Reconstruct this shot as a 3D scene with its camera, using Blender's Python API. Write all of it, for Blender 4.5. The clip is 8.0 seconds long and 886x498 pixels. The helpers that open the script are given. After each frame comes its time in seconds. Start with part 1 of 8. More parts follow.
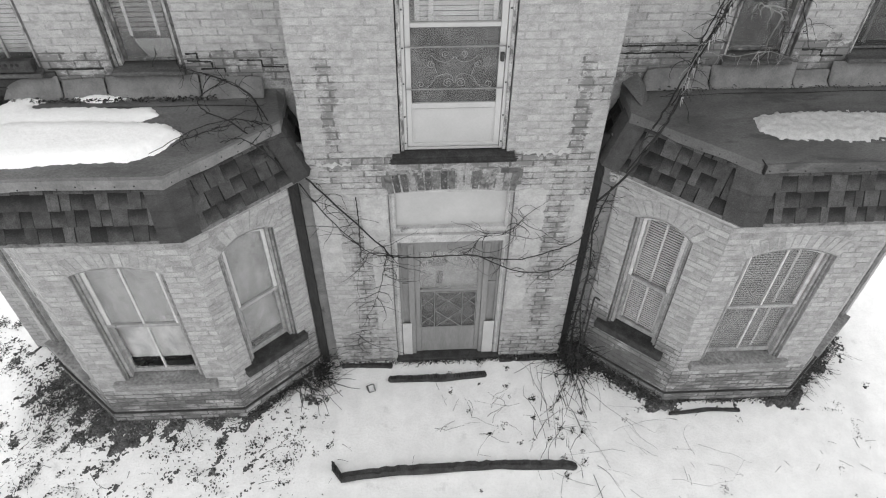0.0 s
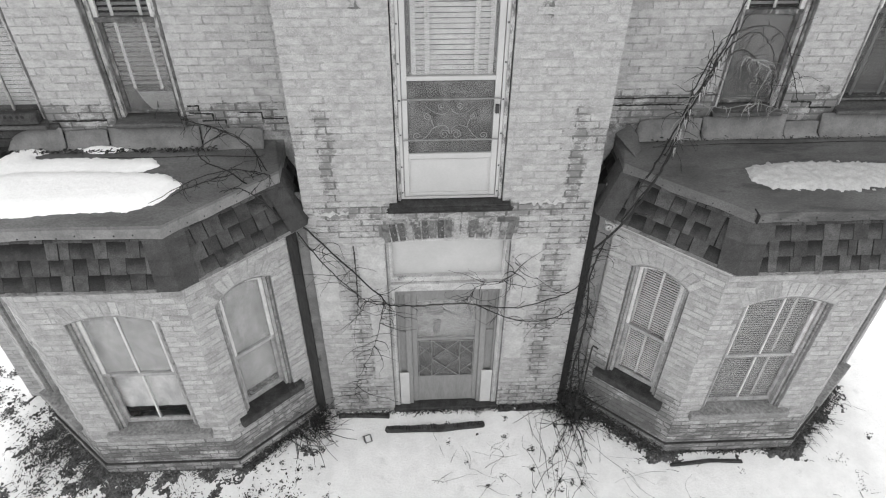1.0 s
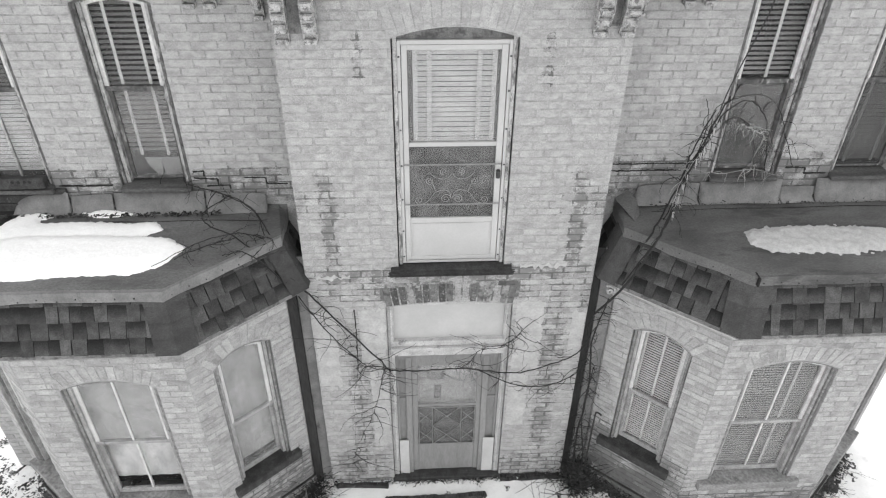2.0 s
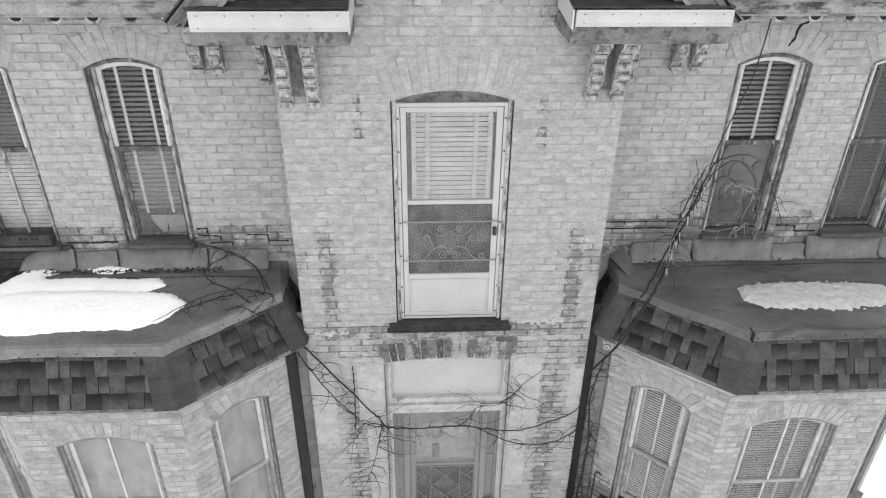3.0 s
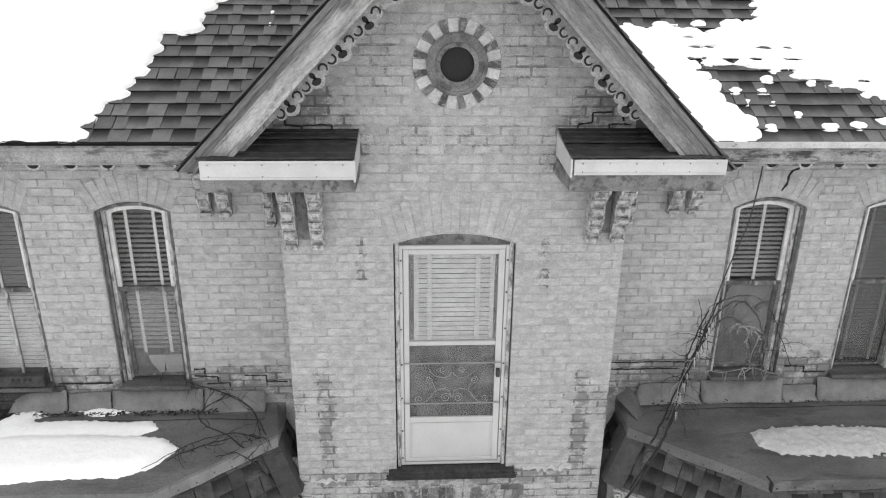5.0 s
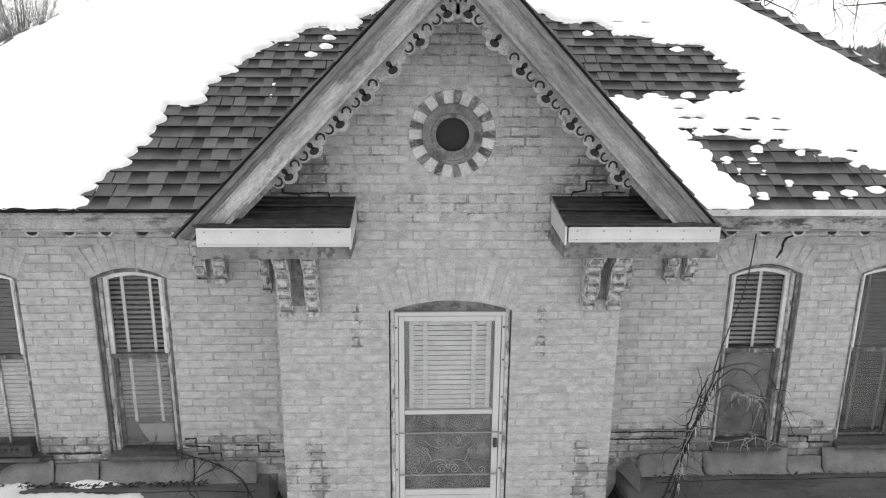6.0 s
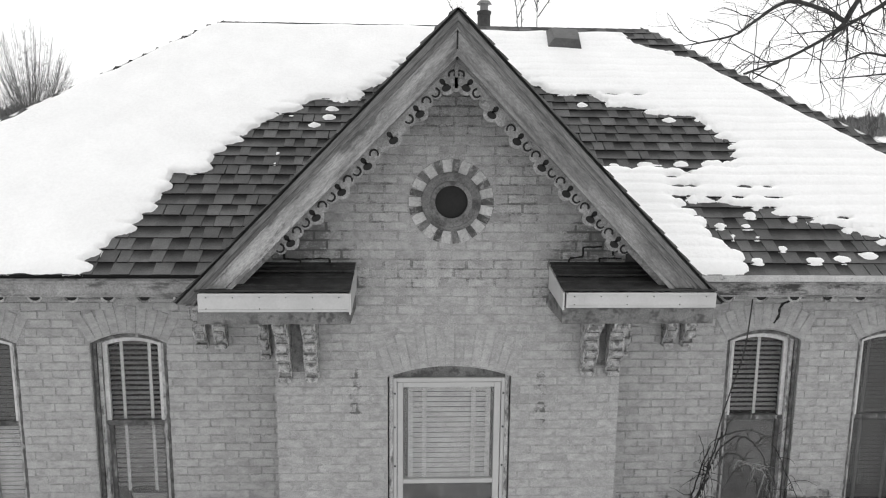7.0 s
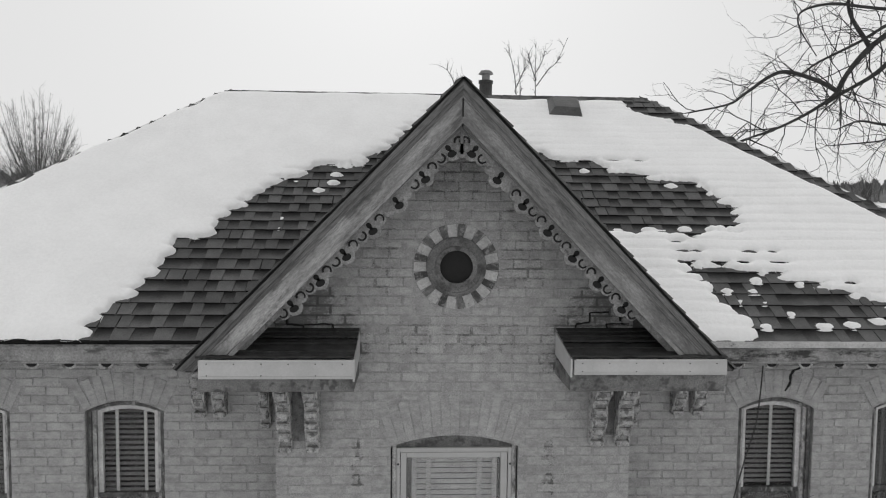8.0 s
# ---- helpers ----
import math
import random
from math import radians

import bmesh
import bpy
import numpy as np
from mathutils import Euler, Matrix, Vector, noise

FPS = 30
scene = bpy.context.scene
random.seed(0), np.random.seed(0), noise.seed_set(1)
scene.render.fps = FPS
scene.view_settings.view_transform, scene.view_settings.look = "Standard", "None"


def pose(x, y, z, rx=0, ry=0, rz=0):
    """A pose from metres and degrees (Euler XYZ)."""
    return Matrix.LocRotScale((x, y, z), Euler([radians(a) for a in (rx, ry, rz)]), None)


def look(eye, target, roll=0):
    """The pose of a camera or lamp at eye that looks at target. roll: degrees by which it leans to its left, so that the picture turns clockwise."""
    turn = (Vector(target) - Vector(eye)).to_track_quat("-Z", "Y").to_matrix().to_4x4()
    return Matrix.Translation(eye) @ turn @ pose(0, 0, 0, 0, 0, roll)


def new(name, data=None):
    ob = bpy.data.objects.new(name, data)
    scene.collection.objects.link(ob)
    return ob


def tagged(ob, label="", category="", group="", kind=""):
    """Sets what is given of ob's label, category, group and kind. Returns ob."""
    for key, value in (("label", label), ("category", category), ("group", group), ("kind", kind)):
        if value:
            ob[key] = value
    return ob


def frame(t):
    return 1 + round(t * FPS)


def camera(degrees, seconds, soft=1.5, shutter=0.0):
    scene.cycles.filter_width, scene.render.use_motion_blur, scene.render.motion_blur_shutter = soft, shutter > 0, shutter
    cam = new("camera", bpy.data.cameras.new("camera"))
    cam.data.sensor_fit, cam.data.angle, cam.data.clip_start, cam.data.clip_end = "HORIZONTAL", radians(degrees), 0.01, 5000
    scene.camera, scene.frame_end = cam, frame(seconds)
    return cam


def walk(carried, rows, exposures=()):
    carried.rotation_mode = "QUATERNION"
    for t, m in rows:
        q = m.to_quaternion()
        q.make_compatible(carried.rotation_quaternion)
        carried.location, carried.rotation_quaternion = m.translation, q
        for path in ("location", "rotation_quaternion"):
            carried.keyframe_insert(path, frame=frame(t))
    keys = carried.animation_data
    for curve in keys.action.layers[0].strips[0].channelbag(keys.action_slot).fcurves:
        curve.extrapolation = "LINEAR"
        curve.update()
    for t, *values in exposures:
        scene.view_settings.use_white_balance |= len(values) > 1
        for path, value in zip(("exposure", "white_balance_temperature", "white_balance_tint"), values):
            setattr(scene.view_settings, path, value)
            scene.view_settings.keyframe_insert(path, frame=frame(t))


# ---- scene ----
# Camera: a hovering drone that tilts up from the snow to the roof.
cam = camera(65.45, 8.0, soft=1.15)
PATH = [  # seconds, eye x, y, z, yaw, pitch, lean
    (0.0, -0.374, -5.354, 7.487, -3.22, -45.25, 0.66),
    (0.5, -0.349, -5.388, 7.495, -3.15, -43.41, 0.62),
    (1.0, -0.332, -5.370, 7.514, -3.05, -41.30, 0.53),
    (1.5, -0.359, -5.375, 7.502, -3.15, -38.59, 0.59),
    (2.0, -0.368, -5.398, 7.494, -3.21, -35.73, 0.61),
    (3.5, -0.339, -5.560, 7.522, -3.02, -27.94, 0.59),
    (4.0, -0.348, -5.530, 7.538, -3.01, -25.16, 0.60),
    (4.5, -0.361, -5.443, 7.572, -2.92, -22.60, 0.56),
    (6.0, -0.316, -5.448, 7.599, -2.77, -14.45, 0.58),
    (6.5, -0.301, -5.512, 7.595, -2.69, -11.85, 0.57),
    (7.0, -0.314, -5.513, 7.612, -2.74, -9.00, 0.60),
    (7.5, -0.346, -5.464, 7.626, -2.79, -6.18, 0.62),
    (8.0, -0.358, -5.465, 7.610, -2.75, -3.64, 0.64),
]


def hover(x, y, z, yaw, pitch, lean):
    a, b = radians(yaw), radians(pitch)
    ahead = Vector((-math.sin(a) * math.cos(b), math.cos(a) * math.cos(b), math.sin(b)))
    return look((x, y, z), Vector((x, y, z)) + ahead, lean)


EXPOSURES = [(0.0, 0.98), (1.0, 1.1), (2.0, 1.22), (3.5, 1.22), (4.5, 1.14), (6.0, 0.94), (6.5, 0.8), (7.0, 0.54), (7.5, 0.24), (8.0, -0.05)]
walk(cam, [(row[0], hover(*row[1:])) for row in PATH], EXPOSURES)

# ---- light: an overcast winter sky ----
SUN_UP, SUN_ROUND = radians(40), radians(0)      # behind the house, veiled by cloud
world = bpy.data.worlds.new("sky")
scene.world = world
world.use_nodes = True
wn, wl = world.node_tree.nodes, world.node_tree.links
wn.clear()
sky = wn.new("ShaderNodeTexSky")
sky.sky_type, sky.sun_disc = "NISHITA", False
sky.sun_elevation, sky.sun_rotation = SUN_UP, SUN_ROUND
sky.dust_density, sky.air_density = 4.0, 1.0
grey = wn.new("ShaderNodeHueSaturation")
grey.inputs["Saturation"].default_value = 0.0
cloud = wn.new("ShaderNodeMix")
cloud.data_type = "RGBA"
cloud.inputs["Factor"].default_value = 0.8
cloud.inputs["B"].default_value = (14.0, 14.0, 14.0, 1)
back = wn.new("ShaderNodeBackground")
back.inputs["Strength"].default_value = 0.062
out = wn.new("ShaderNodeOutputWorld")
wl.new(sky.outputs[0], grey.inputs["Color"])
wl.new(grey.outputs[0], cloud.inputs["A"])
wl.new(cloud.outputs["Result"], back.inputs["Color"])
wl.new(back.outputs[0], out.inputs["Surface"])
sun = bpy.data.lights.new("sun", "SUN")
sun.energy, sun.angle, sun.color = 1.0, radians(20), (1, 1, 1)
sun_ob = new("sun", sun)
sun_ob.matrix_basis = look((0, 23.0, 19.3), (0, 0, 0))

# ---- materials (the film is black and white, so all of them are greys) ----
def nodes_of(name):
    m = bpy.data.materials.new(name)
    m.use_nodes = True
    n, l = m.node_tree.nodes, m.node_tree.links
    b = n["Principled BSDF"]
    return m, n, l, b


def math_node(n, l, op, a, b=None, clamp=False):
    k = n.new("ShaderNodeMath")
    k.operation, k.use_clamp = op, clamp
    for i, v in enumerate((a, b)):
        if v is None:
            continue
        if isinstance(v, (int, float)):
            k.inputs[i].default_value = v
        else:
            l.new(v, k.inputs[i])
    return k.outputs[0]


def noise_node(n, l, at, scale, detail=4.0, rough=0.6, stretch=None, turn=0.0):
    if stretch:
        mp = n.new("ShaderNodeMapping")
        mp.vector_type = "TEXTURE"
        mp.inputs["Rotation"].default_value = (0, radians(turn), 0)
        mp.inputs["Scale"].default_value = [1 / k for k in stretch]
        l.new(at, mp.inputs["Vector"])
        at = mp.outputs[0]
    k = n.new("ShaderNodeTexNoise")
    k.inputs["Scale"].default_value = scale
    k.inputs["Detail"].default_value = detail
    k.inputs["Roughness"].default_value = rough
    l.new(at, k.inputs["Vector"])
    return k.outputs["Fac"]


def ramp(n, l, v, lo, hi, to_lo=0.0, to_hi=1.0):
    k = n.new("ShaderNodeMapRange")
    k.interpolation_type = "SMOOTHSTEP"
    for key, x in (("From Min", lo), ("From Max", hi), ("To Min", to_lo), ("To Max", to_hi)):
        k.inputs[key].default_value = x
    l.new(v, k.inputs["Value"])
    return k.outputs[0]


def surface(name, value, rough=0.75, blotch=0.2, blotch_size=0.35, grain=0.2, grain_size=0.012, stretch=None, turn=0.0, rand=0.0,
            stain=0.0, stain_value=0.05, stain_size=0.25, stain_at=0.6, stain_stretch=None, bump=0.4, depth=0.004, metallic=0.0, specular=0.3, vary=None, odd=0.0):
    """A grey surface: base value, large blotches, fine grain, stains with edges of their own, and relief from the same noises."""
    m, n, l, b = nodes_of(name)
    geo = n.new("ShaderNodeNewGeometry")
    at = geo.outputs["Position"]
    big = noise_node(n, l, at, 1 / blotch_size, 5.0, 0.6, stretch, turn)
    fine = noise_node(n, l, at, 1 / grain_size, 4.0, 0.65, stretch, turn)
    v = math_node(n, l, "MULTIPLY", ramp(n, l, big, 0.25, 0.75, 1 - blotch, 1 + blotch), ramp(n, l, fine, 0.25, 0.75, 1 - grain, 1 + grain))
    v = math_node(n, l, "MULTIPLY", v, value)
    if rand:
        info = n.new("ShaderNodeObjectInfo")
        r = math_node(n, l, "FRACT", math_node(n, l, "ADD", info.outputs["Random"], geo.outputs["Random Per Island"]))
        v = math_node(n, l, "MULTIPLY", v, ramp(n, l, r, -0.2, 1.2, 1 - rand, 1 + rand))
    if odd:
        info = n.new("ShaderNodeObjectInfo")
        r = math_node(n, l, "FRACT", math_node(n, l, "MULTIPLY", math_node(n, l, "ADD", info.outputs["Random"], geo.outputs["Random Per Island"]), 7.31))
        v = math_node(n, l, "MULTIPLY", v, ramp(n, l, r, 0.72, 1.0, 1.0, 1 - odd))
    if stain:
        s = noise_node(n, l, at, 1 / stain_size, 7.0, 0.7, stain_stretch or stretch, turn)
        s = ramp(n, l, s, stain_at, stain_at + 0.12, 0.0, stain)
        mix = n.new("ShaderNodeMix")
        l.new(s, mix.inputs["Factor"])
        l.new(v, mix.inputs["A"])
        mix.inputs["B"].default_value = stain_value
        v = mix.outputs["Result"]
    if vary:
        v = vary(n, l, at, v)
    c = n.new("ShaderNodeCombineColor")
    for i in range(3):
        l.new(v, c.inputs[i])
    l.new(c.outputs[0], b.inputs["Base Color"])
    b.inputs["Roughness"].default_value = rough
    b.inputs["Metallic"].default_value = metallic
    b.inputs["Specular IOR Level"].default_value = specular
    if bump:
        k = n.new("ShaderNodeBump")
        k.inputs["Strength"].default_value = bump
        k.inputs["Distance"].default_value = depth
        l.new(math_node(n, l, "ADD", fine, big), k.inputs["Height"])
        l.new(k.outputs[0], b.inputs["Normal"])
    return m


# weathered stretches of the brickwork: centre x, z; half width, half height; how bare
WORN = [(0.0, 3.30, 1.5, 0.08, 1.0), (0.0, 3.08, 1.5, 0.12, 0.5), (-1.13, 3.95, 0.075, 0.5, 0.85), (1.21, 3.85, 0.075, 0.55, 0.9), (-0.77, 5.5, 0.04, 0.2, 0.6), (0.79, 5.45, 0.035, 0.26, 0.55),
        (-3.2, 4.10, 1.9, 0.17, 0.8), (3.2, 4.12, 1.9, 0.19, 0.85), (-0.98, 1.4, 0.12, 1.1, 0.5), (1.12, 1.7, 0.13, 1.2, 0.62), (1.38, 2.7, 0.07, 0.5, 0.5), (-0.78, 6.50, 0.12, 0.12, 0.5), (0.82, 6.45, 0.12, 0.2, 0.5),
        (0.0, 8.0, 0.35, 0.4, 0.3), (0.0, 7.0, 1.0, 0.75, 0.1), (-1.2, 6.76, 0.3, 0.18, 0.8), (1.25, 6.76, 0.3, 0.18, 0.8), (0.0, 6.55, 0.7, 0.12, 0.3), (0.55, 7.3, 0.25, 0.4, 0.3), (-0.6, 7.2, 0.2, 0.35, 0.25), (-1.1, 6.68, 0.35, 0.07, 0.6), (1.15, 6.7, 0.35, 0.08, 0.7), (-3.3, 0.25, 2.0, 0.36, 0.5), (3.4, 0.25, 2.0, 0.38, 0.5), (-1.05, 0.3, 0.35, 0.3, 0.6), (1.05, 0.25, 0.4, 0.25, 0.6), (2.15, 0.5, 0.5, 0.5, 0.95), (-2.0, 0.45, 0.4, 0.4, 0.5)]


def worn(dark, strength, wash_value, wash):
    """Lime wash smeared over brick and joint alike; it is gone, and soot sits in the joints, in the weathered stretches."""
    def vary(n, l, at, v):
        sep = n.new("ShaderNodeSeparateXYZ")
        l.new(at, sep.inputs[0])
        total = None
        across = math_node(n, l, "ADD", sep.outputs[0], math_node(n, l, "MULTIPLY", math_node(n, l, "SUBTRACT", noise_node(n, l, at, 7.0, 5.0, 0.7), 0.5), 0.34))
        up = math_node(n, l, "ADD", sep.outputs[2], math_node(n, l, "MULTIPLY", math_node(n, l, "SUBTRACT", noise_node(n, l, at, 4.0, 5.0, 0.7), 0.5), 0.3))
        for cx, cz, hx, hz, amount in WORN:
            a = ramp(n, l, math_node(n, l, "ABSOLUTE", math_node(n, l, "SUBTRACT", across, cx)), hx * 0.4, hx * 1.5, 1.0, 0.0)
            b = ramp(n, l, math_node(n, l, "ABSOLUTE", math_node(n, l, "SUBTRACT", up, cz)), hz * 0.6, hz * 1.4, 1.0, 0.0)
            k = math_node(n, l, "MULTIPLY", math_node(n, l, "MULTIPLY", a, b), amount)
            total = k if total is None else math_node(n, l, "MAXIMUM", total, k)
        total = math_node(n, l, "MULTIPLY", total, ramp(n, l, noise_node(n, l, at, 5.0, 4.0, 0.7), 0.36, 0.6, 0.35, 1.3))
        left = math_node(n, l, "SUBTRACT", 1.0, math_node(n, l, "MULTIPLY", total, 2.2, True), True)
        w = math_node(n, l, "MULTIPLY", ramp(n, l, noise_node(n, l, at, 5.0, 8.0, 0.74), 0.42, 0.6, 0.2 * wash, wash), left)
        smear = ramp(n, l, noise_node(n, l, at, 14.0, 8.0, 0.75, (0.7, 0.7, 1.3)), 0.32, 0.68, wash_value * 0.68, wash_value * 1.22)
        mix = n.new("ShaderNodeMix")
        l.new(w, mix.inputs["Factor"])
        l.new(v, mix.inputs["A"])
        l.new(smear, mix.inputs["B"])
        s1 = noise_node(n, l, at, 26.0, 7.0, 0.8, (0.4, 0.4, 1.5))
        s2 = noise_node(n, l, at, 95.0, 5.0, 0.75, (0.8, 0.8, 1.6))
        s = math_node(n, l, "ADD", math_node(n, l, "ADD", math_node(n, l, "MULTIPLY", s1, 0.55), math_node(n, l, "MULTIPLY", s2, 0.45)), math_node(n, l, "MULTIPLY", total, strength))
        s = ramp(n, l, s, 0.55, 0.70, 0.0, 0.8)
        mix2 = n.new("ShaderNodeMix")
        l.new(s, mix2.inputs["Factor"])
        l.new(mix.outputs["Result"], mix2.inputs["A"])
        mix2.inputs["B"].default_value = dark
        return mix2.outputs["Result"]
    return vary


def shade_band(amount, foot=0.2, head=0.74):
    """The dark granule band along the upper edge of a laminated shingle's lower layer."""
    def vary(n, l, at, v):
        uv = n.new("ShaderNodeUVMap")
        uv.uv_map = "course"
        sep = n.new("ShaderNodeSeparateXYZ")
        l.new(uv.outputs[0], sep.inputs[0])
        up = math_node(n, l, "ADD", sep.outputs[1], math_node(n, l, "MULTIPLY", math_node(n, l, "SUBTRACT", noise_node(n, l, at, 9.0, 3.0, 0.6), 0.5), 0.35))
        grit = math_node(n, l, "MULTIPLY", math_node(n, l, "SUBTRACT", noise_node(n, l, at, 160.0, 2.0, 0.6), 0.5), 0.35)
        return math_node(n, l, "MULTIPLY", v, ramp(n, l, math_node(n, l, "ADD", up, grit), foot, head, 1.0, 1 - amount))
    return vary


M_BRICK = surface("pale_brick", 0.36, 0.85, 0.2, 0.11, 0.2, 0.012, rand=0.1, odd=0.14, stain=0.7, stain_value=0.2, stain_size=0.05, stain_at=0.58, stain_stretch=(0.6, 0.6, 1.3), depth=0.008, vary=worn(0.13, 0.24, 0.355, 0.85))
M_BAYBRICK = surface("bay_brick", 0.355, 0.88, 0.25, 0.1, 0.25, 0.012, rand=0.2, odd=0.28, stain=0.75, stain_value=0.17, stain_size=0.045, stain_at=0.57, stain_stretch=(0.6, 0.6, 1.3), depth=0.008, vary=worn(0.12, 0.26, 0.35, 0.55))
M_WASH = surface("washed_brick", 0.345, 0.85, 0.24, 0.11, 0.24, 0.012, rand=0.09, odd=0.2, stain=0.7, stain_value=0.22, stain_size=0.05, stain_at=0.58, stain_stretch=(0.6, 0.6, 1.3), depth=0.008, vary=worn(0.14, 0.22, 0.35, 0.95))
M_DARKBRICK = surface("dark_brick", 0.222, 0.9, 0.3, 0.2, 0.3, 0.02, rand=0.6, stain=0.85, stain_value=0.06, stain_size=0.08, stain_at=0.47, depth=0.004)
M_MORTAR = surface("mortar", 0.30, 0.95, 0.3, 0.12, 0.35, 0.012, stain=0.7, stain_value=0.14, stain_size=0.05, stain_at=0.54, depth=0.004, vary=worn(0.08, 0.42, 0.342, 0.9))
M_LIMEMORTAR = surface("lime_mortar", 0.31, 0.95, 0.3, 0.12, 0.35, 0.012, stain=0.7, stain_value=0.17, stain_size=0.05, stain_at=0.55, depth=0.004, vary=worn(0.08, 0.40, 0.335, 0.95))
M_SNOW = surface("snow", 0.88, 0.9, 0.03, 0.4, 0.03, 0.03, bump=0.5, depth=0.012, specular=0.2)
M_GROUNDSNOW = surface("old_snow", 0.75, 0.9, 0.06, 0.25, 0.03, 0.03, stain=0.35, stain_value=0.42, stain_size=0.3, stain_at=0.58, bump=0.6, depth=0.014, specular=0.2)
M_FASCIA_STAINED = surface("stained_fascia", 0.23, 0.8, 0.25, 0.2, 0.25, 0.015, stain=0.9, stain_value=0.025, stain_size=0.2, stain_at=0.5, stain_stretch=(0.5, 1, 1.4), depth=0.004)
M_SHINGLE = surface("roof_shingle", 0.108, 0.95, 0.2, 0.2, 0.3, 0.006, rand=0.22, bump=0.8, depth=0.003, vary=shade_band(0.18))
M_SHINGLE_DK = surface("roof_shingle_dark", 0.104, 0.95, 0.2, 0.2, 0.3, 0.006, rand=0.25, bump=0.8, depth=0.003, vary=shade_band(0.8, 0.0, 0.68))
M_SHINGLE_CAP = surface("hip_shingle", 0.055, 0.95, 0.2, 0.12, 0.4, 0.008, rand=0.15, bump=0.8, depth=0.003)
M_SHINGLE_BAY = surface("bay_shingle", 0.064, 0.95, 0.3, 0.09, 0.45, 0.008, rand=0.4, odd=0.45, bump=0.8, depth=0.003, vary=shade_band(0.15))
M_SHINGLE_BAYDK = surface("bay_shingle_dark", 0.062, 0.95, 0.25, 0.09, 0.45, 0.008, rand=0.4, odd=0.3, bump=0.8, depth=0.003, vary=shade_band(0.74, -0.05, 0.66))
M_DECK = surface("roof_underlay", 0.0185, 0.9, 0.2, 0.3, 0.2, 0.02)
M_SHEET = surface("roof_sheet", 0.092, 0.6, 0.35, 0.35, 0.22, 0.012, stretch=(0.5, 1, 1), stain=0.8, stain_value=0.042, stain_size=0.4, stain_at=0.52, stain_stretch=(0.5, 1.6, 1), depth=0.006)
M_SHEET_DRY = surface("dry_roof_sheet", 0.118, 0.7, 0.3, 0.3, 0.25, 0.012, stretch=(0.5, 1, 1), stain=0.7, stain_value=0.07, stain_size=0.3, stain_at=0.56, stain_stretch=(0.5, 1.6, 1), depth=0.006)
M_FLASH = surface("flashing", 0.165, 0.5, 0.25, 0.2, 0.15, 0.015, stain=0.6, stain_value=0.08, stain_size=0.1, stain_at=0.56, stain_stretch=(1.6, 1, 0.6), depth=0.003)
M_PAINT = surface("flaking_paint", 0.414, 0.7, 0.2, 0.2, 0.2, 0.015, stain=0.85, stain_value=0.12, stain_size=0.09, stain_at=0.57, depth=0.004)
M_LACE = surface("weathered_lace", 0.178, 0.85, 0.35, 0.15, 0.25, 0.015, stain=0.7, stain_value=0.08, stain_size=0.12, stain_at=0.55, depth=0.003)
M_WOOD = surface("bare_wood", 0.163, 0.85, 0.3, 0.15, 0.35, 0.01, stain=0.8, stain_value=0.05, stain_size=0.08, stain_at=0.5, depth=0.005)
M_DARKWOOD = surface("rotten_wood", 0.0407, 0.9, 0.4, 0.1, 0.4, 0.01, stain=0.4, stain_value=0.16, stain_size=0.08, stain_at=0.6, depth=0.006)
M_TIN = surface("white_metal", 0.46, 0.45, 0.1, 0.3, 0.05, 0.02, stain=0.55, stain_value=0.22, stain_size=0.09, stain_at=0.63, stain_stretch=(1, 1, 0.4), bump=0.2, depth=0.002)
M_ALU = surface("storm_door_metal", 0.42, 0.4, 0.06, 0.3, 0.04, 0.02, stain=0.3, stain_value=0.25, stain_size=0.1, stain_at=0.68, bump=0.1, depth=0.001)
M_BLIND = surface("blind", 0.66, 0.6, 0.06, 0.3, 0.05, 0.02, bump=0.1)
M_CURTAIN = surface("curtain", 0.5, 0.9, 0.3, 0.14, 0.08, 0.02, stretch=(1, 1, 0.5), stain=0.6, stain_value=0.22, stain_size=0.3, stain_at=0.54, bump=0.2)
# near-black: the darkness of unlit rooms, holes and gaps put into the colour
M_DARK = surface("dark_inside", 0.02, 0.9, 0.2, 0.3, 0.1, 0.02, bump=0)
M_IRON = surface("dark_metal", 0.037, 0.6, 0.3, 0.05, 0.2, 0.01)
M_GRILLE = surface("grille_metal", 0.2, 0.5, 0.2, 0.05, 0.2, 0.01)
M_TWIG = surface("twig", 0.024, 0.9, 0.4, 0.2, 0.3, 0.01, bump=0.6)
M_PALETWIG = surface("pale_twig", 0.222, 0.9, 0.4, 0.2, 0.3, 0.01)
M_DEADLEAF = surface("dead_leaf", 0.10, 0.9, 0.3, 0.1, 0.3, 0.01, rand=0.75)
M_OLDWOOD = surface("blackened_wood", 0.10, 0.9, 0.6, 0.08, 0.5, 0.008, stain=0.8, stain_value=0.36, stain_size=0.045, stain_at=0.55, stain_stretch=(1, 1, 0.3), depth=0.006)
# near-black tone stands for the shade deep in the gap
M_GAP_SHADE = surface("gap_shade", 0.028, 0.9, 0.3, 0.2, 0.3, 0.02, stretch=(1, 1, 0.2), stain=0.6, stain_value=0.09, stain_size=0.12, stain_at=0.62, stain_stretch=(1, 1, 0.1), depth=0.004)
M_RENDER = surface("grey_render", 0.17, 0.9, 0.25, 0.2, 0.2, 0.015, stain=0.8, stain_value=0.03, stain_size=0.3, stain_at=0.58, stain_stretch=(1, 1, 0.5), depth=0.003)
# darker, blotched wood for the oculus frame and bead
M_OCULUS = surface("dark_frame", 0.13, 0.85, 0.5, 0.12, 0.3, 0.012, stain=0.6, stain_value=0.3, stain_size=0.08, stain_at=0.6, depth=0.005)
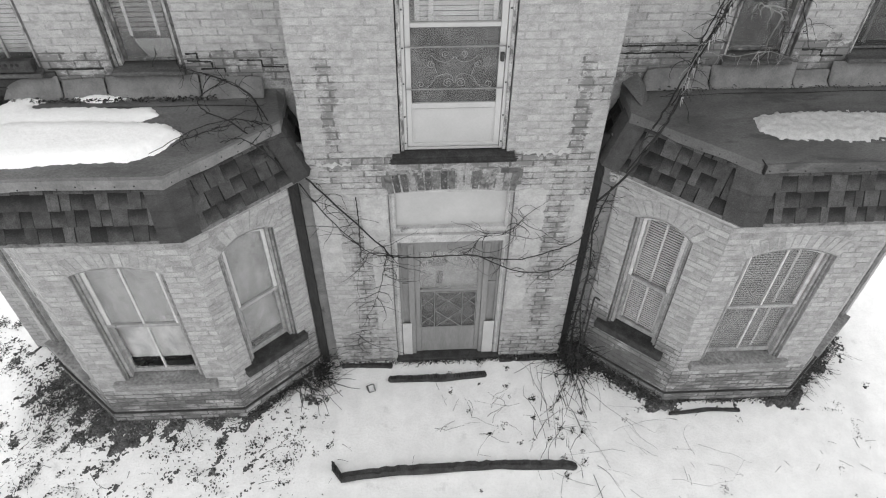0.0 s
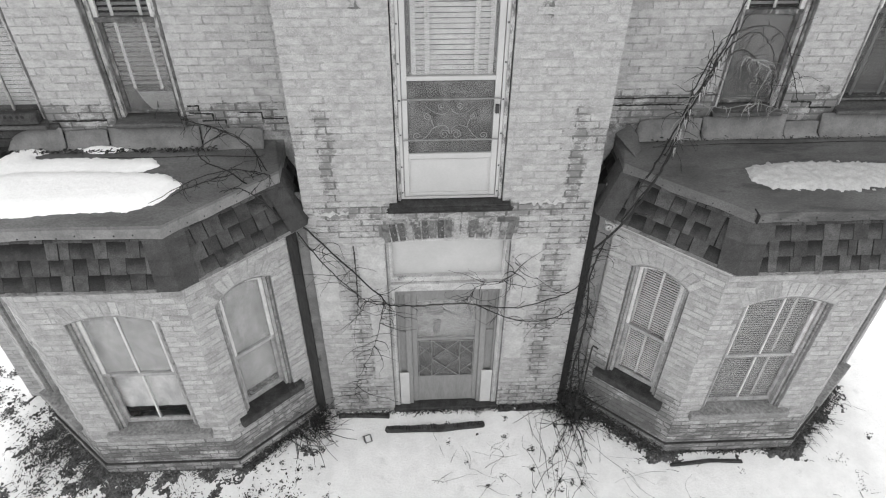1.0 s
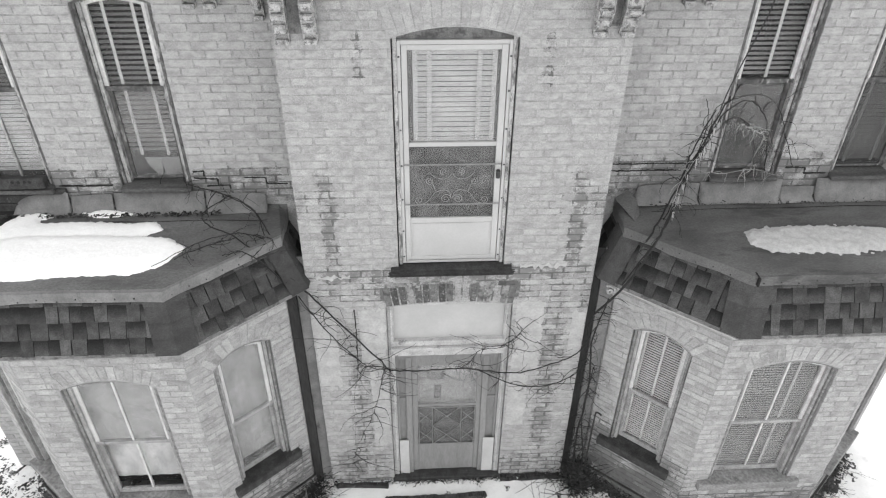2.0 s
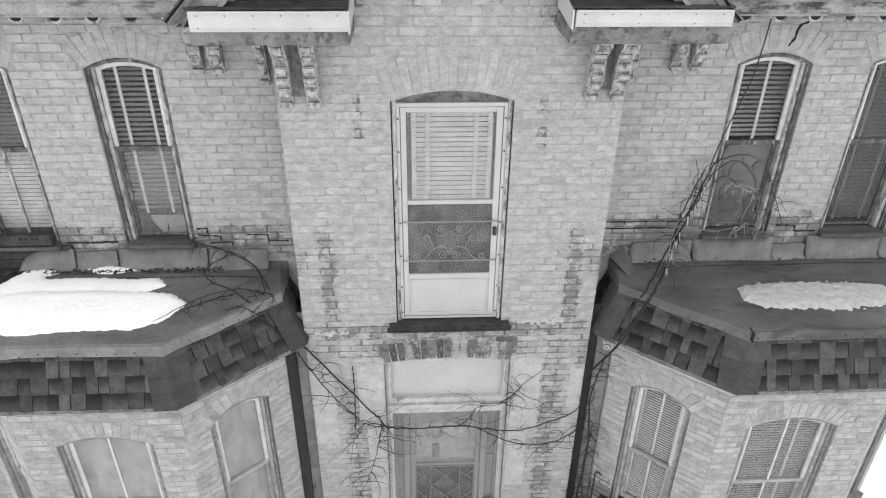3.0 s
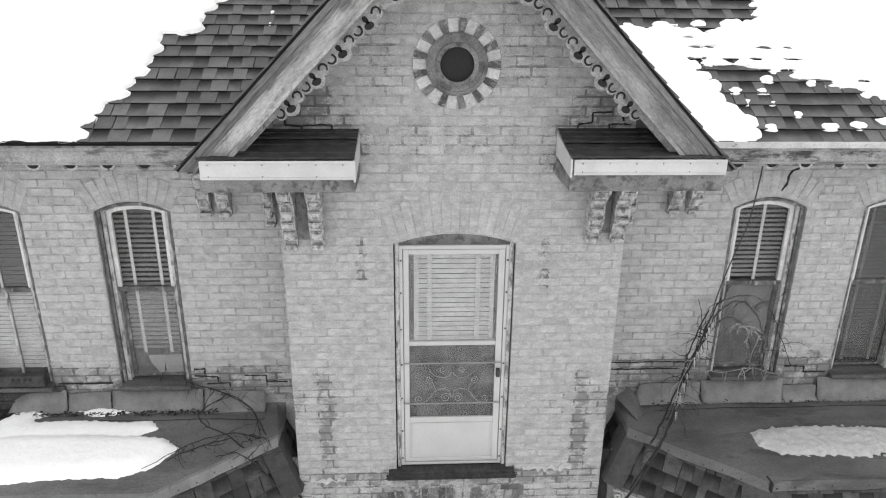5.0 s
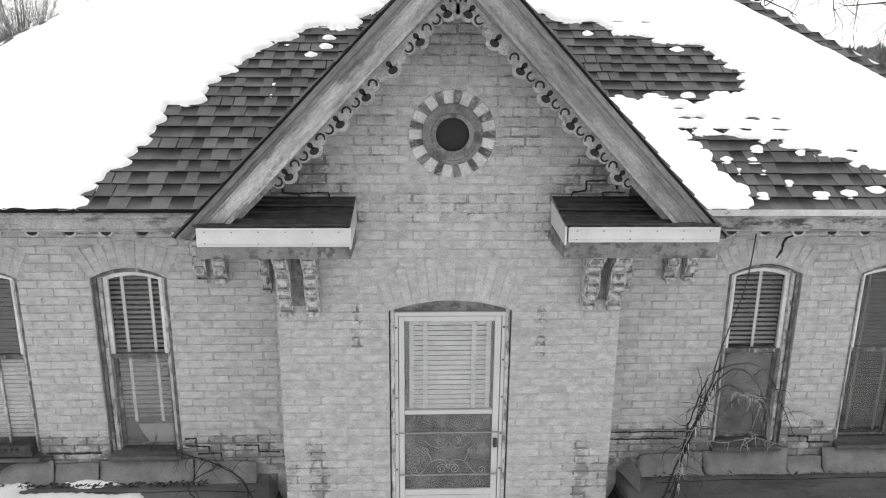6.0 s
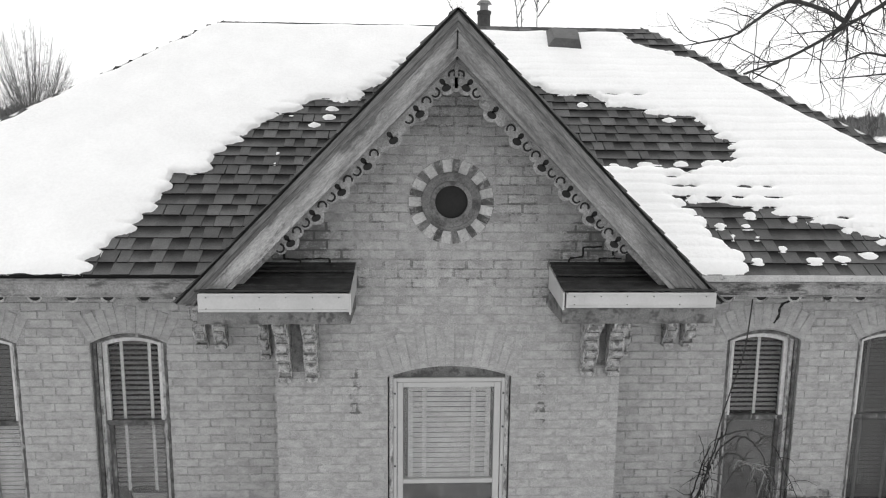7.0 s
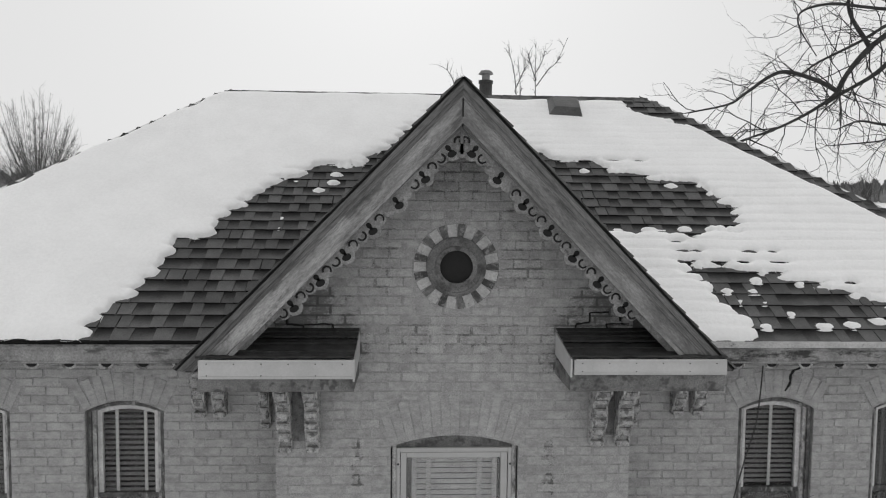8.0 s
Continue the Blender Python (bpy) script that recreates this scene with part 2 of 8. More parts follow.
M_PLASTER = surface("lime_plaster", 0.385, 0.9, 0.14, 0.15, 0.12, 0.02, stain=0.5, stain_value=0.25, stain_size=0.07, stain_at=0.59, stain_stretch=(0.7, 1, 1.2), depth=0.004)
M_ICE = surface("ice", 0.45, 0.25, 0.05, 0.1, 0.05, 0.02, bump=0)
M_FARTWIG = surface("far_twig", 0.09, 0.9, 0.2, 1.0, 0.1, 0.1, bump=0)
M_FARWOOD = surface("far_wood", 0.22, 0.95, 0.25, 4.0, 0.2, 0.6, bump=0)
M_CASING = surface("worn_casing", 0.37, 0.8, 0.3, 0.1, 0.3, 0.012, stain=0.9, stain_value=0.10, stain_size=0.05, stain_at=0.49, stain_stretch=(1, 1, 0.35), depth=0.006)
M_TAPE = surface("blind_tape", 0.5, 0.8, 0.1, 0.2, 0.1, 0.02, bump=0)
M_BLACKBRICK = surface("stripped_brick", 0.10, 0.9, 0.3, 0.05, 0.3, 0.015, rand=0.5, stain=0.7, stain_value=0.3, stain_size=0.04, stain_at=0.53, depth=0.004)
M_RAKES = {k: surface("rake_grain", 0.275 if k < 0 else 0.20, 0.8, 0.4, 0.14, 0.28, 0.008, stretch=(0.3, 1, 1), turn=45.8 * k, stain=0.75, stain_value=0.07, stain_size=0.13, stain_at=0.5 if k < 0 else 0.56, depth=0.006) for k in (-1, 1)}
M_CROWNS = {k: surface("crown_grain", 0.125, 0.85, 0.35, 0.12, 0.4, 0.008, stretch=(0.1, 1, 1), turn=45.8 * k, stain=0.8, stain_value=0.05, stain_size=0.1, stain_at=0.52, depth=0.005) for k in (-1, 1)}
M_BAYCASING = surface("bay_casing", 0.31, 0.8, 0.25, 0.1, 0.3, 0.012, stain=0.75, stain_value=0.10, stain_size=0.045, stain_at=0.57, stain_stretch=(1, 1, 0.25), depth=0.005)
M_BAYSILL = surface("bay_sill", 0.205, 0.85, 0.3, 0.12, 0.35, 0.01, stretch=(0.3, 0.3, 1), stain=0.7, stain_value=0.06, stain_size=0.07, stain_at=0.56, depth=0.005)
# wear and the window reveal's shadow share this one darker tone
M_REVEAL = surface("worn_shaded_reveal", 0.20, 0.85, 0.35, 0.08, 0.35, 0.012, stain=0.8, stain_value=0.07, stain_size=0.06, stain_at=0.53, stain_stretch=(1, 1, 1.6), depth=0.006)
M_PALEFRAME = surface("pale_frame", 0.54, 0.7, 0.15, 0.1, 0.2, 0.012, stain=0.6, stain_value=0.14, stain_size=0.05, stain_at=0.62, stain_stretch=(1, 1, 0.3), depth=0.003)
M_LOUVRE = surface("louvre", 0.25, 0.7, 0.15, 0.2, 0.1, 0.02, bump=0.1)
M_TREE = surface("tree_bark", 0.044, 0.9, 0.4, 0.2, 0.3, 0.02, bump=0.6)
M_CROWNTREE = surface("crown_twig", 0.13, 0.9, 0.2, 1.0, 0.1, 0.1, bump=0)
M_CRUST = surface("crusted_snow", 0.44, 0.9, 0.12, 0.06, 0.12, 0.012, stain=0.5, stain_value=0.28, stain_size=0.05, stain_at=0.6, stain_stretch=(0.6, 1.4, 1), bump=0.8, depth=0.01)
M_LITTER = surface("matted_litter", 0.075, 0.9, 0.5, 0.1, 0.6, 0.016, stain=0.8, stain_value=0.3, stain_size=0.035, stain_at=0.54, bump=0.8, depth=0.012)
M_UNDERGROWTH = surface("rotting_plants", 0.045, 0.9, 0.4, 0.1, 0.3, 0.01, rand=0.8)
M_LACEPLATE = surface("lace_paint", 0.24, 0.85, 0.3, 0.08, 0.3, 0.012, stain=0.8, stain_value=0.07, stain_size=0.06, stain_at=0.56, depth=0.004)
M_DOOR = surface("dull_door_paint", 0.22, 0.7, 0.12, 0.2, 0.12, 0.02, stretch=(1, 1, 0.2), stain=0.3, stain_value=0.1, stain_size=0.1, stain_at=0.6)
M_GRIT = surface("eroded_joint", 0.10, 0.95, 0.4, 0.1, 0.4, 0.012, stain=0.6, stain_value=0.25, stain_size=0.06, stain_at=0.58, depth=0.006)
M_UPSILL = surface("upper_sill", 0.085, 0.9, 0.4, 0.12, 0.4, 0.008, stretch=(0.25, 1, 1), stain=0.6, stain_value=0.24, stain_size=0.06, stain_at=0.6, depth=0.005)
M_BASE = surface("damp_brick", 0.33, 0.9, 0.3, 0.1, 0.25, 0.012, rand=0.3, odd=0.35, stain=0.7, stain_value=0.12, stain_size=0.05, stain_at=0.57, depth=0.008, vary=worn(0.07, 0.3, 0.33, 0.3))
M_FLAKE = surface("flaked_bracket", 0.36, 0.8, 0.35, 0.06, 0.3, 0.008, stain=0.85, stain_value=0.11, stain_size=0.045, stain_at=0.49, depth=0.006)
M_FASCIA = surface("fascia_paint", 0.252, 0.8, 0.25, 0.2, 0.25, 0.015, stain=0.85, stain_value=0.08, stain_size=0.16, stain_at=0.5, stain_stretch=(0.45, 1, 1.6), depth=0.004)


def glass(name, clear=0.9, grime=0.0, floor=0.025):
    m, n, l, b = nodes_of(name)
    n.remove(b)
    t = n.new("ShaderNodeBsdfTransparent")
    t.inputs["Color"].default_value = (clear, clear, clear, 1)
    g = n.new("ShaderNodeBsdfGlossy")
    g.inputs["Roughness"].default_value = 0.05
    f = n.new("ShaderNodeLayerWeight")
    f.inputs["Blend"].default_value = 0.5
    gloss = ramp(n, l, math_node(n, l, "POWER", f.outputs["Facing"], 4.0), 0.0, 1.0, floor, 0.7)
    mix = n.new("ShaderNodeMixShader")
    l.new(gloss, mix.inputs[0])
    l.new(t.outputs[0], mix.inputs[1])
    l.new(g.outputs[0], mix.inputs[2])
    last = mix.outputs[0]
    if grime:
        d = n.new("ShaderNodeBsdfDiffuse")
        d.inputs["Color"].default_value = (0.5, 0.5, 0.5, 1)
        geo = n.new("ShaderNodeNewGeometry")
        k = ramp(n, l, noise_node(n, l, geo.outputs["Position"], 6.0, 6.0, 0.65), 0.3, 0.75, grime * 0.4, grime)
        m2 = n.new("ShaderNodeMixShader")
        l.new(k, m2.inputs[0])
        l.new(last, m2.inputs[1])
        l.new(d.outputs[0], m2.inputs[2])
        last = m2.outputs[0]
    l.new(last, n["Material Output"].inputs["Surface"])
    return m


M_GLASS = glass("window_glass", 0.92, 0.2)
M_CLEAR = glass("clear_glass", 0.96, 0.02, 0.012)
M_SMOKE = glass("dull_glass", 0.6, 0.1, 0.02)
M_DIRTY = glass("dirty_glass", 0.88, 0.3)
# shadow line under each shingle course, put into the edge colour
M_EDGE_SHADE = surface("shingle_edge_shade", 0.011, 0.95, 0.2, 0.1, 0.2, 0.01, bump=0)
M_SCREEN = glass("screen_glass", 0.45, 0.25)

# ---- mesh helpers ----
def part(name, bm, material, parent=None, label="", smooth=False, at=None):
    me = bpy.data.meshes.new(name)
    bm.normal_update()
    bm.to_mesh(me)
    bm.free()
    me.materials.append(material)
    if smooth:
        for p in me.polygons:
            p.use_smooth = True
    ob = new(name, me)
    if parent:
        ob.parent = parent
    if at:
        ob.matrix_basis = at
    return tagged(ob, label) if label else ob


def thing(name, label, category, m=None, group="", kind=""):
    ob = new(name)
    ob.empty_display_size = 0.1
    if m:
        ob.matrix_basis = m
    return tagged(ob, label, category, group, kind)


def box(bm, x0, x1, y0, y1, z0, z1, bevel=0.0):
    vs = [bm.verts.new((x, y, z)) for x in (x0, x1) for y in (y0, y1) for z in (z0, z1)]
    fs = [(0, 1, 3, 2), (4, 6, 7, 5), (0, 4, 5, 1), (2, 3, 7, 6), (0, 2, 6, 4), (1, 5, 7, 3)]
    faces = [bm.faces.new([vs[i] for i in f]) for f in fs]
    if bevel:
        edges = {e for f in faces for e in f.edges}
        bmesh.ops.bevel(bm, geom=list(edges), offset=bevel, segments=1, affect="EDGES", profile=0.5)
    return bm


def boxes(*items, bevel=0.0):
    bm = bmesh.new()
    for it in items:
        box(bm, *it, bevel=bevel)
    return bm


def prism(bm, pts, y0, y1):
    """A solid from an outline of (x, z), between two depths."""
    a = [bm.verts.new((x, y0, z)) for x, z in pts]
    b = [bm.verts.new((x, y1, z)) for x, z in pts]
    bm.faces.new(a)
    bm.faces.new(b[::-1])
    k = len(pts)
    for i in range(k):
        j = (i + 1) % k
        bm.faces.new((a[j], a[i], b[i], b[j]))
    return bm


def slab(bm, pts, thick, normal=None):
    """A solid plate: a polygon in space, thickened downwards along its normal."""
    pts = [Vector(p) for p in pts]
    nrm = normal or (pts[1] - pts[0]).cross(pts[2] - pts[0]).normalized()
    a = [bm.verts.new(p) for p in pts]
    b = [bm.verts.new(p - nrm * thick) for p in pts]
    bm.faces.new(a)
    bm.faces.new(b[::-1])
    k = len(pts)
    for i in range(k):
        j = (i + 1) % k
        bm.faces.new((a[j], a[i], b[i], b[j]))
    return bm


def band(bm, outer, inner, y0, y1):
    """A frame between two outlines of the same number of (x, z) points, open at the ends."""
    def col(p):
        return bm.verts.new((p[0], y0, p[1])), bm.verts.new((p[0], y1, p[1]))
    o, i = [col(p) for p in outer], [col(p) for p in inner]
    for k in range(len(o) - 1):
        bm.faces.new((o[k][0], o[k + 1][0], i[k + 1][0], i[k][0]))
        bm.faces.new((o[k][1], i[k][1], i[k + 1][1], o[k + 1][1]))
        bm.faces.new((o[k][0], o[k][1], o[k + 1][1], o[k + 1][0]))
        bm.faces.new((i[k][0], i[k + 1][0], i[k + 1][1], i[k][1]))
    for k in (0, -1):
        bm.faces.new((o[k][0], i[k][0], i[k][1], o[k][1]))
    bmesh.ops.recalc_face_normals(bm, faces=bm.faces[:])
    return bm


def tube(bm, pts, r0, r1=None, sides=6):
    """A round rod along points, tapering from r0 to r1."""
    r1 = r0 if r1 is None else r1
    pts = [Vector(p) for p in pts]
    rings, side = [], None
    for i, p in enumerate(pts):
        d = (pts[min(i + 1, len(pts) - 1)] - pts[max(i - 1, 0)])
        if d.length < 1e-6:
            d = Vector((0, 0, 1))
        d.normalize()
        if side is None:
            side = d.orthogonal().normalized()
        side = (side - d * side.dot(d))
        side = side.normalized() if side.length > 1e-5 else d.orthogonal().normalized()
        up = d.cross(side)
        r = r0 + (r1 - r0) * i / max(1, len(pts) - 1)
        rings.append([bm.verts.new(p + (side * math.cos(a) + up * math.sin(a)) * r) for a in [2 * math.pi * k / sides for k in range(sides)]])
    for a, b in zip(rings, rings[1:]):
        for k in range(sides):
            bm.faces.new((a[k], a[(k + 1) % sides], b[(k + 1) % sides], b[k]))
    if sides > 2:
        bm.faces.new(rings[0][::-1])
        bm.faces.new(rings[-1])
    return bm


def smooth_path(pts, n=6):
    """A Catmull-Rom curve through points."""
    pts = [Vector(p) for p in pts]
    ext = [2 * pts[0] - pts[1]] + pts + [2 * pts[-1] - pts[-2]]
    out_ = []
    for i in range(1, len(ext) - 2):
        a, b, c, d = ext[i - 1:i + 3]
        for k in range(n):
            t = k / n
            out_.append(0.5 * ((2 * b) + (c - a) * t + (2 * a - 5 * b + 4 * c - d) * t * t + (3 * b - a - 3 * c + d) * t ** 3))
    out_.append(pts[-1])
    return out_


def ring(bm, x, z, r0, r1, y0, y1, steps=40):
    """A flat ring round (x, z)."""
    def col(r, k):
        a = 2 * math.pi * k / steps
        return [bm.verts.new((x + r * math.cos(a), y, z + r * math.sin(a))) for y in (y0, y1)]
    o, i = [col(r1, k) for k in range(steps)], [col(r0, k) for k in range(steps)]
    for k in range(steps):
        j = (k + 1) % steps
        bm.faces.new((o[k][0], o[j][0], i[j][0], i[k][0]))
        bm.faces.new((o[k][1], i[k][1], i[j][1], o[j][1]))
        bm.faces.new((o[k][0], o[k][1], o[j][1], o[j][0]))
        bm.faces.new((i[k][0], i[j][0], i[j][1], i[k][1]))
    bmesh.ops.recalc_face_normals(bm, faces=bm.faces[:])
    return bm


def arch_top(o, u):
    """The height of an opening's head over u."""
    c, hw = (o["u0"] + o["u1"]) / 2, (o["u1"] - o["u0"]) / 2
    return o["zs"] + o["rise"] * (1 - min(1.0, ((u - c) / hw) ** 2))


def wall_mesh(u0, u1, z0, top, openings, thick, kinks=()):
    """A wall with openings that go through it: front at y 0, thickness towards +y. top is a height or a function of u."""
    head = top if callable(top) else (lambda u: top)
    us = {u0, u1, *kinks}
    for o in openings:
        steps = 12 if o["rise"] else 1
        us |= {o["u0"] + (o["u1"] - o["u0"]) * k / steps for k in range(steps + 1)}
    us = sorted(u for u in us if u0 <= u <= u1)
    bm = bmesh.new()
    for a, b in zip(us, us[1:]):
        if b - a < 1e-5:
            continue
        mid = (a + b) / 2
        lo = (z0, z0)
        for o in sorted((o for o in openings if o["u0"] < mid < o["u1"]), key=lambda o: o["z0"]):
            spans = (lo, (o["z0"], o["z0"]))
            if spans[1][0] - spans[0][0] > 1e-4:
                prism(bm, [(a, lo[0]), (b, lo[1]), (b, o["z0"]), (a, o["z0"])], 0, thick)
            lo = (arch_top(o, a), arch_top(o, b))
        prism(bm, [(a, lo[0]), (b, lo[1]), (b, head(b)), (a, head(a))], 0, thick)
    bmesh.ops.recalc_face_normals(bm, faces=bm.faces[:])
    return bm

# ---- the setting ----
WALL_Y = 0.45                     # main front wall; the entrance bay stands forward at y 0
PX0, PX1 = -1.42, 1.455           # sides of the entrance bay
EAVE_Z, EAVE_Y, EAVE_X = 6.50, 0.05, 6.117
RIDGE_Z, RIDGE_Y, RIDGE_X = 9.03, 3.50, 2.667
SLOPE = (RIDGE_Z - EAVE_Z) / (RIDGE_Y - EAVE_Y)
APEX_Z, GABLE_SLOPE = 8.52, 1.03


def opening(u0, u1, z0, zs, rise):
    return dict(u0=u0, u1=u1, z0=z0, zs=zs, rise=rise)


def gable_line(u):
    return min(APEX_Z - 0.12 - GABLE_SLOPE * abs(u - 0.01), 8.4)


def structure(name, bm, material, label, category, m=None):
    ob = part(name, bm, material, None, at=m)
    return tagged(ob, label, category, kind="structure")


# the entrance bay
O_UPDOOR = opening(-0.50, 0.535, 3.40, 5.66, 0.09)
O_DOOR = opening(-0.645, 0.665, 0.02, 2.88, 0.05)
OCULUS = (0.012, 7.122)
FACES = {}
FACES["entrance"] = dict(m=pose(0, 0, 0), u0=PX0, u1=PX1, z0=-0.1, top=gable_line, openings=[O_UPDOOR, O_DOOR], kinks=(0.01,))
# main front wall on both sides
O_UL = [opening(-4.42, -3.738, 4.10, 5.82, 0.09), opening(-3.115, -2.455, 4.10, 5.82, 0.09)]
O_UR = [opening(2.585, 3.272, 4.10, 5.83, 0.10), opening(3.817, 4.50, 4.10, 5.83, 0.10)]
FACES["main_left"] = dict(m=pose(0, WALL_Y, 0), u0=-5.45, u1=PX0 - 0.0, z0=-0.1, top=6.42, openings=O_UL)
FACES["main_right"] = dict(m=pose(0, WALL_Y, 0), u0=PX1, u1=5.45, z0=-0.1, top=6.42, openings=O_UR)


def side(p, q):
    """The pose of a wall from p to q, seen from its right-hand side; and its length."""
    dx, dy = q[0] - p[0], q[1] - p[1]
    return pose(p[0], p[1], 0, 0, 0, math.degrees(math.atan2(dy, dx))), math.hypot(dx, dy)


BAY_TOP = 3.06
BAY_PLAN = {
    "left": [(-4.90, WALL_Y), (-4.90, 0.013), (-4.05, -0.72), (-2.50, -0.72), (-1.65, 0.013), (-1.65, WALL_Y)],
    "right": [(1.75, WALL_Y), (1.75, 0.065), (2.66, -0.72), (4.25, -0.72), (5.16, 0.065), (5.16, WALL_Y)],
}
BAY_OPEN = {
    ("left", 1): [opening(0.22, 0.86, 0.80, 2.60, 0.11)],
    ("left", 2): [opening(0.33, 1.23, 0.80, 2.57, 0.11)],
    ("left", 3): [opening(0.245, 0.885, 0.82, 2.61, 0.12)],
    ("right", 1): [opening(0.262, 0.905, 0.82, 2.58, 0.12)],
    ("right", 2): [opening(0.275, 1.20, 0.80, 2.54, 0.13)],
    ("right", 3): [opening(0.25, 0.90, 0.80, 2.58, 0.12)],
}
for bay, plan in BAY_PLAN.items():
    for k in range(5):
        m, length = side(plan[k], plan[k + 1])
        FACES["bay_%s_%d" % (bay, k)] = dict(m=m, u0=0.0, u1=length, z0=-0.1, top=BAY_TOP, openings=BAY_OPEN.get((bay, k), []))

WALLS = {}
LABELS = {"entrance": "pale painted brick wall of the projecting entrance bay with a gable", "main": "pale brick upper front wall of the old house"}
for key, f in FACES.items():
    thick = 0.12 if key.startswith("bay") else 0.25
    name = "wall_" + key
    label = LABELS["entrance"] if key == "entrance" else LABELS["main"] if key.startswith("main") else "pale brick face of the ground-floor bay window"
    WALLS[key] = structure(name, wall_mesh(f["u0"], f["u1"], f["z0"], f["top"], f["openings"], thick, f.get("kinks", ())), M_LIMEMORTAR if key == "entrance" else M_MORTAR, label, "wall", f["m"])
# sides of the entrance bay, side and back walls of the house
structure("wall_entrance_side_left", boxes((PX0 + 0.002, PX0 + 0.25, 0.25, WALL_Y + 0.2, -0.1, 6.6)), M_BRICK, "brick side of the entrance bay", "wall")
structure("wall_entrance_side_right", boxes((PX1 - 0.25, PX1 - 0.002, 0.25, WALL_Y + 0.2, -0.1, 6.6)), M_BRICK, "brick side of the entrance bay", "wall")
structure("wall_west", boxes((-5.45, -5.2, WALL_Y + 0.25, 6.5, -0.1, 6.42)), M_BRICK, "pale brick side wall of the house", "wall")
structure("wall_east", boxes((5.2, 5.45, WALL_Y + 0.25, 6.5, -0.1, 6.42)), M_BRICK, "pale brick side wall of the house", "wall")
structure("wall_north", boxes((-5.45, 5.45, 6.5, 6.75, -0.1, 6.42)), M_BRICK, "pale brick back wall of the house", "wall")
structure("ceiling", boxes((-5.2, 5.2, 0.7, 6.5, 3.05, 3.2)), M_DARK, "dark floor between the storeys", "ceiling")

# main hipped roof deck
bm = bmesh.new()
E = [(-EAVE_X, EAVE_Y, EAVE_Z), (EAVE_X, EAVE_Y, EAVE_Z), (EAVE_X, 2 * RIDGE_Y - EAVE_Y, EAVE_Z), (-EAVE_X, 2 * RIDGE_Y - EAVE_Y, EAVE_Z)]
RL, RR = (-RIDGE_X, RIDGE_Y, RIDGE_Z), (RIDGE_X, RIDGE_Y, RIDGE_Z)
for pts in ([E[0], E[1], RR, RL], [E[1], E[2], RR], [E[2], E[3], RL, RR], [E[3], E[0], RL]):
    slab(bm, pts, 0.05)
ROOF = structure("roof", bm, M_DECK, "dark shingled hipped roof half under snow", "roof")
# gable roof over the entrance bay
bm = bmesh.new()
GX, GY0 = 2.04, -0.53
for s in (-1, 1):
    foot = APEX_Z - GABLE_SLOPE * GX
    yb = EAVE_Y + (APEX_Z - EAVE_Z) / SLOPE + 0.06
    pts = [(0.012, GY0, APEX_Z), (0.012 + s * GX, GY0, foot), (0.012 + s * GX, 0.06, foot), (0.012, yb, APEX_Z)]
    slab(bm, pts[::-1] if s < 0 else pts, 0.016)
GABLE = structure("roof_gable", bm, M_DECK, "steep shingled gable roof over the entrance", "roof")

# ground under snow, one sheet to the horizon
def ground_height(x, y):
    near = 1 / (1 + max(0.0, math.hypot(x, y) - 12) / 12)
    z = 0.05 * noise.noise((x * 0.35, y * 0.35, 3)) + (0.022 + 0.012 * max(0.0, min(1.0, (-1.2 - x) * 2))) * noise.noise((x * 1.6, y * 1.6, 7)) + (0.016 * noise.noise((x * 3.7, y * 3.7, 11)) if x < -1.0 else 0.0) + 0.008 * noise.noise((x * 6, y * 6, 1))
    step = 0.07 * max(0.0, min(1.0, (1.45 - abs(x)) / 0.15)) * max(0.0, min(1.0, (y + 1.62) / 0.1)) * (1.0 if y < 0.1 else 0.0)
    hill = float(np.interp(y, (45, 90, 200, 500, 1200, 3000), (0, 3, 13, 16, 18, 20)))
    return z * near - 0.01 + step * 0.6 + hill


bm = bmesh.new()
span = [-3000, -1200, -500, -200, -90, -45, -25, -15] + [-9 + 0.09 * k for k in range(201)] + [15, 25, 45, 90, 200, 500, 1200, 3000]
ys = [-3000, -1200, -500, -200, -90, -45, -25, -14, -9] + [-5 + 0.09 * k for k in range(67)] + [4, 8, 15, 25, 45, 90, 200, 500, 1200, 3000]
grid = [[bm.verts.new((x, y, ground_height(x, y))) for x in span] for y in ys]
for r0, r1 in zip(grid, grid[1:]):
    for i in range(len(span) - 1):
        bm.faces.new((r0[i], r0[i + 1], r1[i + 1], r1[i]))
GROUND = structure("ground", bm, M_GROUNDSNOW, "snow-covered ground with dead stalks poking through", "ground")
for p in GROUND.data.polygons:
    p.use_smooth = True

# ---- roofs of the two bays: a flat sheet top, a sheet edge, and a steep shingled skirt ----
def offset_plan(plan, d):
    """The plan's open line moved outwards by d."""
    pts = [Vector(p) for p in plan]
    out = []
    for i, p in enumerate(pts):
        dirs = []
        if i > 0:
            dirs.append((pts[i] - pts[i - 1]).normalized())
        if i < len(pts) - 1:
            dirs.append((pts[i + 1] - pts[i]).normalized())
        ns = [Vector((v.y, -v.x)) for v in dirs]
        nn = sum(ns, Vector((0, 0))).normalized()
        out.append(p + nn * (d / nn.dot(ns[0])))
    return out


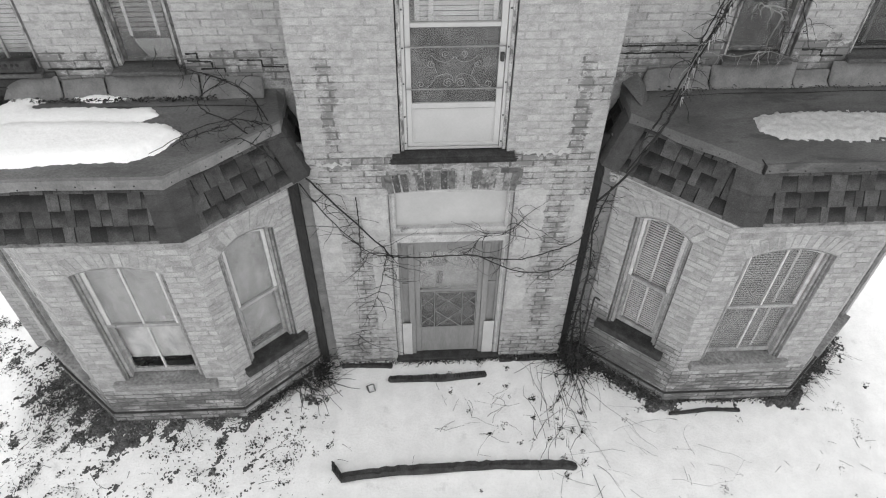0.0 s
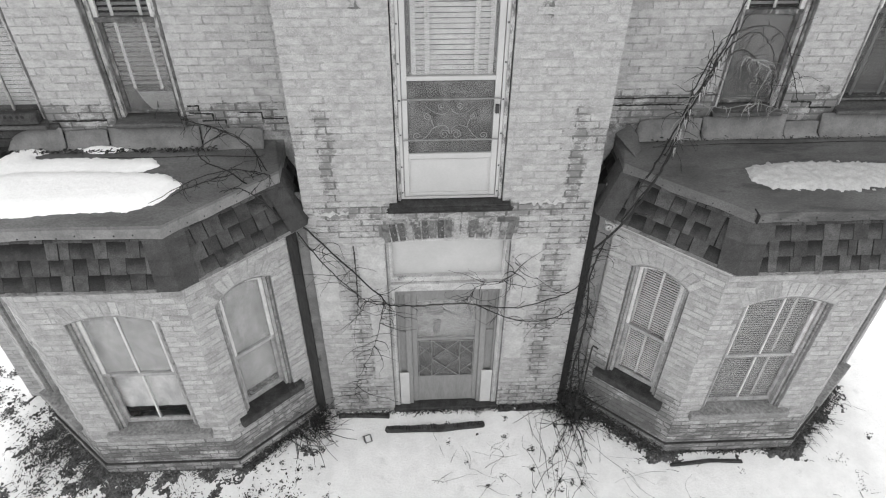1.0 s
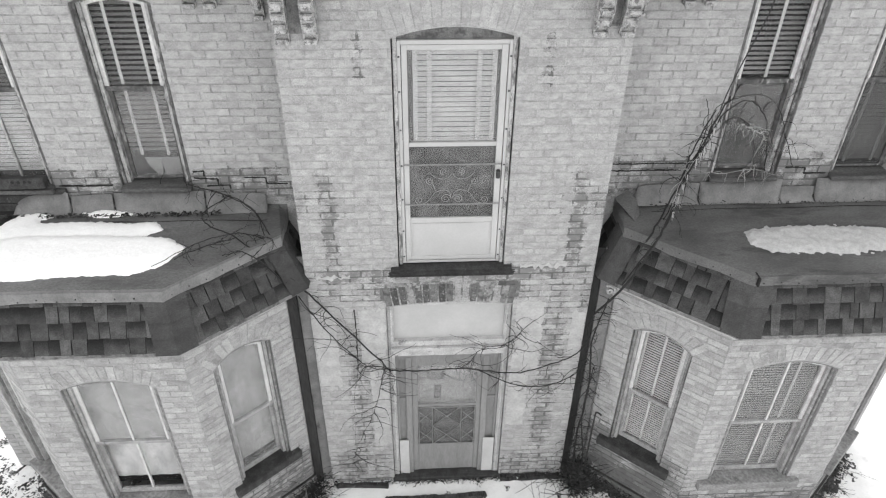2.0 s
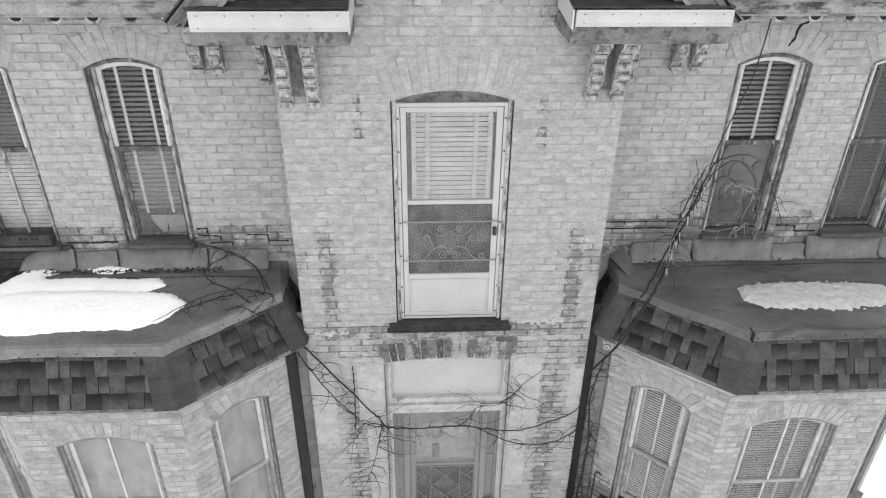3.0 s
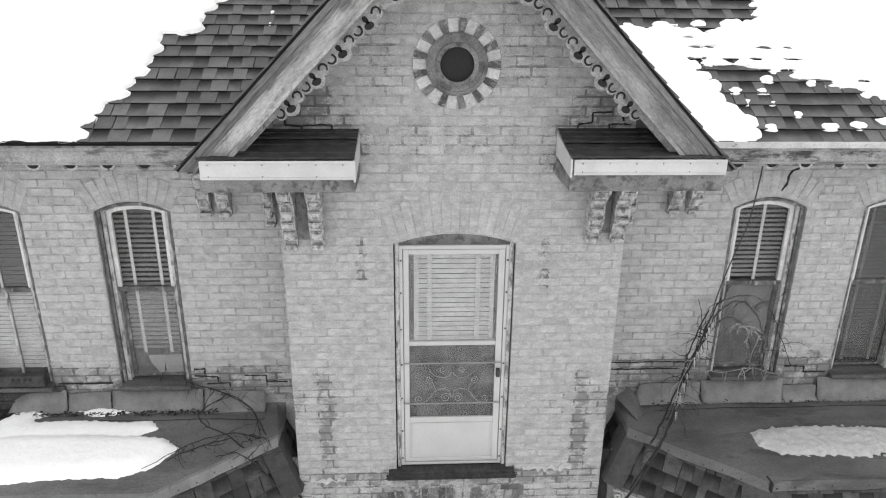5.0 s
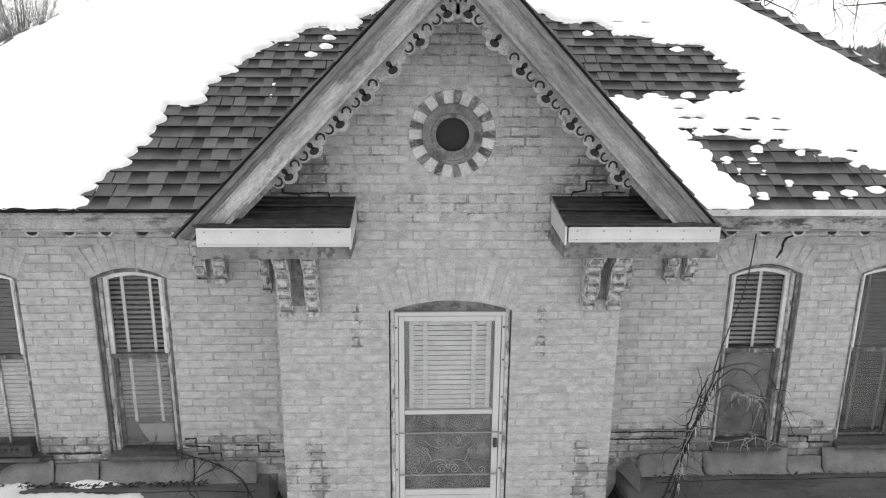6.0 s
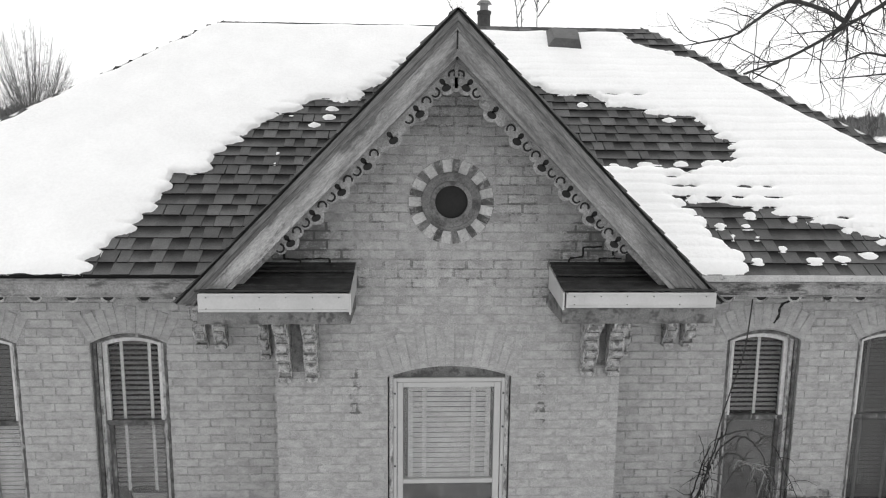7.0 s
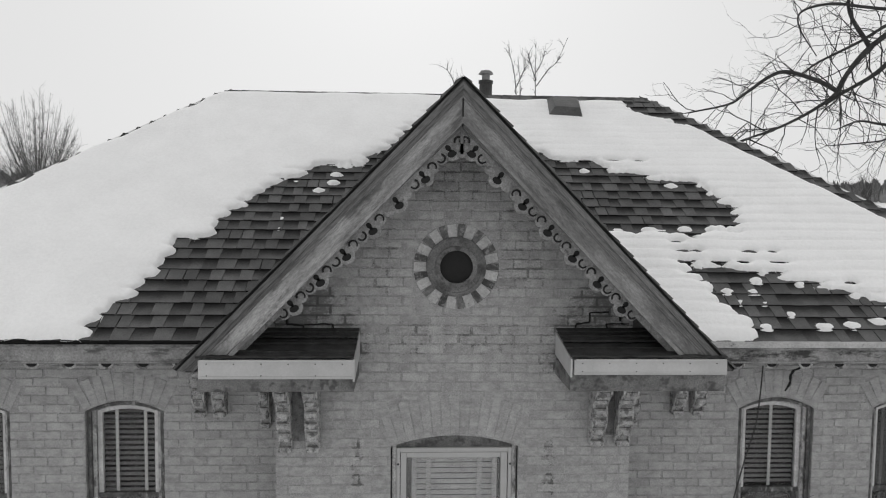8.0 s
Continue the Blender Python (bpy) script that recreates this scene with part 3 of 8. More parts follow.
SKIRT_Z0, SKIRT_Z1, SKIRT_OUT, SKIRT_IN = 3.25, 3.76, 0.235, 0.02
ROOF_BACK_Z = 3.87
SKIRTS = {}
for bay, plan in BAY_PLAN.items():
    low, high = offset_plan(plan, SKIRT_OUT), offset_plan(plan, SKIRT_IN)
    for line in (low, high):          # the ends run straight into the wall
        line[0].y = line[-1].y = WALL_Y
    top = thing("bay_roof", "flat grey sheet roof of the bay with a shingled skirt and patches of snow", "roof", group="bay roofs")
    bm = bmesh.new()
    for k in range(5):
        a, b, c, d = low[k], low[k + 1], high[k + 1], high[k]
        slab(bm, [(a.x, a.y, SKIRT_Z0), (b.x, b.y, SKIRT_Z0), (c.x, c.y, SKIRT_Z1), (d.x, d.y, SKIRT_Z1)], 0.03)
    part("skirt_deck", bm, M_DECK, top)
    # the flat top: a slightly dished sheet with its edge turned down
    bm = bmesh.new()
    edge = offset_plan(plan, SKIRT_IN + 0.045)
    edge[0].y = edge[-1].y = WALL_Y
    n_in = 10
    rows_ = []
    fine = []
    for k in range(5):
        for j in range(8):
            fine.append(edge[k].lerp(edge[k + 1], j / 8))
    fine.append(edge[5])
    cx = (plan[2][0] + plan[3][0]) / 2
    for r in range(n_in + 1):
        f = r / n_in
        row = []
        for p in fine:
            back = Vector((cx + (p.x - cx) * (0.95 if abs(p.y - WALL_Y) > 0.01 else 1.0), WALL_Y))
            q = p.lerp(back, f)
            z = 3.80 + (ROOF_BACK_Z - 3.80) * f + 0.012 * noise.noise((q.x * 1.7, q.y * 2.3, 4))
            row.append(bm.verts.new((q.x, q.y, z)))
        rows_.append(row)
    for r0, r1 in zip(rows_, rows_[1:]):
        for i in range(len(fine) - 1):
            bm.faces.new((r0[i], r0[i + 1], r1[i + 1], r1[i]))
    bl = bmesh.new()
    prev = None
    for i, v in enumerate(rows_[0]):
        drop = 0.095 + 0.03 * noise.noise((v.co.x * 4, 1, 2))
        bend = 0.014 * noise.noise((v.co.x * 7, v.co.y * 7, 6))
        trio = [bl.verts.new(v.co + Vector((0, 0.03, 0.004))), bl.verts.new(v.co + Vector((0, -0.012, 0.002))), bl.verts.new(v.co + Vector((0, -0.022 + bend, -drop)))]
        if prev:
            for q in range(2):
                bl.faces.new((prev[q + 1], trio[q + 1], trio[q], prev[q]))
        prev = trio
    strip = part("edge_strip", bl, M_FLASH if bay == "left" else M_SHEET, top, "turned-down metal edge, dented and nailed")
    nail_me = None
    for k in range(1, 4):
        run = (edge[k + 1] - edge[k]).length
        for q in range(int(run / 0.16)):
            p = edge[k].lerp(edge[k + 1], (q + 0.5) * 0.16 / run)
            if nail_me is None:
                nail = part("nail", boxes((-0.005, 0.005, -0.005, 0.005, -0.005, 0.005), bevel=0.001), M_IRON, strip)
                nail_me = nail.data
            else:
                nail = new("nail", nail_me)
                nail.parent = strip
            nail.location = (p.x, p.y - 0.021, 3.735 + 0.012 * math.sin(q * 2.7))
    sheet_at = [v.co.copy() for row in rows_ for v in row]
    part("roof_sheet", bm, M_SHEET_DRY if bay == "left" else M_SHEET, top, "grey roofing sheet with a turned-down edge", smooth=False)
    # the upper sheet laps over the lower one: a low fold that follows the dished roof, with a dark gap under its lip
    xa, xb, ys = (-3.88, -1.80, 0.195) if bay == "left" else (2.0, 4.95, 0.222)
    fold, gap_ = bmesh.new(), bmesh.new()
    last = None
    for q in range(29):
        x = xa + (xb - xa) * q / 28
        y = ys + 0.006 * math.sin(x * 2.1)
        near = sorted(sheet_at, key=lambda p: (p.x - x) ** 2 + (p.y - y) ** 2)[:4]
        ws = [1 / (0.01 + (p.x - x) ** 2 + (p.y - y) ** 2) for p in near]
        z = sum(w * p.z for w, p in zip(ws, near)) / sum(ws) + 0.002 * math.sin(x * 5)
        now = (Vector((x, y, z)), Vector((x, y, z + 0.009)), Vector((x, y + 0.035, z + 0.011)), Vector((x, y + 0.09, z + 0.002)))
        if last:
            for c0, c1, bm_ in ((0, 1, gap_), (1, 2, fold), (2, 3, fold)):
                bm_.faces.new([bm_.verts.new(p) for p in (last[c0], now[c0], now[c1], last[c1])])
        last = now
    for bm_ in (fold, gap_):
        bmesh.ops.remove_doubles(bm_, verts=bm_.verts[:], dist=0.0005)
    part("seam", fold, M_SHEET_DRY if bay == "left" else M_SHEET, top, "folded lap across the sheet", smooth=True)
    part("lap_gap", gap_, M_DARK, top, "dark open lip along the lap")
    if bay == "right":
        p = edge[2]
        part("corner_slit", boxes((p.x + 0.015, p.x + 0.03, p.y - 0.05, p.y + 0.06, 3.715, 3.8075), bevel=0.003), M_DARK, top, "dark slit where the edge metal parts")
    # eaves board under the skirt
    bm = bmesh.new()
    inner, outer = offset_plan(plan, 0.004), offset_plan(plan, SKIRT_OUT - 0.03)
    for line in (inner, outer):
        line[0].y = line[-1].y = WALL_Y
    for k in range(5):
        a, b, c, d = outer[k], outer[k + 1], inner[k + 1], inner[k]
        bm2 = [(a.x, a.y, SKIRT_Z0 - 0.01), (b.x, b.y, SKIRT_Z0 - 0.01), (c.x, c.y, BAY_TOP - 0.06), (d.x, d.y, BAY_TOP - 0.06)]
        slab(bm, bm2[::-1], 0.03)
    part("soffit", bm, M_PAINT, top, "pale flaking cove under the eaves")
    fascia = bmesh.new()
    o2 = offset_plan(plan, SKIRT_OUT - 0.012)
    o2[0].y = o2[-1].y = WALL_Y
    for k in range(5):
        a, b = o2[k], o2[k + 1]
        slab(fascia, [(a.x, a.y, SKIRT_Z0 - 0.055), (b.x, b.y, SKIRT_Z0 - 0.055), (b.x, b.y, SKIRT_Z0 + 0.01), (a.x, a.y, SKIRT_Z0 + 0.01)], 0.02)
    part("eaves_board", fascia, M_WOOD, top, "worn grey eaves board")
    SKIRTS[bay] = (low, high, top)

# ---- windows ----
def arch_line(u0, u1, z0, zs, rise, steps=12):
    """An outline up one jamb, over the arch and down the other."""
    c, hw = (u0 + u1) / 2, (u1 - u0) / 2
    pts = [(u0, z0)] + [(u0 + (u1 - u0) * k / steps, zs + rise * (1 - ((u0 + (u1 - u0) * k / steps - c) / hw) ** 2)) for k in range(steps + 1)] + [(u1, z0)]
    return pts


def slat_mesh(width, tilt=35, depth=0.032, thick=0.003):
    bm = box(bmesh.new(), -width / 2, width / 2, -depth / 2, depth / 2, -thick / 2, thick / 2)
    bmesh.ops.rotate(bm, verts=bm.verts[:], cent=(0, 0, 0), matrix=Matrix.Rotation(radians(tilt), 3, "X"))
    return bm


def blind(parent, name, u0, u1, z0, z1, y, pitch=0.042, material=None, tapes=(0.22, 0.78), tilt=40, tape_w=0.028, depth=0.032):
    """Slats, one mesh shared by all of them, and upright tapes in front."""
    material = material or M_BLIND
    holder = part(name, boxes((u0, u1, y - 0.012, y + 0.012, z1 - 0.02, z1 + 0.015)), material, parent)
    me = None
    k = int((z1 - z0) / pitch)
    for i in range(k):
        if me is None:
            s = part("slat", slat_mesh(u1 - u0, tilt, depth), material, holder)
            me = s.data
        else:
            s = new("slat", me)
            s.parent = holder
        s.location = ((u0 + u1) / 2, y, z1 - 0.03 - pitch * i)
    for f in tapes:
        u = u0 + (u1 - u0) * f
        part("tape", boxes((u - tape_w / 2, u + tape_w / 2, y - 0.028, y - 0.024, z0, z1)), M_TAPE, holder)
    return holder


def cloth(parent, u0, u1, z0, z1, y, folds=7, material=None, amp=0.012):
    bm = bmesh.new()
    n = folds * 8
    rows_ = []
    for j in range(7):
        z = z0 + (z1 - z0) * j / 6
        rows_.append([bm.verts.new((u0 + (u1 - u0) * i / n, y + amp * math.sin(i * 2 * math.pi * folds / n + 0.6 * math.sin(j + u0 * 3)) * (1.2 - 0.4 * j / 6), z)) for i in range(n + 1)])
    for a, b in zip(rows_, rows_[1:]):
        for i in range(n):
            bm.faces.new((a[i], a[i + 1], b[i + 1], b[i]))
    return part("curtain", bm, material or M_CURTAIN, parent, smooth=True)


def window(name, m, o, label, fill="blind_up", muntin=True, glass_mat=None, storm=True, recess=0.07, sill_over=0.08, group="arched windows", blind_mat=None, rail_z=None, sill_mat=None, casing_mat=None, tilt=30, sill_h=0.10, up_glass=None, edge_mat=None, sash_mat=None, bar_mat=None, slat=(0.042, 0.032), tapes=(0.22, 0.78), hem=0.13, inner_mat=None, foot=0.075):
    """An arched double-hung window with casing, two sashes, panes, sill and what hangs behind it."""
    u0, u1, z0, zs, rise = o["u0"], o["u1"], o["z0"], o["zs"], o["rise"]
    glass_mat, casing_mat = glass_mat or M_GLASS, casing_mat or M_CASING
    edge_mat, sash_mat, bar_mat = edge_mat or M_OLDWOOD, sash_mat or M_OLDWOOD, bar_mat or casing_mat
    w = thing(name, label, "window", m, group=group)
    cw = 0.07
    zi = z0 + 0.015
    band(bm := bmesh.new(), arch_line(u0 + 0.003, u1 - 0.003, zi, zs, rise - 0.003), arch_line(u0 + cw, u1 - cw, zi, zs - cw * 0.2, rise * 0.85 - cw * 0.35), recess - 0.02, recess + 0.09)
    part("casing", bm, casing_mat, w, "flaking painted casing")
    # the edge colour holds blackened wood and the brick reveal's shadow
    band(bm := bmesh.new(), arch_line(u0 + 0.012, u1 - 0.012, zi, zs, rise - 0.012), arch_line(u0 + 0.038, u1 - 0.038, zi, zs - 0.01, rise - 0.03), recess - 0.045, recess - 0.02)
    part("moulding", bm, edge_mat, w, "blackened outer moulding with the reveal's shade in its colour")
    iu0, iu1 = u0 + cw, u1 - cw
    izs, ir = zs - cw * 0.2, rise * 0.85 - cw * 0.35
    rail = rail_z or (z0 + (izs + ir - z0) * 0.52)
    fw = 0.038
    # upper sash
    up = part("upper_sash", band(bmesh.new(), arch_line(iu0, iu1, rail, izs, ir), arch_line(iu0 + fw, iu1 - fw, rail, izs - fw * 0.6, max(0.01, ir - fw * 0.4)), recess + 0.012, recess + 0.045), inner_mat or casing_mat, w)
    part("meeting_rail", boxes((iu0, iu1, recess + 0.004, recess + 0.05, rail - 0.022, rail + 0.022), bevel=0.004), sash_mat, up)
    bm = bmesh.new()
    ln = arch_line(iu0 + fw * 0.7, iu1 - fw * 0.7, rail, izs - fw * 0.4, max(0.01, ir - fw * 0.3))
    prism(bm, ln, recess + 0.026, recess + 0.029)
    bmesh.ops.recalc_face_normals(bm, faces=bm.faces[:])
    pane = part("pane", bm, up_glass or glass_mat, up)
    pane.visible_shadow = False
    # lower sash
    lo = part("lower_sash", boxes((iu0, iu0 + fw, recess + 0.04, recess + 0.075, zi + 0.01, rail - 0.01), (iu1 - fw, iu1, recess + 0.04, recess + 0.075, zi + 0.01, rail - 0.01),
                                   (iu0 + fw, iu1 - fw, recess + 0.04, recess + 0.075, zi + 0.01, zi + foot), bevel=0.003), sash_mat, w)
    pane = part("pane", boxes((iu0 + fw * 0.7, iu1 - fw * 0.7, recess + 0.056, recess + 0.059, zi + min(0.04, foot * 0.8), rail)), glass_mat, lo)
    pane.visible_shadow = False
    if muntin:
        c = (iu0 + iu1) / 2
        part("glazing_bar", boxes((c - 0.009, c + 0.009, recess + 0.014, recess + 0.042, rail, arch_top(dict(u0=iu0, u1=iu1, zs=izs, rise=ir), c) - fw * 0.8)), bar_mat, up)
        part("glazing_bar", boxes((c - 0.009, c + 0.009, recess + 0.042, recess + 0.073, zi + 0.06, rail - 0.015)), bar_mat, lo)
    # sill
    part("sill", boxes((u0 - sill_over, u1 + sill_over, -0.075, recess + 0.1, z0 - sill_h, z0 + 0.012), bevel=0.008), sill_mat or M_WOOD, w, "weathered wooden sill")
    top = izs + ir
    y = recess + 0.115
    if fill in ("blind", "blind_up"):
        zb = zi + (0.25 if fill == "blind_up" else 0.06)
        blind(w, "shutter", iu0 + 0.02, iu1 - 0.02, zb, top - 0.005, y - 0.02, pitch=slat[0], material=blind_mat, tilt=tilt, depth=slat[1], tapes=tapes)
    elif fill == "curtain":
        cloth(w, iu0 - 0.02, iu1 + 0.02, zi + hem, top, y, folds=5, amp=0.003)
    elif fill == "top_blind":
        blind(w, "shutter", iu0 + 0.02, iu1 - 0.02, rail, top - 0.005, y - 0.02, pitch=slat[0], material=blind_mat, tilt=tilt, depth=slat[1], tapes=tapes)
    elif fill == "half":
        cloth(w, iu0 - 0.02, iu1 + 0.02, zi + 0.02, top, y + 0.03, folds=3, amp=0.006)
    # near-black sheet in place of the unlit room behind
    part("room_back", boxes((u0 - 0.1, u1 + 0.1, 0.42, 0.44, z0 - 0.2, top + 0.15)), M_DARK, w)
    return w


UP = dict(foot=0.03, rail_z=5.055, sill_over=0.0, sill_h=0.03, sill_mat=M_UPSILL)
BAYW = dict(casing_mat=M_BAYCASING, edge_mat=M_REVEAL, sash_mat=M_BAYCASING, sill_mat=M_BAYSILL, inner_mat=M_PALEFRAME)
torn = window("upper_window", FACES["main_left"]["m"], O_UL[1], "arched upper window with louvred blind above and torn shade below", "blind_up", muntin=False, tilt=28, slat=(0.047, 0.030), up_glass=M_CLEAR, blind_mat=M_LOUVRE, inner_mat=M_PALEFRAME, tapes=(0.25, 0.76), **UP)
bm = bmesh.new()
prism(bm, [(-2.52, 4.12), (-2.79, 4.12), (-2.83, 4.175), (-2.875, 4.25), (-2.90, 4.33), (-2.52, 4.33)], 0.150, 0.152)
bmesh.ops.recalc_face_normals(bm, faces=bm.faces[:])
part("torn_shade", bm, M_LOUVRE, torn, "pale torn shade hanging behind the glass")
window("upper_window", FACES["main_left"]["m"], O_UL[0], "arched upper window with pale blind and glazing bar", "blind", muntin=True, up_glass=M_SMOKE, inner_mat=M_PALEFRAME, slat=(0.042, 0.034), tilt=50, tapes=(), **UP)
window("upper_window", FACES["main_right"]["m"], O_UR[0], "arched upper window overgrown by a bare vine", "top_blind", muntin=False, tilt=30, blind_mat=M_LOUVRE, slat=(0.046, 0.030), up_glass=M_CLEAR, tapes=(0.55,), inner_mat=M_PALEFRAME, **UP)
window("upper_window", FACES["main_right"]["m"], O_UR[1], "arched upper window with grey blind behind the glass", "blind", muntin=False, blind_mat=M_LOUVRE, glass_mat=M_SMOKE, slat=(0.042, 0.034), tilt=55, inner_mat=M_PALEFRAME, **UP)
window("bay_window", FACES["bay_left_2"]["m"], BAY_OPEN["left", 2][0], "wide arched window with clouded glass and pale curtains", "curtain", glass_mat=M_CLEAR, up_glass=M_DIRTY, rail_z=1.70, sill_over=0.13, hem=0.2, bar_mat=M_PALEFRAME, **BAYW)
window("bay_window", FACES["bay_left_3"]["m"], BAY_OPEN["left", 3][0], "narrow arched window with pale curtain behind dusty glass", "curtain", muntin=False, glass_mat=M_DIRTY, rail_z=1.68, sill_over=0.10, **{**BAYW, "sill_mat": M_DARKWOOD})
window("bay_window", FACES["bay_left_1"]["m"], BAY_OPEN["left", 1][0], "narrow arched window on the outer side of the bay", "curtain", muntin=False, glass_mat=M_DIRTY, rail_z=1.68, **BAYW)
window("bay_window", FACES["bay_right_2"]["m"], BAY_OPEN["right", 2][0], "wide arched window with grey slatted blind behind the glass", "blind", glass_mat=M_GLASS, rail_z=1.68, sill_over=0.12, slat=(0.036, 0.018), tilt=70, tapes=(0.72,), blind_mat=M_LOUVRE, bar_mat=M_PALEFRAME, **BAYW)
window("bay_window", FACES["bay_right_1"]["m"], BAY_OPEN["right", 1][0], "narrow arched window with louvred shutters inside", "blind", muntin=False, tilt=24, rail_z=1.66, sill_over=0.12, glass_mat=M_CLEAR, slat=(0.034, 0.017), tapes=(0.06, 0.5, 0.94), **{**BAYW, "sill_mat": M_DARKWOOD})
window("bay_window", FACES["bay_right_3"]["m"], BAY_OPEN["right", 3][0], "narrow arched window on the outer side of the bay", "curtain", muntin=False, glass_mat=M_DIRTY, rail_z=1.66, **BAYW)
# ---- the two doors of the entrance bay ----
def spiral(cx, cz, r, turns, start, y, sign=1, n=26):
    return [(cx + r * (1 - 0.8 * k / n) * math.cos(start + sign * turns * 2 * math.pi * k / n), y, cz + r * (1 - 0.8 * k / n) * math.sin(start + sign * turns * 2 * math.pi * k / n)) for k in range(n + 1)]


def storm_door():
    d = thing("storm_door", "white aluminium storm door with scrolled grille over the dark pane", "door")
    y = 0.05
    part("surround", boxes((-0.490, -0.455, 0.02, 0.13, 3.41, 5.70), (0.49, 0.525, 0.02, 0.13, 3.41, 5.70), bevel=0.006), M_CASING, d, "weathered grey wooden surround")
    bm = bmesh.new()
    o = O_UPDOOR
    pts = [(o["u0"] + 0.004, 5.63)] + [(o["u0"] + 0.004 + (o["u1"] - o["u0"] - 0.008) * k / 10, arch_top(o, o["u0"] + (o["u1"] - o["u0"]) * k / 10) - 0.006) for k in range(11)] + [(o["u1"] - 0.004, 5.63)]
    prism(bm, pts[::-1], 0.06, 0.12)
    part("arch_board", bm, M_WOOD, d, "worn wooden board under the arch")
    x0, x1 = -0.455, 0.49
    fr = part("door_frame", boxes((x0, x0 + 0.03, y - 0.015, y + 0.05, 3.42, 5.635), (x1 - 0.03, x1, y - 0.015, y + 0.05, 3.42, 5.635), (x0 + 0.03, x1 - 0.03, y - 0.015, y + 0.05, 5.60, 5.635),
                                  (x0 + 0.03, x1 - 0.03, y - 0.015, y + 0.05, 3.42, 3.445), bevel=0.003), M_ALU, d)
    for z in (3.5, 3.8, 4.15, 4.5, 4.85, 5.2, 5.5):
        for x in (x0 + 0.014, x1 - 0.014):
            part("screw", boxes((x - 0.008, x + 0.008, y - 0.02, y - 0.014, z - 0.008, z + 0.008), bevel=0.002), M_IRON, fr)
    lx0, lx1 = x0 + 0.034, x1 - 0.034
    gx0, gx1 = -0.372, 0.40
    leaf = part("door_leaf", boxes((lx0, gx0, y - 0.005, y + 0.03, 3.45, 5.595), (gx1, lx1, y - 0.005, y + 0.03, 3.45, 5.595), (gx0, gx1, y - 0.005, y + 0.03, 5.55, 5.595),
                                   (gx0, gx1, y - 0.012, y + 0.03, 4.685, 4.725), (gx0, gx1, y - 0.005, y + 0.03, 3.88, 3.935), (gx0, gx1, y - 0.005, y + 0.03, 3.45, 3.49), bevel=0.004), M_ALU, d)
    part("bottom_panel", boxes((gx0 - 0.003, gx1 + 0.003, y + 0.006, y + 0.022, 3.485, 3.885)), M_ALU, d, "plain white bottom panel")
    part("kick_rib", boxes((gx0 + 0.015, gx1 - 0.015, y + 0.0015, y + 0.008, 3.86, 3.872), (gx0 + 0.015, gx0 + 0.022, y + 0.0015, y + 0.008, 3.50, 3.86), (gx1 - 0.022, gx1 - 0.015, y + 0.0015, y + 0.008, 3.50, 3.86)), M_ALU, d)
    p = part("upper_pane", boxes((gx0 - 0.004, gx1 + 0.004, y + 0.008, y + 0.011, 4.72, 5.555)), M_GLASS, d)
    p.visible_shadow = False
    p = part("lower_pane", boxes((gx0 - 0.004, gx1 + 0.004, y + 0.016, y + 0.019, 3.93, 4.69)), M_SCREEN, d, "dark lower pane")
    p.visible_shadow = False
    blind(d, "shutter", gx0 + 0.05, gx1 - 0.035, 4.60, 5.545, y + 0.05, pitch=0.046, tapes=(0.02, 0.19, 0.80, 0.98), tilt=52, depth=0.036, tape_w=0.042)
    part("curtain_board", boxes((gx0 - 0.06, gx1 + 0.06, y + 0.24, y + 0.25, 3.5, 4.62)), M_CURTAIN, d, "grey inner door behind the pane")
    # black sheet gives the space behind the door its darkness
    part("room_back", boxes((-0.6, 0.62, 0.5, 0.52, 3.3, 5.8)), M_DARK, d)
    g = part("grille", boxes((gx0 - 0.05, gx1 + 0.05, y - 0.03, y - 0.022, 4.508, 4.52), (gx0 - 0.05, gx1 + 0.05, y - 0.03, y - 0.022, 4.092, 4.104)), M_GRILLE, d, "thin scrolled metal grille")
    c = 0.012
    yy = y - 0.026
    for s in (-1, 1):
        bm = bmesh.new()
        for cx, cz, r, tr, st, sg in ((0.056, 4.158, 0.050, 1.7, 3.1, -1), (0.30, 4.144, 0.040, 1.5, 4.4, 1), (0.08, 4.445, 0.034, 1.5, 4.6, 1), (0.20, 4.342, 0.038, 1.5, 1.2, -1)):
            tube(bm, [(c + s * p_[0], p_[1], p_[2]) for p_ in spiral(cx, cz, r, tr, st, yy, sg)], 0.0032, sides=5)
        for way in ([(0.006, 4.16), (0.022, 4.225), (0.075, 4.252), (0.155, 4.225), (0.2, 4.16), (0.245, 4.115), (0.29, 4.104)], [(0.006, 4.42), (0.03, 4.385), (0.08, 4.365), (0.15, 4.385), (0.205, 4.435)], [(0.205, 4.378), (0.17, 4.30), (0.15, 4.24)]):
            tube(bm, smooth_path([(c + s * u, yy, z) for u, z in way], 4), 0.0032, sides=5)
        part("scroll", bm, M_GRILLE, g)
    part("handle", boxes((0.41, 0.445, y - 0.045, y - 0.005, 4.37, 4.45), bevel=0.006), M_IRON, d, "dark latch handle")
    s = part("sill", boxes((-0.575, 0.61, -0.065, 0.14, 3.35, 3.405), bevel=0.01), M_DARKWOOD, d, "dark rotten wooden sill")
    bmx = bmesh.new()
    random.seed(5)
    for k in range(9):
        z = 3.342 + 0.0068 * k
        box(bmx, -0.605 + random.uniform(0, 0.03), 0.64 - random.uniform(0, 0.03), -0.089 - random.uniform(0, 0.006), -0.08, z, z + 0.004)
    part("split", bmx, M_DARKWOOD, s)


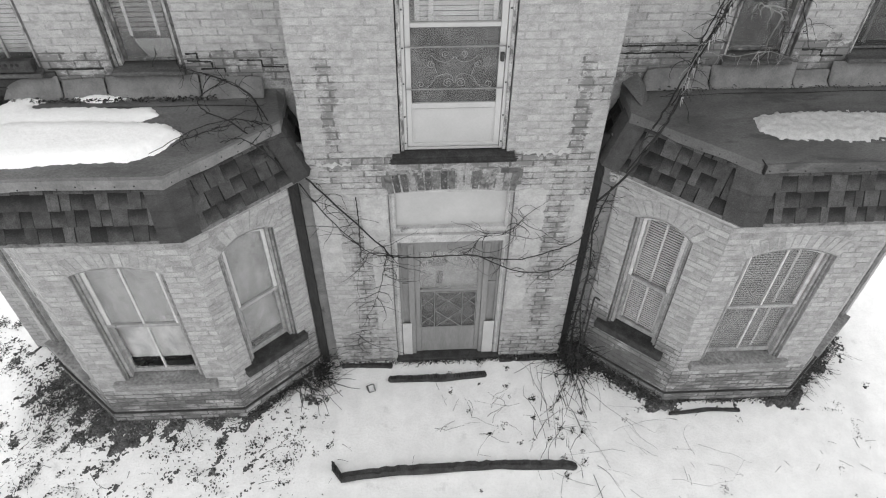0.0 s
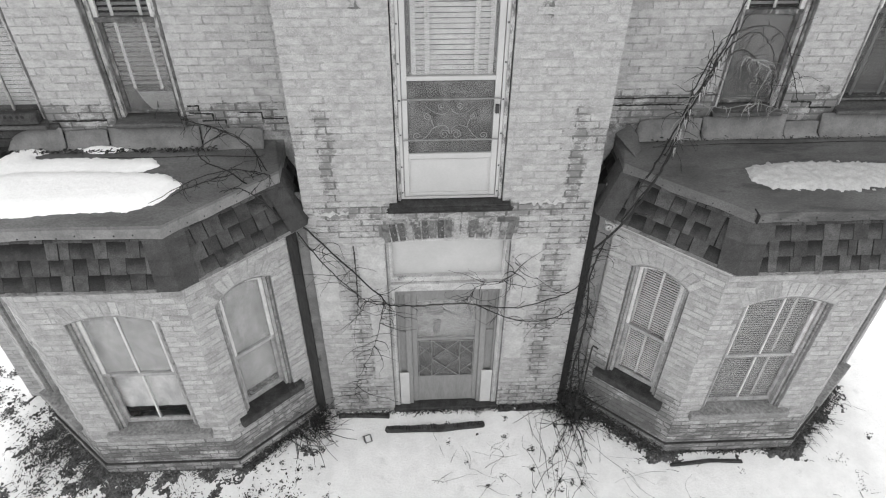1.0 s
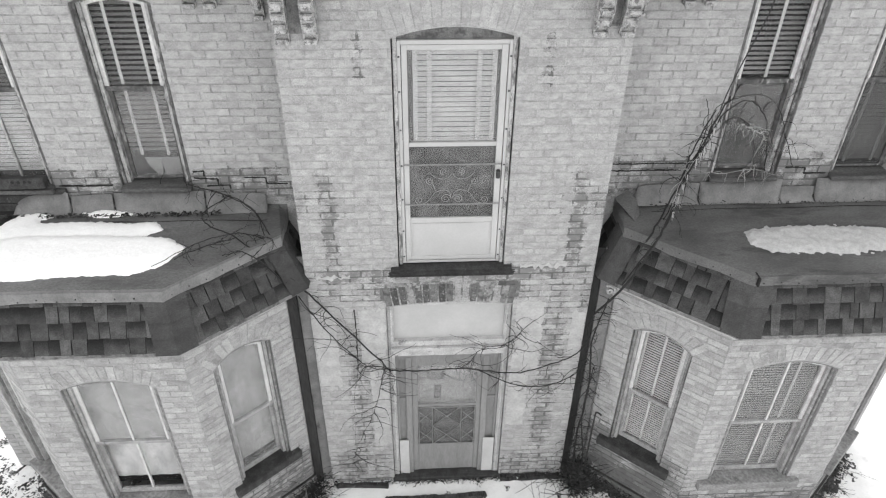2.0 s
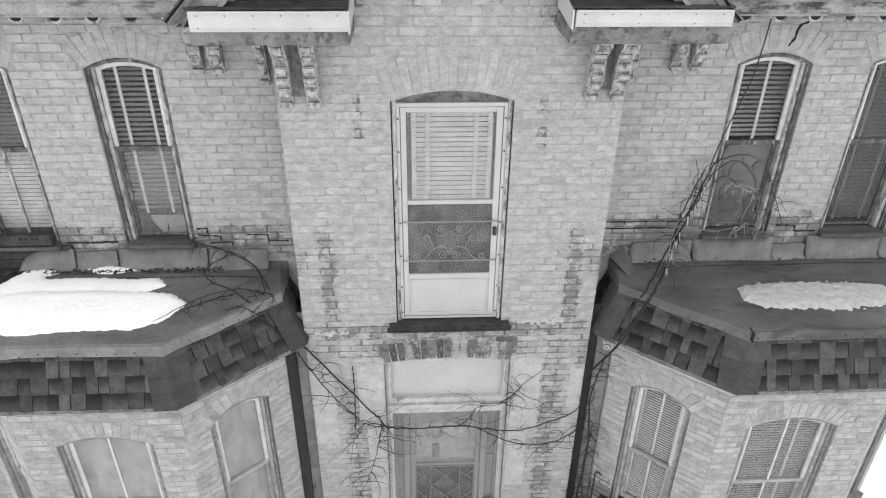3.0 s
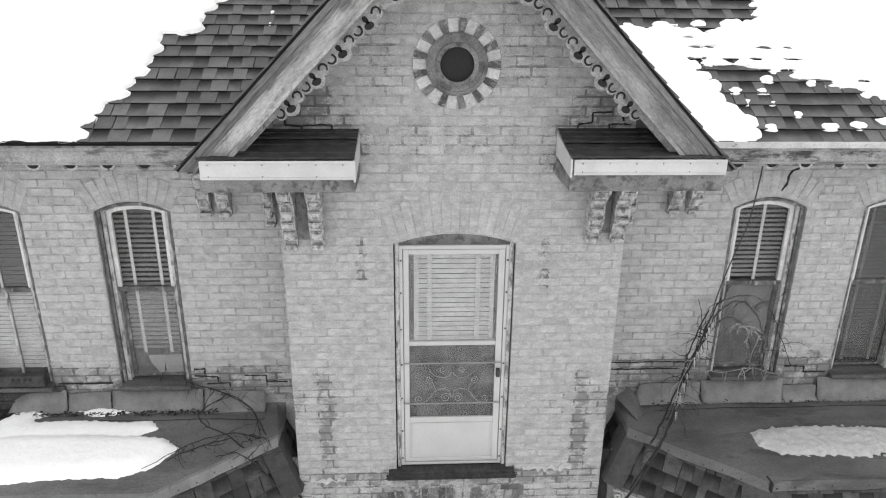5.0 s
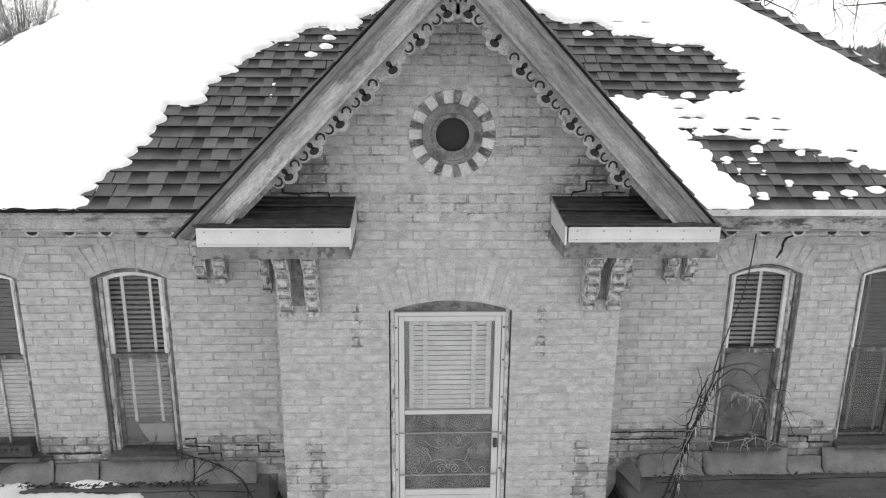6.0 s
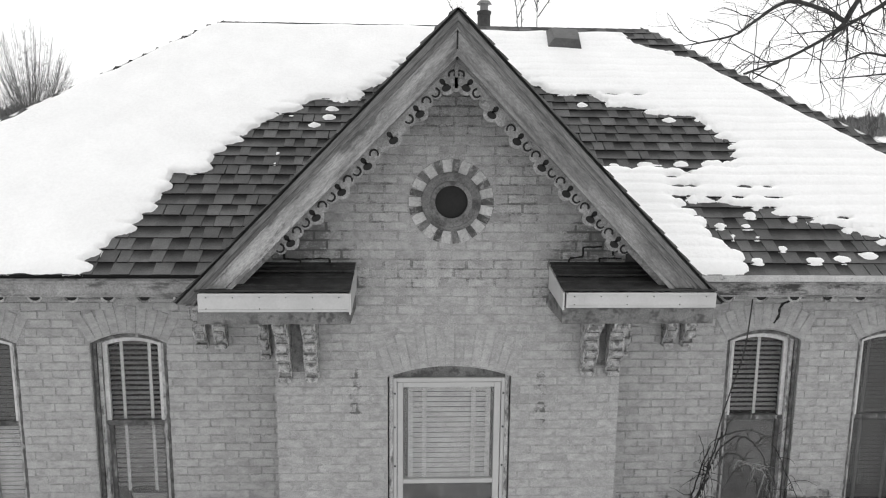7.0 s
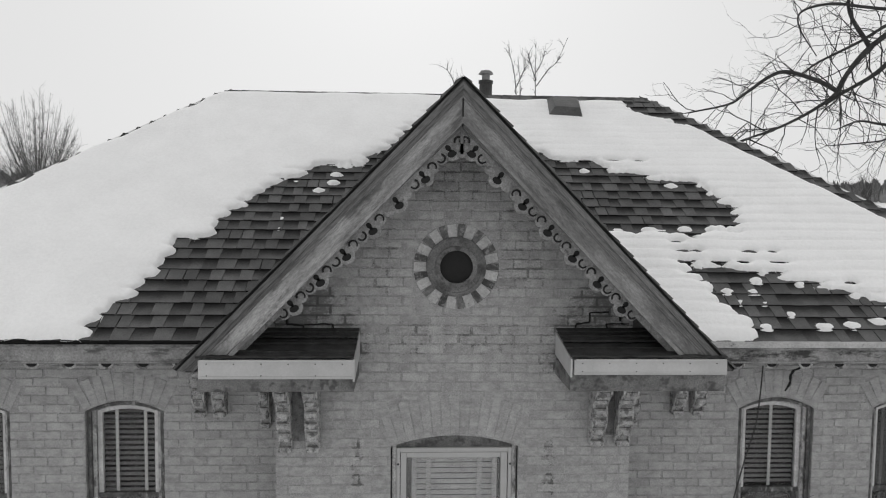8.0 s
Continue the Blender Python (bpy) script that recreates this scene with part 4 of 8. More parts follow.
def front_door():
    d = thing("front_door", "weathered pale front door with sidelights, a fanlight board and a diamond grille", "door")
    y = 0.07
    part("jamb", boxes((-0.642, -0.575, y - 0.03, y + 0.08, 0.06, 2.90), bevel=0.006), M_PAINT, d, "flaking white jamb")
    part("jamb", boxes((0.595, 0.662, y - 0.03, y + 0.08, 0.06, 2.90), bevel=0.006), M_PAINT, d, "flaking white jamb")
    for x in (-0.60, 0.62):
        part("jamb_bead", boxes((x - 0.012, x + 0.012, y - 0.045, y - 0.03, 0.1, 2.87), bevel=0.004), M_PAINT, d)
    part("head", boxes((-0.575, 0.595, y - 0.02, y + 0.07, 2.855, 2.91), bevel=0.005), M_PAINT, d)
    tr = part("transom_bar", boxes((-0.60, 0.62, y - 0.06, y + 0.07, 2.17, 2.26), (-0.615, 0.635, y - 0.085, y + 0.07, 2.26, 2.30), (-0.60, 0.62, y - 0.045, y + 0.07, 2.30, 2.37), bevel=0.008), M_PAINT, d, "moulded white transom bar")
    part("transom_board", boxes((-0.575, 0.595, y + 0.02, y + 0.035, 2.36, 2.86)), M_ALU, d, "blank white board in the fanlight")
    part("door_frame", boxes((-0.575, -0.545, y, y + 0.08, 0.08, 2.17), (0.565, 0.595, y, y + 0.08, 0.08, 2.17), (-0.47, -0.40, y - 0.012, y + 0.08, 0.08, 2.10), (0.40, 0.47, y - 0.012, y + 0.08, 0.08, 2.10),
                                  (-0.545, 0.565, y - 0.005, y + 0.08, 2.06, 2.168), bevel=0.005), M_DOOR, d, "weathered wooden frame")
    for s, x0, x1 in (("l", -0.545, -0.47), ("r", 0.47, 0.565)):
        part("sidelight_board", boxes((x0, x1, y + 0.03, y + 0.045, 0.10, 2.06)), M_DOOR, d, "weathered board in the sidelight")
        part("sidelight_rail", boxes((x0, x1, y + 0.012, y + 0.03, 1.38, 1.43), bevel=0.003), M_DOOR, d)
        part("white_panel", boxes((x0 - 0.02, x1 + 0.02, y - 0.028, y - 0.012, 0.09, 0.72), bevel=0.003), M_TIN, d, "bright white board")
    gx0, gx1 = -0.335, 0.345
    leaf = part("door_leaf", boxes((-0.40, gx0, y + 0.01, y + 0.05, 0.10, 2.06), (gx1, 0.40, y + 0.01, y + 0.05, 0.10, 2.06), (gx0, gx1, y + 0.01, y + 0.05, 1.95, 2.06), (gx0, gx1, y + 0.01, y + 0.05, 1.27, 1.31),
                                   (gx0, gx1, y + 0.01, y + 0.05, 0.54, 0.60), (gx0, gx1, y + 0.018, y + 0.05, 0.10, 0.54), bevel=0.004), M_DOOR, d)
    p = part("upper_pane", boxes((gx0, gx1, y + 0.02, y + 0.023, 1.31, 1.95)), M_DIRTY, d)
    p.visible_shadow = False
    back = part("inner_door", boxes((gx0 - 0.05, gx1 + 0.05, y + 0.10, y + 0.115, 0.1, 2.1)), M_ALU, d, "pale inner door seen through the glass")
    bm = bmesh.new()
    ring(bm, -0.12, 1.72, 0.0, 0.11, y + 0.088, y + 0.098, 24)
    for v in bm.verts:
        v.co.z = 1.72 + (v.co.z - 1.72) * 0.8
    part("oval_panel", bm, M_DOOR, back)
    part("knocker", boxes((0.11, 0.24, y + 0.085, y + 0.099, 1.80, 1.87), (-0.14, -0.06, y + 0.085, y + 0.099, 1.33, 1.55), bevel=0.004), M_WOOD, back)
    p = part("lower_pane", boxes((gx0, gx1, y + 0.02, y + 0.023, 0.60, 1.27)), M_SCREEN, d, "dark insect screen")
    p.visible_shadow = False
    bm = bmesh.new()
    yy = y + 0.006
    for x in (gx0 + 0.01, gx0 + 0.17, gx1 - 0.17, gx1 - 0.01):
        tube(bm, [(x, yy, 0.6), (x, yy, 1.27)], 0.006, sides=5)
    for z in (0.61, 1.262):
        tube(bm, [(gx0, yy, z), (gx1, yy, z)], 0.006, sides=5)
    xm0, xm1 = gx0 + 0.17, gx1 - 0.17
    for k in range(2):
        za, zb = 0.60 + 0.335 * k, 0.935 + 0.335 * k
        tube(bm, [(xm0, yy, za), (xm1, yy, zb)], 0.005, sides=5)
        tube(bm, [(xm1, yy, za), (xm0, yy, zb)], 0.005, sides=5)
        for xa, xb in ((gx0 + 0.01, xm0), (xm1, gx1 - 0.01)):
            tube(bm, [(xa, yy, za + 0.08), (xb, yy, zb - 0.08)], 0.004, sides=5)
            tube(bm, [(xb, yy, za + 0.08), (xa, yy, zb - 0.08)], 0.004, sides=5)
    part("diamond_grille", bm, M_GRILLE, d, "pale metal grille of crossed bars")
    part("threshold", boxes((-0.66, 0.68, -0.03, 0.2, 0.0, 0.082), bevel=0.012), M_DARKWOOD, d, "dark rotten threshold")
    # black sheet where the unlit hallway would be
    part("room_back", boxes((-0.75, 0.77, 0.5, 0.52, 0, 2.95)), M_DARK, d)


storm_door()
front_door()

# ---- gable trim, cornice returns, brackets, oculus ----
GC = 0.012


def rake(s):
    r = thing("rake_board", "weathered pale rake board with carved lace trim under it", "trim", group="rake boards")
    X = lambda x: GC + s * x
    flip = (lambda p: p) if s < 0 else (lambda p: p[::-1])
    bm = bmesh.new()
    prism(bm, flip([(X(0.0), 8.455), (X(2.0), 6.405), (X(1.70), 6.50), (X(0.0), 8.20)]), -0.515, -0.485)
    part("board", bm, M_RAKES[s], r)
    for top, low, y0, y1, mat in ((-0.028, 0.03, -0.55, -0.515, M_CROWNS[s]), (0.03, 0.075, -0.538, -0.515, M_CROWNS[s]), (0.075, 0.092, -0.527, -0.515, M_RAKES[s]), (0.222, 0.238, -0.524, -0.515, M_RAKES[s]), (0.238, 0.272, -0.534, -0.515, M_RAKES[s])):
        bm = bmesh.new()
        foot_z = 6.50 if top > 0.2 else 6.41
        prism(bm, flip([(X(0), 8.465 - top), (X((8.465 - top - foot_z) / 1.03), foot_z), (X((8.465 - low - foot_z) / 1.03), foot_z), (X(0), 8.465 - low)]), y0, y1)
        part("moulding", bm, mat, r)
    bm = bmesh.new()
    prism(bm, flip([(X(0), 8.23), (X(1.70), 6.53), (X(1.66), 6.53), (X(0), 8.17)]), -0.485, -0.44)
    part("bed_moulding", bm, M_LACE, r)
    # soffit under the overhang
    bm = bmesh.new()
    pts = [(X(0), -0.47, 8.38), (X(1.95), -0.47, 6.38), (X(1.95), 0.0, 6.38), (X(0), 0.0, 8.38)]
    slab(bm, pts if s > 0 else pts[::-1], 0.015)
    part("soffit", bm, M_WOOD, r, "weathered soffit boards")
    # carved lace: repeats of a trefoil between curled hooks
    d = Vector((s, 0, -1.0)).normalized()
    nrm = Vector((-s, 0, -1.0)).normalized()        # away from the board, towards the wall's middle
    pitch, first, count = 0.268, 0.15, 7
    origin = Vector((X(0.0), 0, 8.135))
    lobes = [(0.0, 0.052, 0.062), (-0.088, 0.034, 0.044), (0.088, 0.034, 0.044)]

    def depth_at(a):
        q = a - first
        k = min(max(round(q / pitch), 0), count - 1)
        q -= k * pitch
        return max([0.022] + [b0 + math.sqrt(max(0.0, r0 * r0 - (q - a0) ** 2)) for a0, b0, r0 in lobes if abs(q - a0) < r0])
    bm = bmesh.new()
    total, prev = 2.3, None
    for i in range(int(total / 0.006) + 1):
        a = i * 0.006
        hi, lo = origin + d * a - nrm * 0.03, origin + d * a + nrm * depth_at(a)
        col = [bm.verts.new((p.x, y, p.z)) for p, y in ((hi, -0.44), (lo, -0.44), (lo, -0.418))]
        if prev:
            bm.faces.new((prev[0], prev[1], col[1], col[0]))
            bm.faces.new((prev[1], prev[2], col[2], col[1]))
        prev = col
    bmesh.ops.recalc_face_normals(bm, faces=bm.faces[:])
    lace = part("lace_board", bm, M_LACEPLATE, r, "carved wooden lace trim with pierced holes")

    def blob(name, base, a0, b0, ra, rb, turn):
        bm = bmesh.new()
        pts = []
        for q in range(14):
            t = 2 * math.pi * q / 14
            u, v = ra * math.cos(t), rb * math.sin(t)
            p = base + d * (a0 + u * math.cos(turn) - v * math.sin(turn)) + nrm * (b0 + u * math.sin(turn) + v * math.cos(turn))
            pts.append((p.x, p.z))
        prism(bm, pts if s > 0 else pts[::-1], -0.4418, -0.436)
        bmesh.ops.recalc_face_normals(bm, faces=bm.faces[:])
        part(name, bm, M_DARK, lace)
    for k in range(count):
        base = origin + d * (first + pitch * k)
        blob("piercing", base, 0.0, 0.008, 0.019, 0.024, 0.0)
        blob("piercing", base, 0.008, 0.058, 0.036, 0.026, -0.3)
        blob("piercing", base, 0.0, 0.032, 0.011, 0.014, 0.0)
        for a0, st in ((-0.09, 0.3), (0.09, 2.4)):
            if k == 2 and s < 0 or k == 1 and s > 0:
                continue
            c = base + d * a0 + nrm * 0.026
            pts = [Vector((c.x, -0.4405, c.z)) + (d * math.cos(st + q * 0.45) - nrm * math.sin(st + q * 0.45)) * 0.030 for q in range(10)]
            part("hook_cut", tube(bmesh.new(), pts, 0.0085, 0.006, sides=6), M_DARK, lace)


rake(-1)
rake(1)
joint = thing("apex_joint", "dark open mitre between the two rake boards", "trim")
part("gap", boxes((GC - 0.006, GC + 0.006, -0.5165, -0.50, 8.17, 8.40)), M_DARK, joint)
pend = thing("gable_pendant", "small carved drop at the gable peak", "trim")
bm = bmesh.new()
ring(bm, GC - 0.03, 8.03, 0.018, 0.036, -0.45, -0.42, 18)
ring(bm, GC + 0.03, 8.03, 0.018, 0.036, -0.45, -0.42, 18)
ring(bm, GC, 7.98, 0.0, 0.03, -0.45, -0.42, 16)
box(bm, GC - 0.012, GC + 0.012, -0.45, -0.42, 7.98, 8.18)
part("drop", bm, M_LACE, pend)


def cornice_return(x0, x1, inner, z0, z1):
    """The boxed return of the eaves: soffit box, white metal wrap, dark boarded top that slopes to the wall."""
    c = thing("cornice_return", "boxed eaves return wrapped in white metal under a dark boarded top", "eaves", group="cornice returns")
    part("body", boxes((x0, x1, -0.53, -0.005, 6.255, z0), bevel=0.004), M_WOOD, c, "grey bare wood box")
    part("front_wrap", boxes((x0 + 0.02, x1 + 0.0, -0.562, -0.485, z0, z1), bevel=0.003), M_TIN, c, "bright white metal strip")
    part("wrap_lip", boxes((x0 + 0.03, x1 - 0.01, -0.571, -0.562, z1 - 0.011, z1 + 0.006), (x0 + 0.03, x1 - 0.01, -0.567, -0.562, z0 + 0.014, z0 + 0.021)), M_TIN, c)
    xe = x1 if inner > 0 else x0
    bm = bmesh.new()
    a = [(-0.56, z0 - 0.018), (-0.56, z1 + 0.005), (-0.02, 6.60), (-0.02, 6.42)]
    w = 0.014
    v0 = [bm.verts.new((xe - w / 2, y, z)) for y, z in a]
    v1 = [bm.verts.new((xe + w / 2, y, z)) for y, z in a]
    bm.faces.new(v0)
    bm.faces.new(v1[::-1])
    for i in range(4):
        j = (i + 1) % 4
        bm.faces.new((v0[j], v0[i], v1[i], v1[j]))
    bmesh.ops.recalc_face_normals(bm, faces=bm.faces[:])
    part("end_wrap", bm, M_TIN, c, "white metal end piece")
    n = 6
    random.seed(int(10 * abs(x0)))
    for k in range(n):
        y0, y1 = -0.55 + 0.545 * k / n, -0.55 + 0.545 * (k + 1) / n + 0.03
        f0, f1 = z1 + 0.003 + 0.12 * k / n, z1 + 0.003 + 0.12 * (k + 1) / n
        bm = bmesh.new()
        segs = 16
        front, back_ = [], []
        for q in range(segs + 1):
            x = x0 + (x1 - x0) * q / segs
            j = random.uniform(-0.014, 0.012)
            front.append((x, y0 + j, f0 + 0.012))
            back_.append((x, y1, f1 + 0.002))
        slab(bm, front + back_[::-1], 0.014)
        part("cover_board", bm, M_DARKWOOD, c)
    for q in range(6):
        x = x0 + 0.08 + (x1 - x0 - 0.16) * q / 5
        for z in ((z1 - 0.025,) if q % 2 else (z0 + 0.026, z1 - 0.025)):
            part("nail", boxes((x - 0.0035, x + 0.0035, -0.567, -0.561, z - 0.0035, z + 0.0035)), M_IRON, c)


cornice_return(-1.875, -0.755, 1, 6.355, 6.49)
cornice_return(0.825, 1.982, -1, 6.385, 6.497)


def bracket(x, y_wall, top, height, out, width, short=False):
    """A carved console: two scroll-sawn cheeks, a core between them and a row of turned blocks down its front."""
    b = thing("console_bracket", "carved wooden eaves bracket with flaking pale paint" if not short else "short carved eaves bracket with flaking paint", "bracket", pose(x, y_wall, top), group="eaves brackets")

    def reach(f):
        return -out * ((1 - f) ** 1.3) * (0.78 + 0.22 * math.cos(f * math.pi * 3)) - 0.035 - 0.02 * math.sin(f * math.pi)

    def profile(inset):
        return [(0, -0.03), (-out + inset, -0.03)] + [(min(-0.004, max(-out, reach(k / 20)) + inset), -0.05 - (height - 0.05) * k / 20) for k in range(21)] + [(0, -height)]

    def plate(x0, x1, prof):
        bm = bmesh.new()
        v0, v1 = [[bm.verts.new((u, y, z)) for y, z in prof] for u in (x0, x1)]
        bm.faces.new(v0[::-1])
        bm.faces.new(v1)
        for i in range(len(prof)):
            j = (i + 1) % len(prof)
            bm.faces.new((v0[i], v0[j], v1[j], v1[i]))
        bmesh.ops.recalc_face_normals(bm, faces=bm.faces[:])
        return bm
    hw = width / 2
    part("core", plate(-hw + 0.016, hw - 0.016, profile(0.014)), M_FLAKE, b)
    for u in (-hw, hw - 0.016):
        part("cheek", plate(u, u + 0.016, profile(0.0)), M_FLAKE, b)
    part("cap", boxes((-hw - 0.014, hw + 0.014, -out - 0.016, 0.0, -0.018, -0.001), (-hw - 0.006, hw + 0.006, -out - 0.006, 0.0, -0.04, -0.018), bevel=0.003), M_FLAKE, b)
    count = 3 if short else 5
    for k in range(count):
        z = -0.075 - (height - 0.14) * k / count
        f = -z / height
        big = (height - 0.14) / count * (0.55 if k % 2 else 0.78)
        y = reach(f) + 0.01
        part("block", boxes((-hw + 0.010, hw - 0.010, y - 0.026, y + 0.03, z - big, z), (-hw + 0.020, hw - 0.020, y - 0.036, y - 0.02, z - big + 0.008, z - 0.008), bevel=0.004), M_FLAKE, b)
    part("drop", boxes((-hw + 0.006, hw - 0.006, -0.075, 0.0, -height - 0.012, -height + 0.03), bevel=0.006), M_FLAKE, b)


for x in (-1.335, -1.115):
    bracket(x, -0.007, 6.253, 0.60, 0.26, 0.115)
for x in (1.165, 1.375):
    bracket(x, -0.007, 6.253, 0.56, 0.26, 0.125)
for x in (-2.13, -1.965):
    bracket(x, WALL_Y - 0.007, 6.22, 0.42, 0.22, 0.11, True)
for x in (2.01, 2.185):
    bracket(x, WALL_Y - 0.007, 6.22, 0.42, 0.22, 0.11, True)
bracket(-1.58, WALL_Y - 0.007, 6.22, 0.52, 0.24, 0.09, True)
bracket(1.60, WALL_Y - 0.007, 6.22, 0.50, 0.24, 0.09, True)
for x0, x1, z0 in ((-1.278, -1.173, 5.72), (1.228, 1.312, 5.76)):
    ob = thing("bracket_panel", "flat grey board between two eaves brackets", "board", group="bracket panels")
    part("panel", boxes((x0, x1, -0.04, -0.008, z0, 6.25), bevel=0.003), M_WOOD, ob)
# outer ends of the returns sit on the main wall
for x0, x1 in ((-1.90, -1.43), (1.465, 2.0)):
    ob = thing("return_soffit", "bare wooden soffit behind the eaves return", "eaves", group="return soffits")
    part("soffit_board", boxes((x0, x1, 0.0, WALL_Y - 0.006, 6.225, 6.30), bevel=0.004), M_WOOD, ob)

# oculus: round wooden frame in a ring of small bricks
oc = thing("round_vent", "round louvre opening in the gable with a turned wooden frame", "vent")
bm = bmesh.new()
ring(bm, OCULUS[0], OCULUS[1], 0.150, 0.238, -0.028, 0.02, 48)
part("frame", bm, M_OCULUS, oc, "weathered round wooden frame")
bm = bmesh.new()
ring(bm, OCULUS[0], OCULUS[1], 0.131, 0.165, -0.042, 0.01, 48)
part("inner_frame", bm, M_WOOD, oc, "worn inner ring")
bm = bmesh.new()
ring(bm, OCULUS[0], OCULUS[1], 0.205, 0.222, -0.037, -0.026, 48)
part("bead", bm, M_OCULUS, oc)
bm = bmesh.new()
ring(bm, OCULUS[0], OCULUS[1], 0.0, 0.14, -0.012, -0.008, 40)
part("opening", bm, M_DARK, oc, "black opening")

# brickwork behind the feet of the rakes, darker than the wall beside it
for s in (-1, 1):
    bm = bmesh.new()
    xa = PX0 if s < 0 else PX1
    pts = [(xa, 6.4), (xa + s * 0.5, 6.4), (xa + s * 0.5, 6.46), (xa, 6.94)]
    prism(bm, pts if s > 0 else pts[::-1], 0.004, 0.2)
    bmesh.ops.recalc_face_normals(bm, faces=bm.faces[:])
    structure("wall_gable_foot", bm, M_DARKBRICK, "dark brickwork behind the foot of the gable", "wall")

# eaves of the main roof on both sides
def eaves(s):
    x0, x1 = (-EAVE_X + 0.02, -1.99) if s < 0 else (2.03, EAVE_X - 0.02)
    e = thing("eaves", "weathered wooden eaves with a scalloped strip under the fascia" if s < 0 else "weathered eaves with pale drip edge and peeling black-stained fascia", "eaves", group="main eaves")
    part("fascia", boxes((x0, x1, 0.055, 0.085, 6.325, 6.472), bevel=0.004), M_FASCIA if s < 0 else M_FASCIA_STAINED, e)
    part("fascia_bead", boxes((x0, x1, 0.040, 0.055, 6.44, 6.468), (x0, x1, 0.046, 0.055, 6.33, 6.345), bevel=0.003), M_FASCIA, e)
    part("soffit", boxes((x0, x1, 0.085, WALL_Y - 0.004, 6.33, 6.35)), M_WOOD, e)
    if s > 0:
        part("drip_edge", boxes((x0 + 0.02, x1, 0.028, 0.054, 6.462, 6.515), bevel=0.003), M_PAINT, e, "pale chipped drip edge")
    else:
        part("drip_edge", boxes((x0, x1 - 0.02, 0.028, 0.054, 6.468, 6.482)), M_WOOD, e)
    me = None
    pitch = 0.29
    k = 0
    while x1 - 0.35 - k * pitch > x0:
        x = x1 - 0.2 - k * pitch if s < 0 else x0 + 0.35 + k * pitch
        k += 1
        if me is None:
            bm = bmesh.new()
            pts = [(0.062 * math.cos(a), -0.053 * math.sin(a)) for a in [math.pi * q / 10 for q in range(11)]]
            inn = [(0.045 * math.cos(a), -0.036 * math.sin(a)) for a in [math.pi * q / 10 for q in range(11)]]
            band(bm, pts, inn, -0.009, 0.009)
            ob = part("scallop", bm, M_CASING, e)
            me = ob.data
            bm = bmesh.new()
            prism(bm, [(0.045 * math.cos(t), -0.036 * math.sin(t)) for t in [math.pi * q / 10 for q in range(11)]], -0.004, 0.004)
            bmesh.ops.recalc_face_normals(bm, faces=bm.faces[:])
            hole = part("scallop_hole", bm, M_DARK, e)
            hole_me = hole.data
        else:
            ob, hole = new("scallop", me), new("scallop_hole", hole_me)
            ob.parent = hole.parent = e
        hole.location = (x, 0.09, 6.327)
        ob.location = (x, 0.09, 6.326)
    part("scallop_rail", boxes((x0, x1, 0.088, 0.10, 6.30, 6.328)), M_FASCIA, e)


eaves(-1)
eaves(1)

# sheet-metal upstands where the bay roofs meet the wall: start, end, height at either end, share of the start that is torn to a curve
UPSTANDS = [(-4.165, -3.625, 4.045, 4.072, 0.55), (-3.612, -3.215, 4.030, 4.040, 0), (-3.205, -2.35, 4.050, 4.064, 0), (-2.338, -1.76, 4.046, 4.018, 0),
            (1.85, 2.50, 4.022, 4.048, 0.12), (2.515, 3.335, 4.052, 4.084, 0), (3.345, 3.688, 3.985, 3.995, 0), (3.70, 4.46, 4.080, 4.075, 0), (4.475, 5.05, 4.06, 4.05, 0)]
for x, x2, t1, t2, torn in UPSTANDS:
    f = thing("flashing_strip", "grey sheet-metal flashing with a torn curved end" if torn > 0.3 else "grey bent sheet-metal flashing along the foot of the wall", "flashing", group="flashing strips")
    bm = bmesh.new()
    z0 = ROOF_BACK_Z + 0.004
    n = 14
    a, b, c = [], [], []
    for q in range(n + 1):
        k = q / n
        u = x + (x2 - x) * k
        rise = math.sqrt(max(0.0, 1 - (1 - min(1.0, k / torn)) ** 2)) if torn else 1.0
        bulge = 0.008 * math.sin(k * 7 + x * 5)
        curl = 0.02 * max(0.0, k - 0.9) / 0.1
        a.append(bm.verts.new((u, WALL_Y - 0.15 + 0.008 * math.sin(u * 9), z0 - 0.008)))
        b.append(bm.verts.new((u, WALL_Y - 0.085 - bulge, z0 + 0.012)))
        c.append(bm.verts.new((u, WALL_Y - 0.035 - bulge * 0.4 - curl, z0 + 0.014 + (t1 + (t2 - t1) * k - z0 - 0.014) * rise + 0.004 * math.sin(u * 13))))
    for r0, r1 in ((a, b), (b, c)):
        for q in range(n):
            bm.faces.new((r0[q], r0[q + 1], r1[q + 1], r1[q]))
    sheet = part("sheet", bm, M_FLASH, f, smooth=True)
    sol = sheet.modifiers.new("thick", "SOLIDIFY")
    sol.thickness = 0.004
    if x == 1.85:
        bm = bmesh.new()
        slab(bm, [(1.655, 0.36, 3.925), (1.80, 0.085, 3.826), (1.862, 0.15, 3.866), (1.87, 0.30, 3.91), (1.80, 0.40, 3.995)], 0.004)
        part("bent_end", bm, M_SHEET, f, "bent dark loose end of the metal")
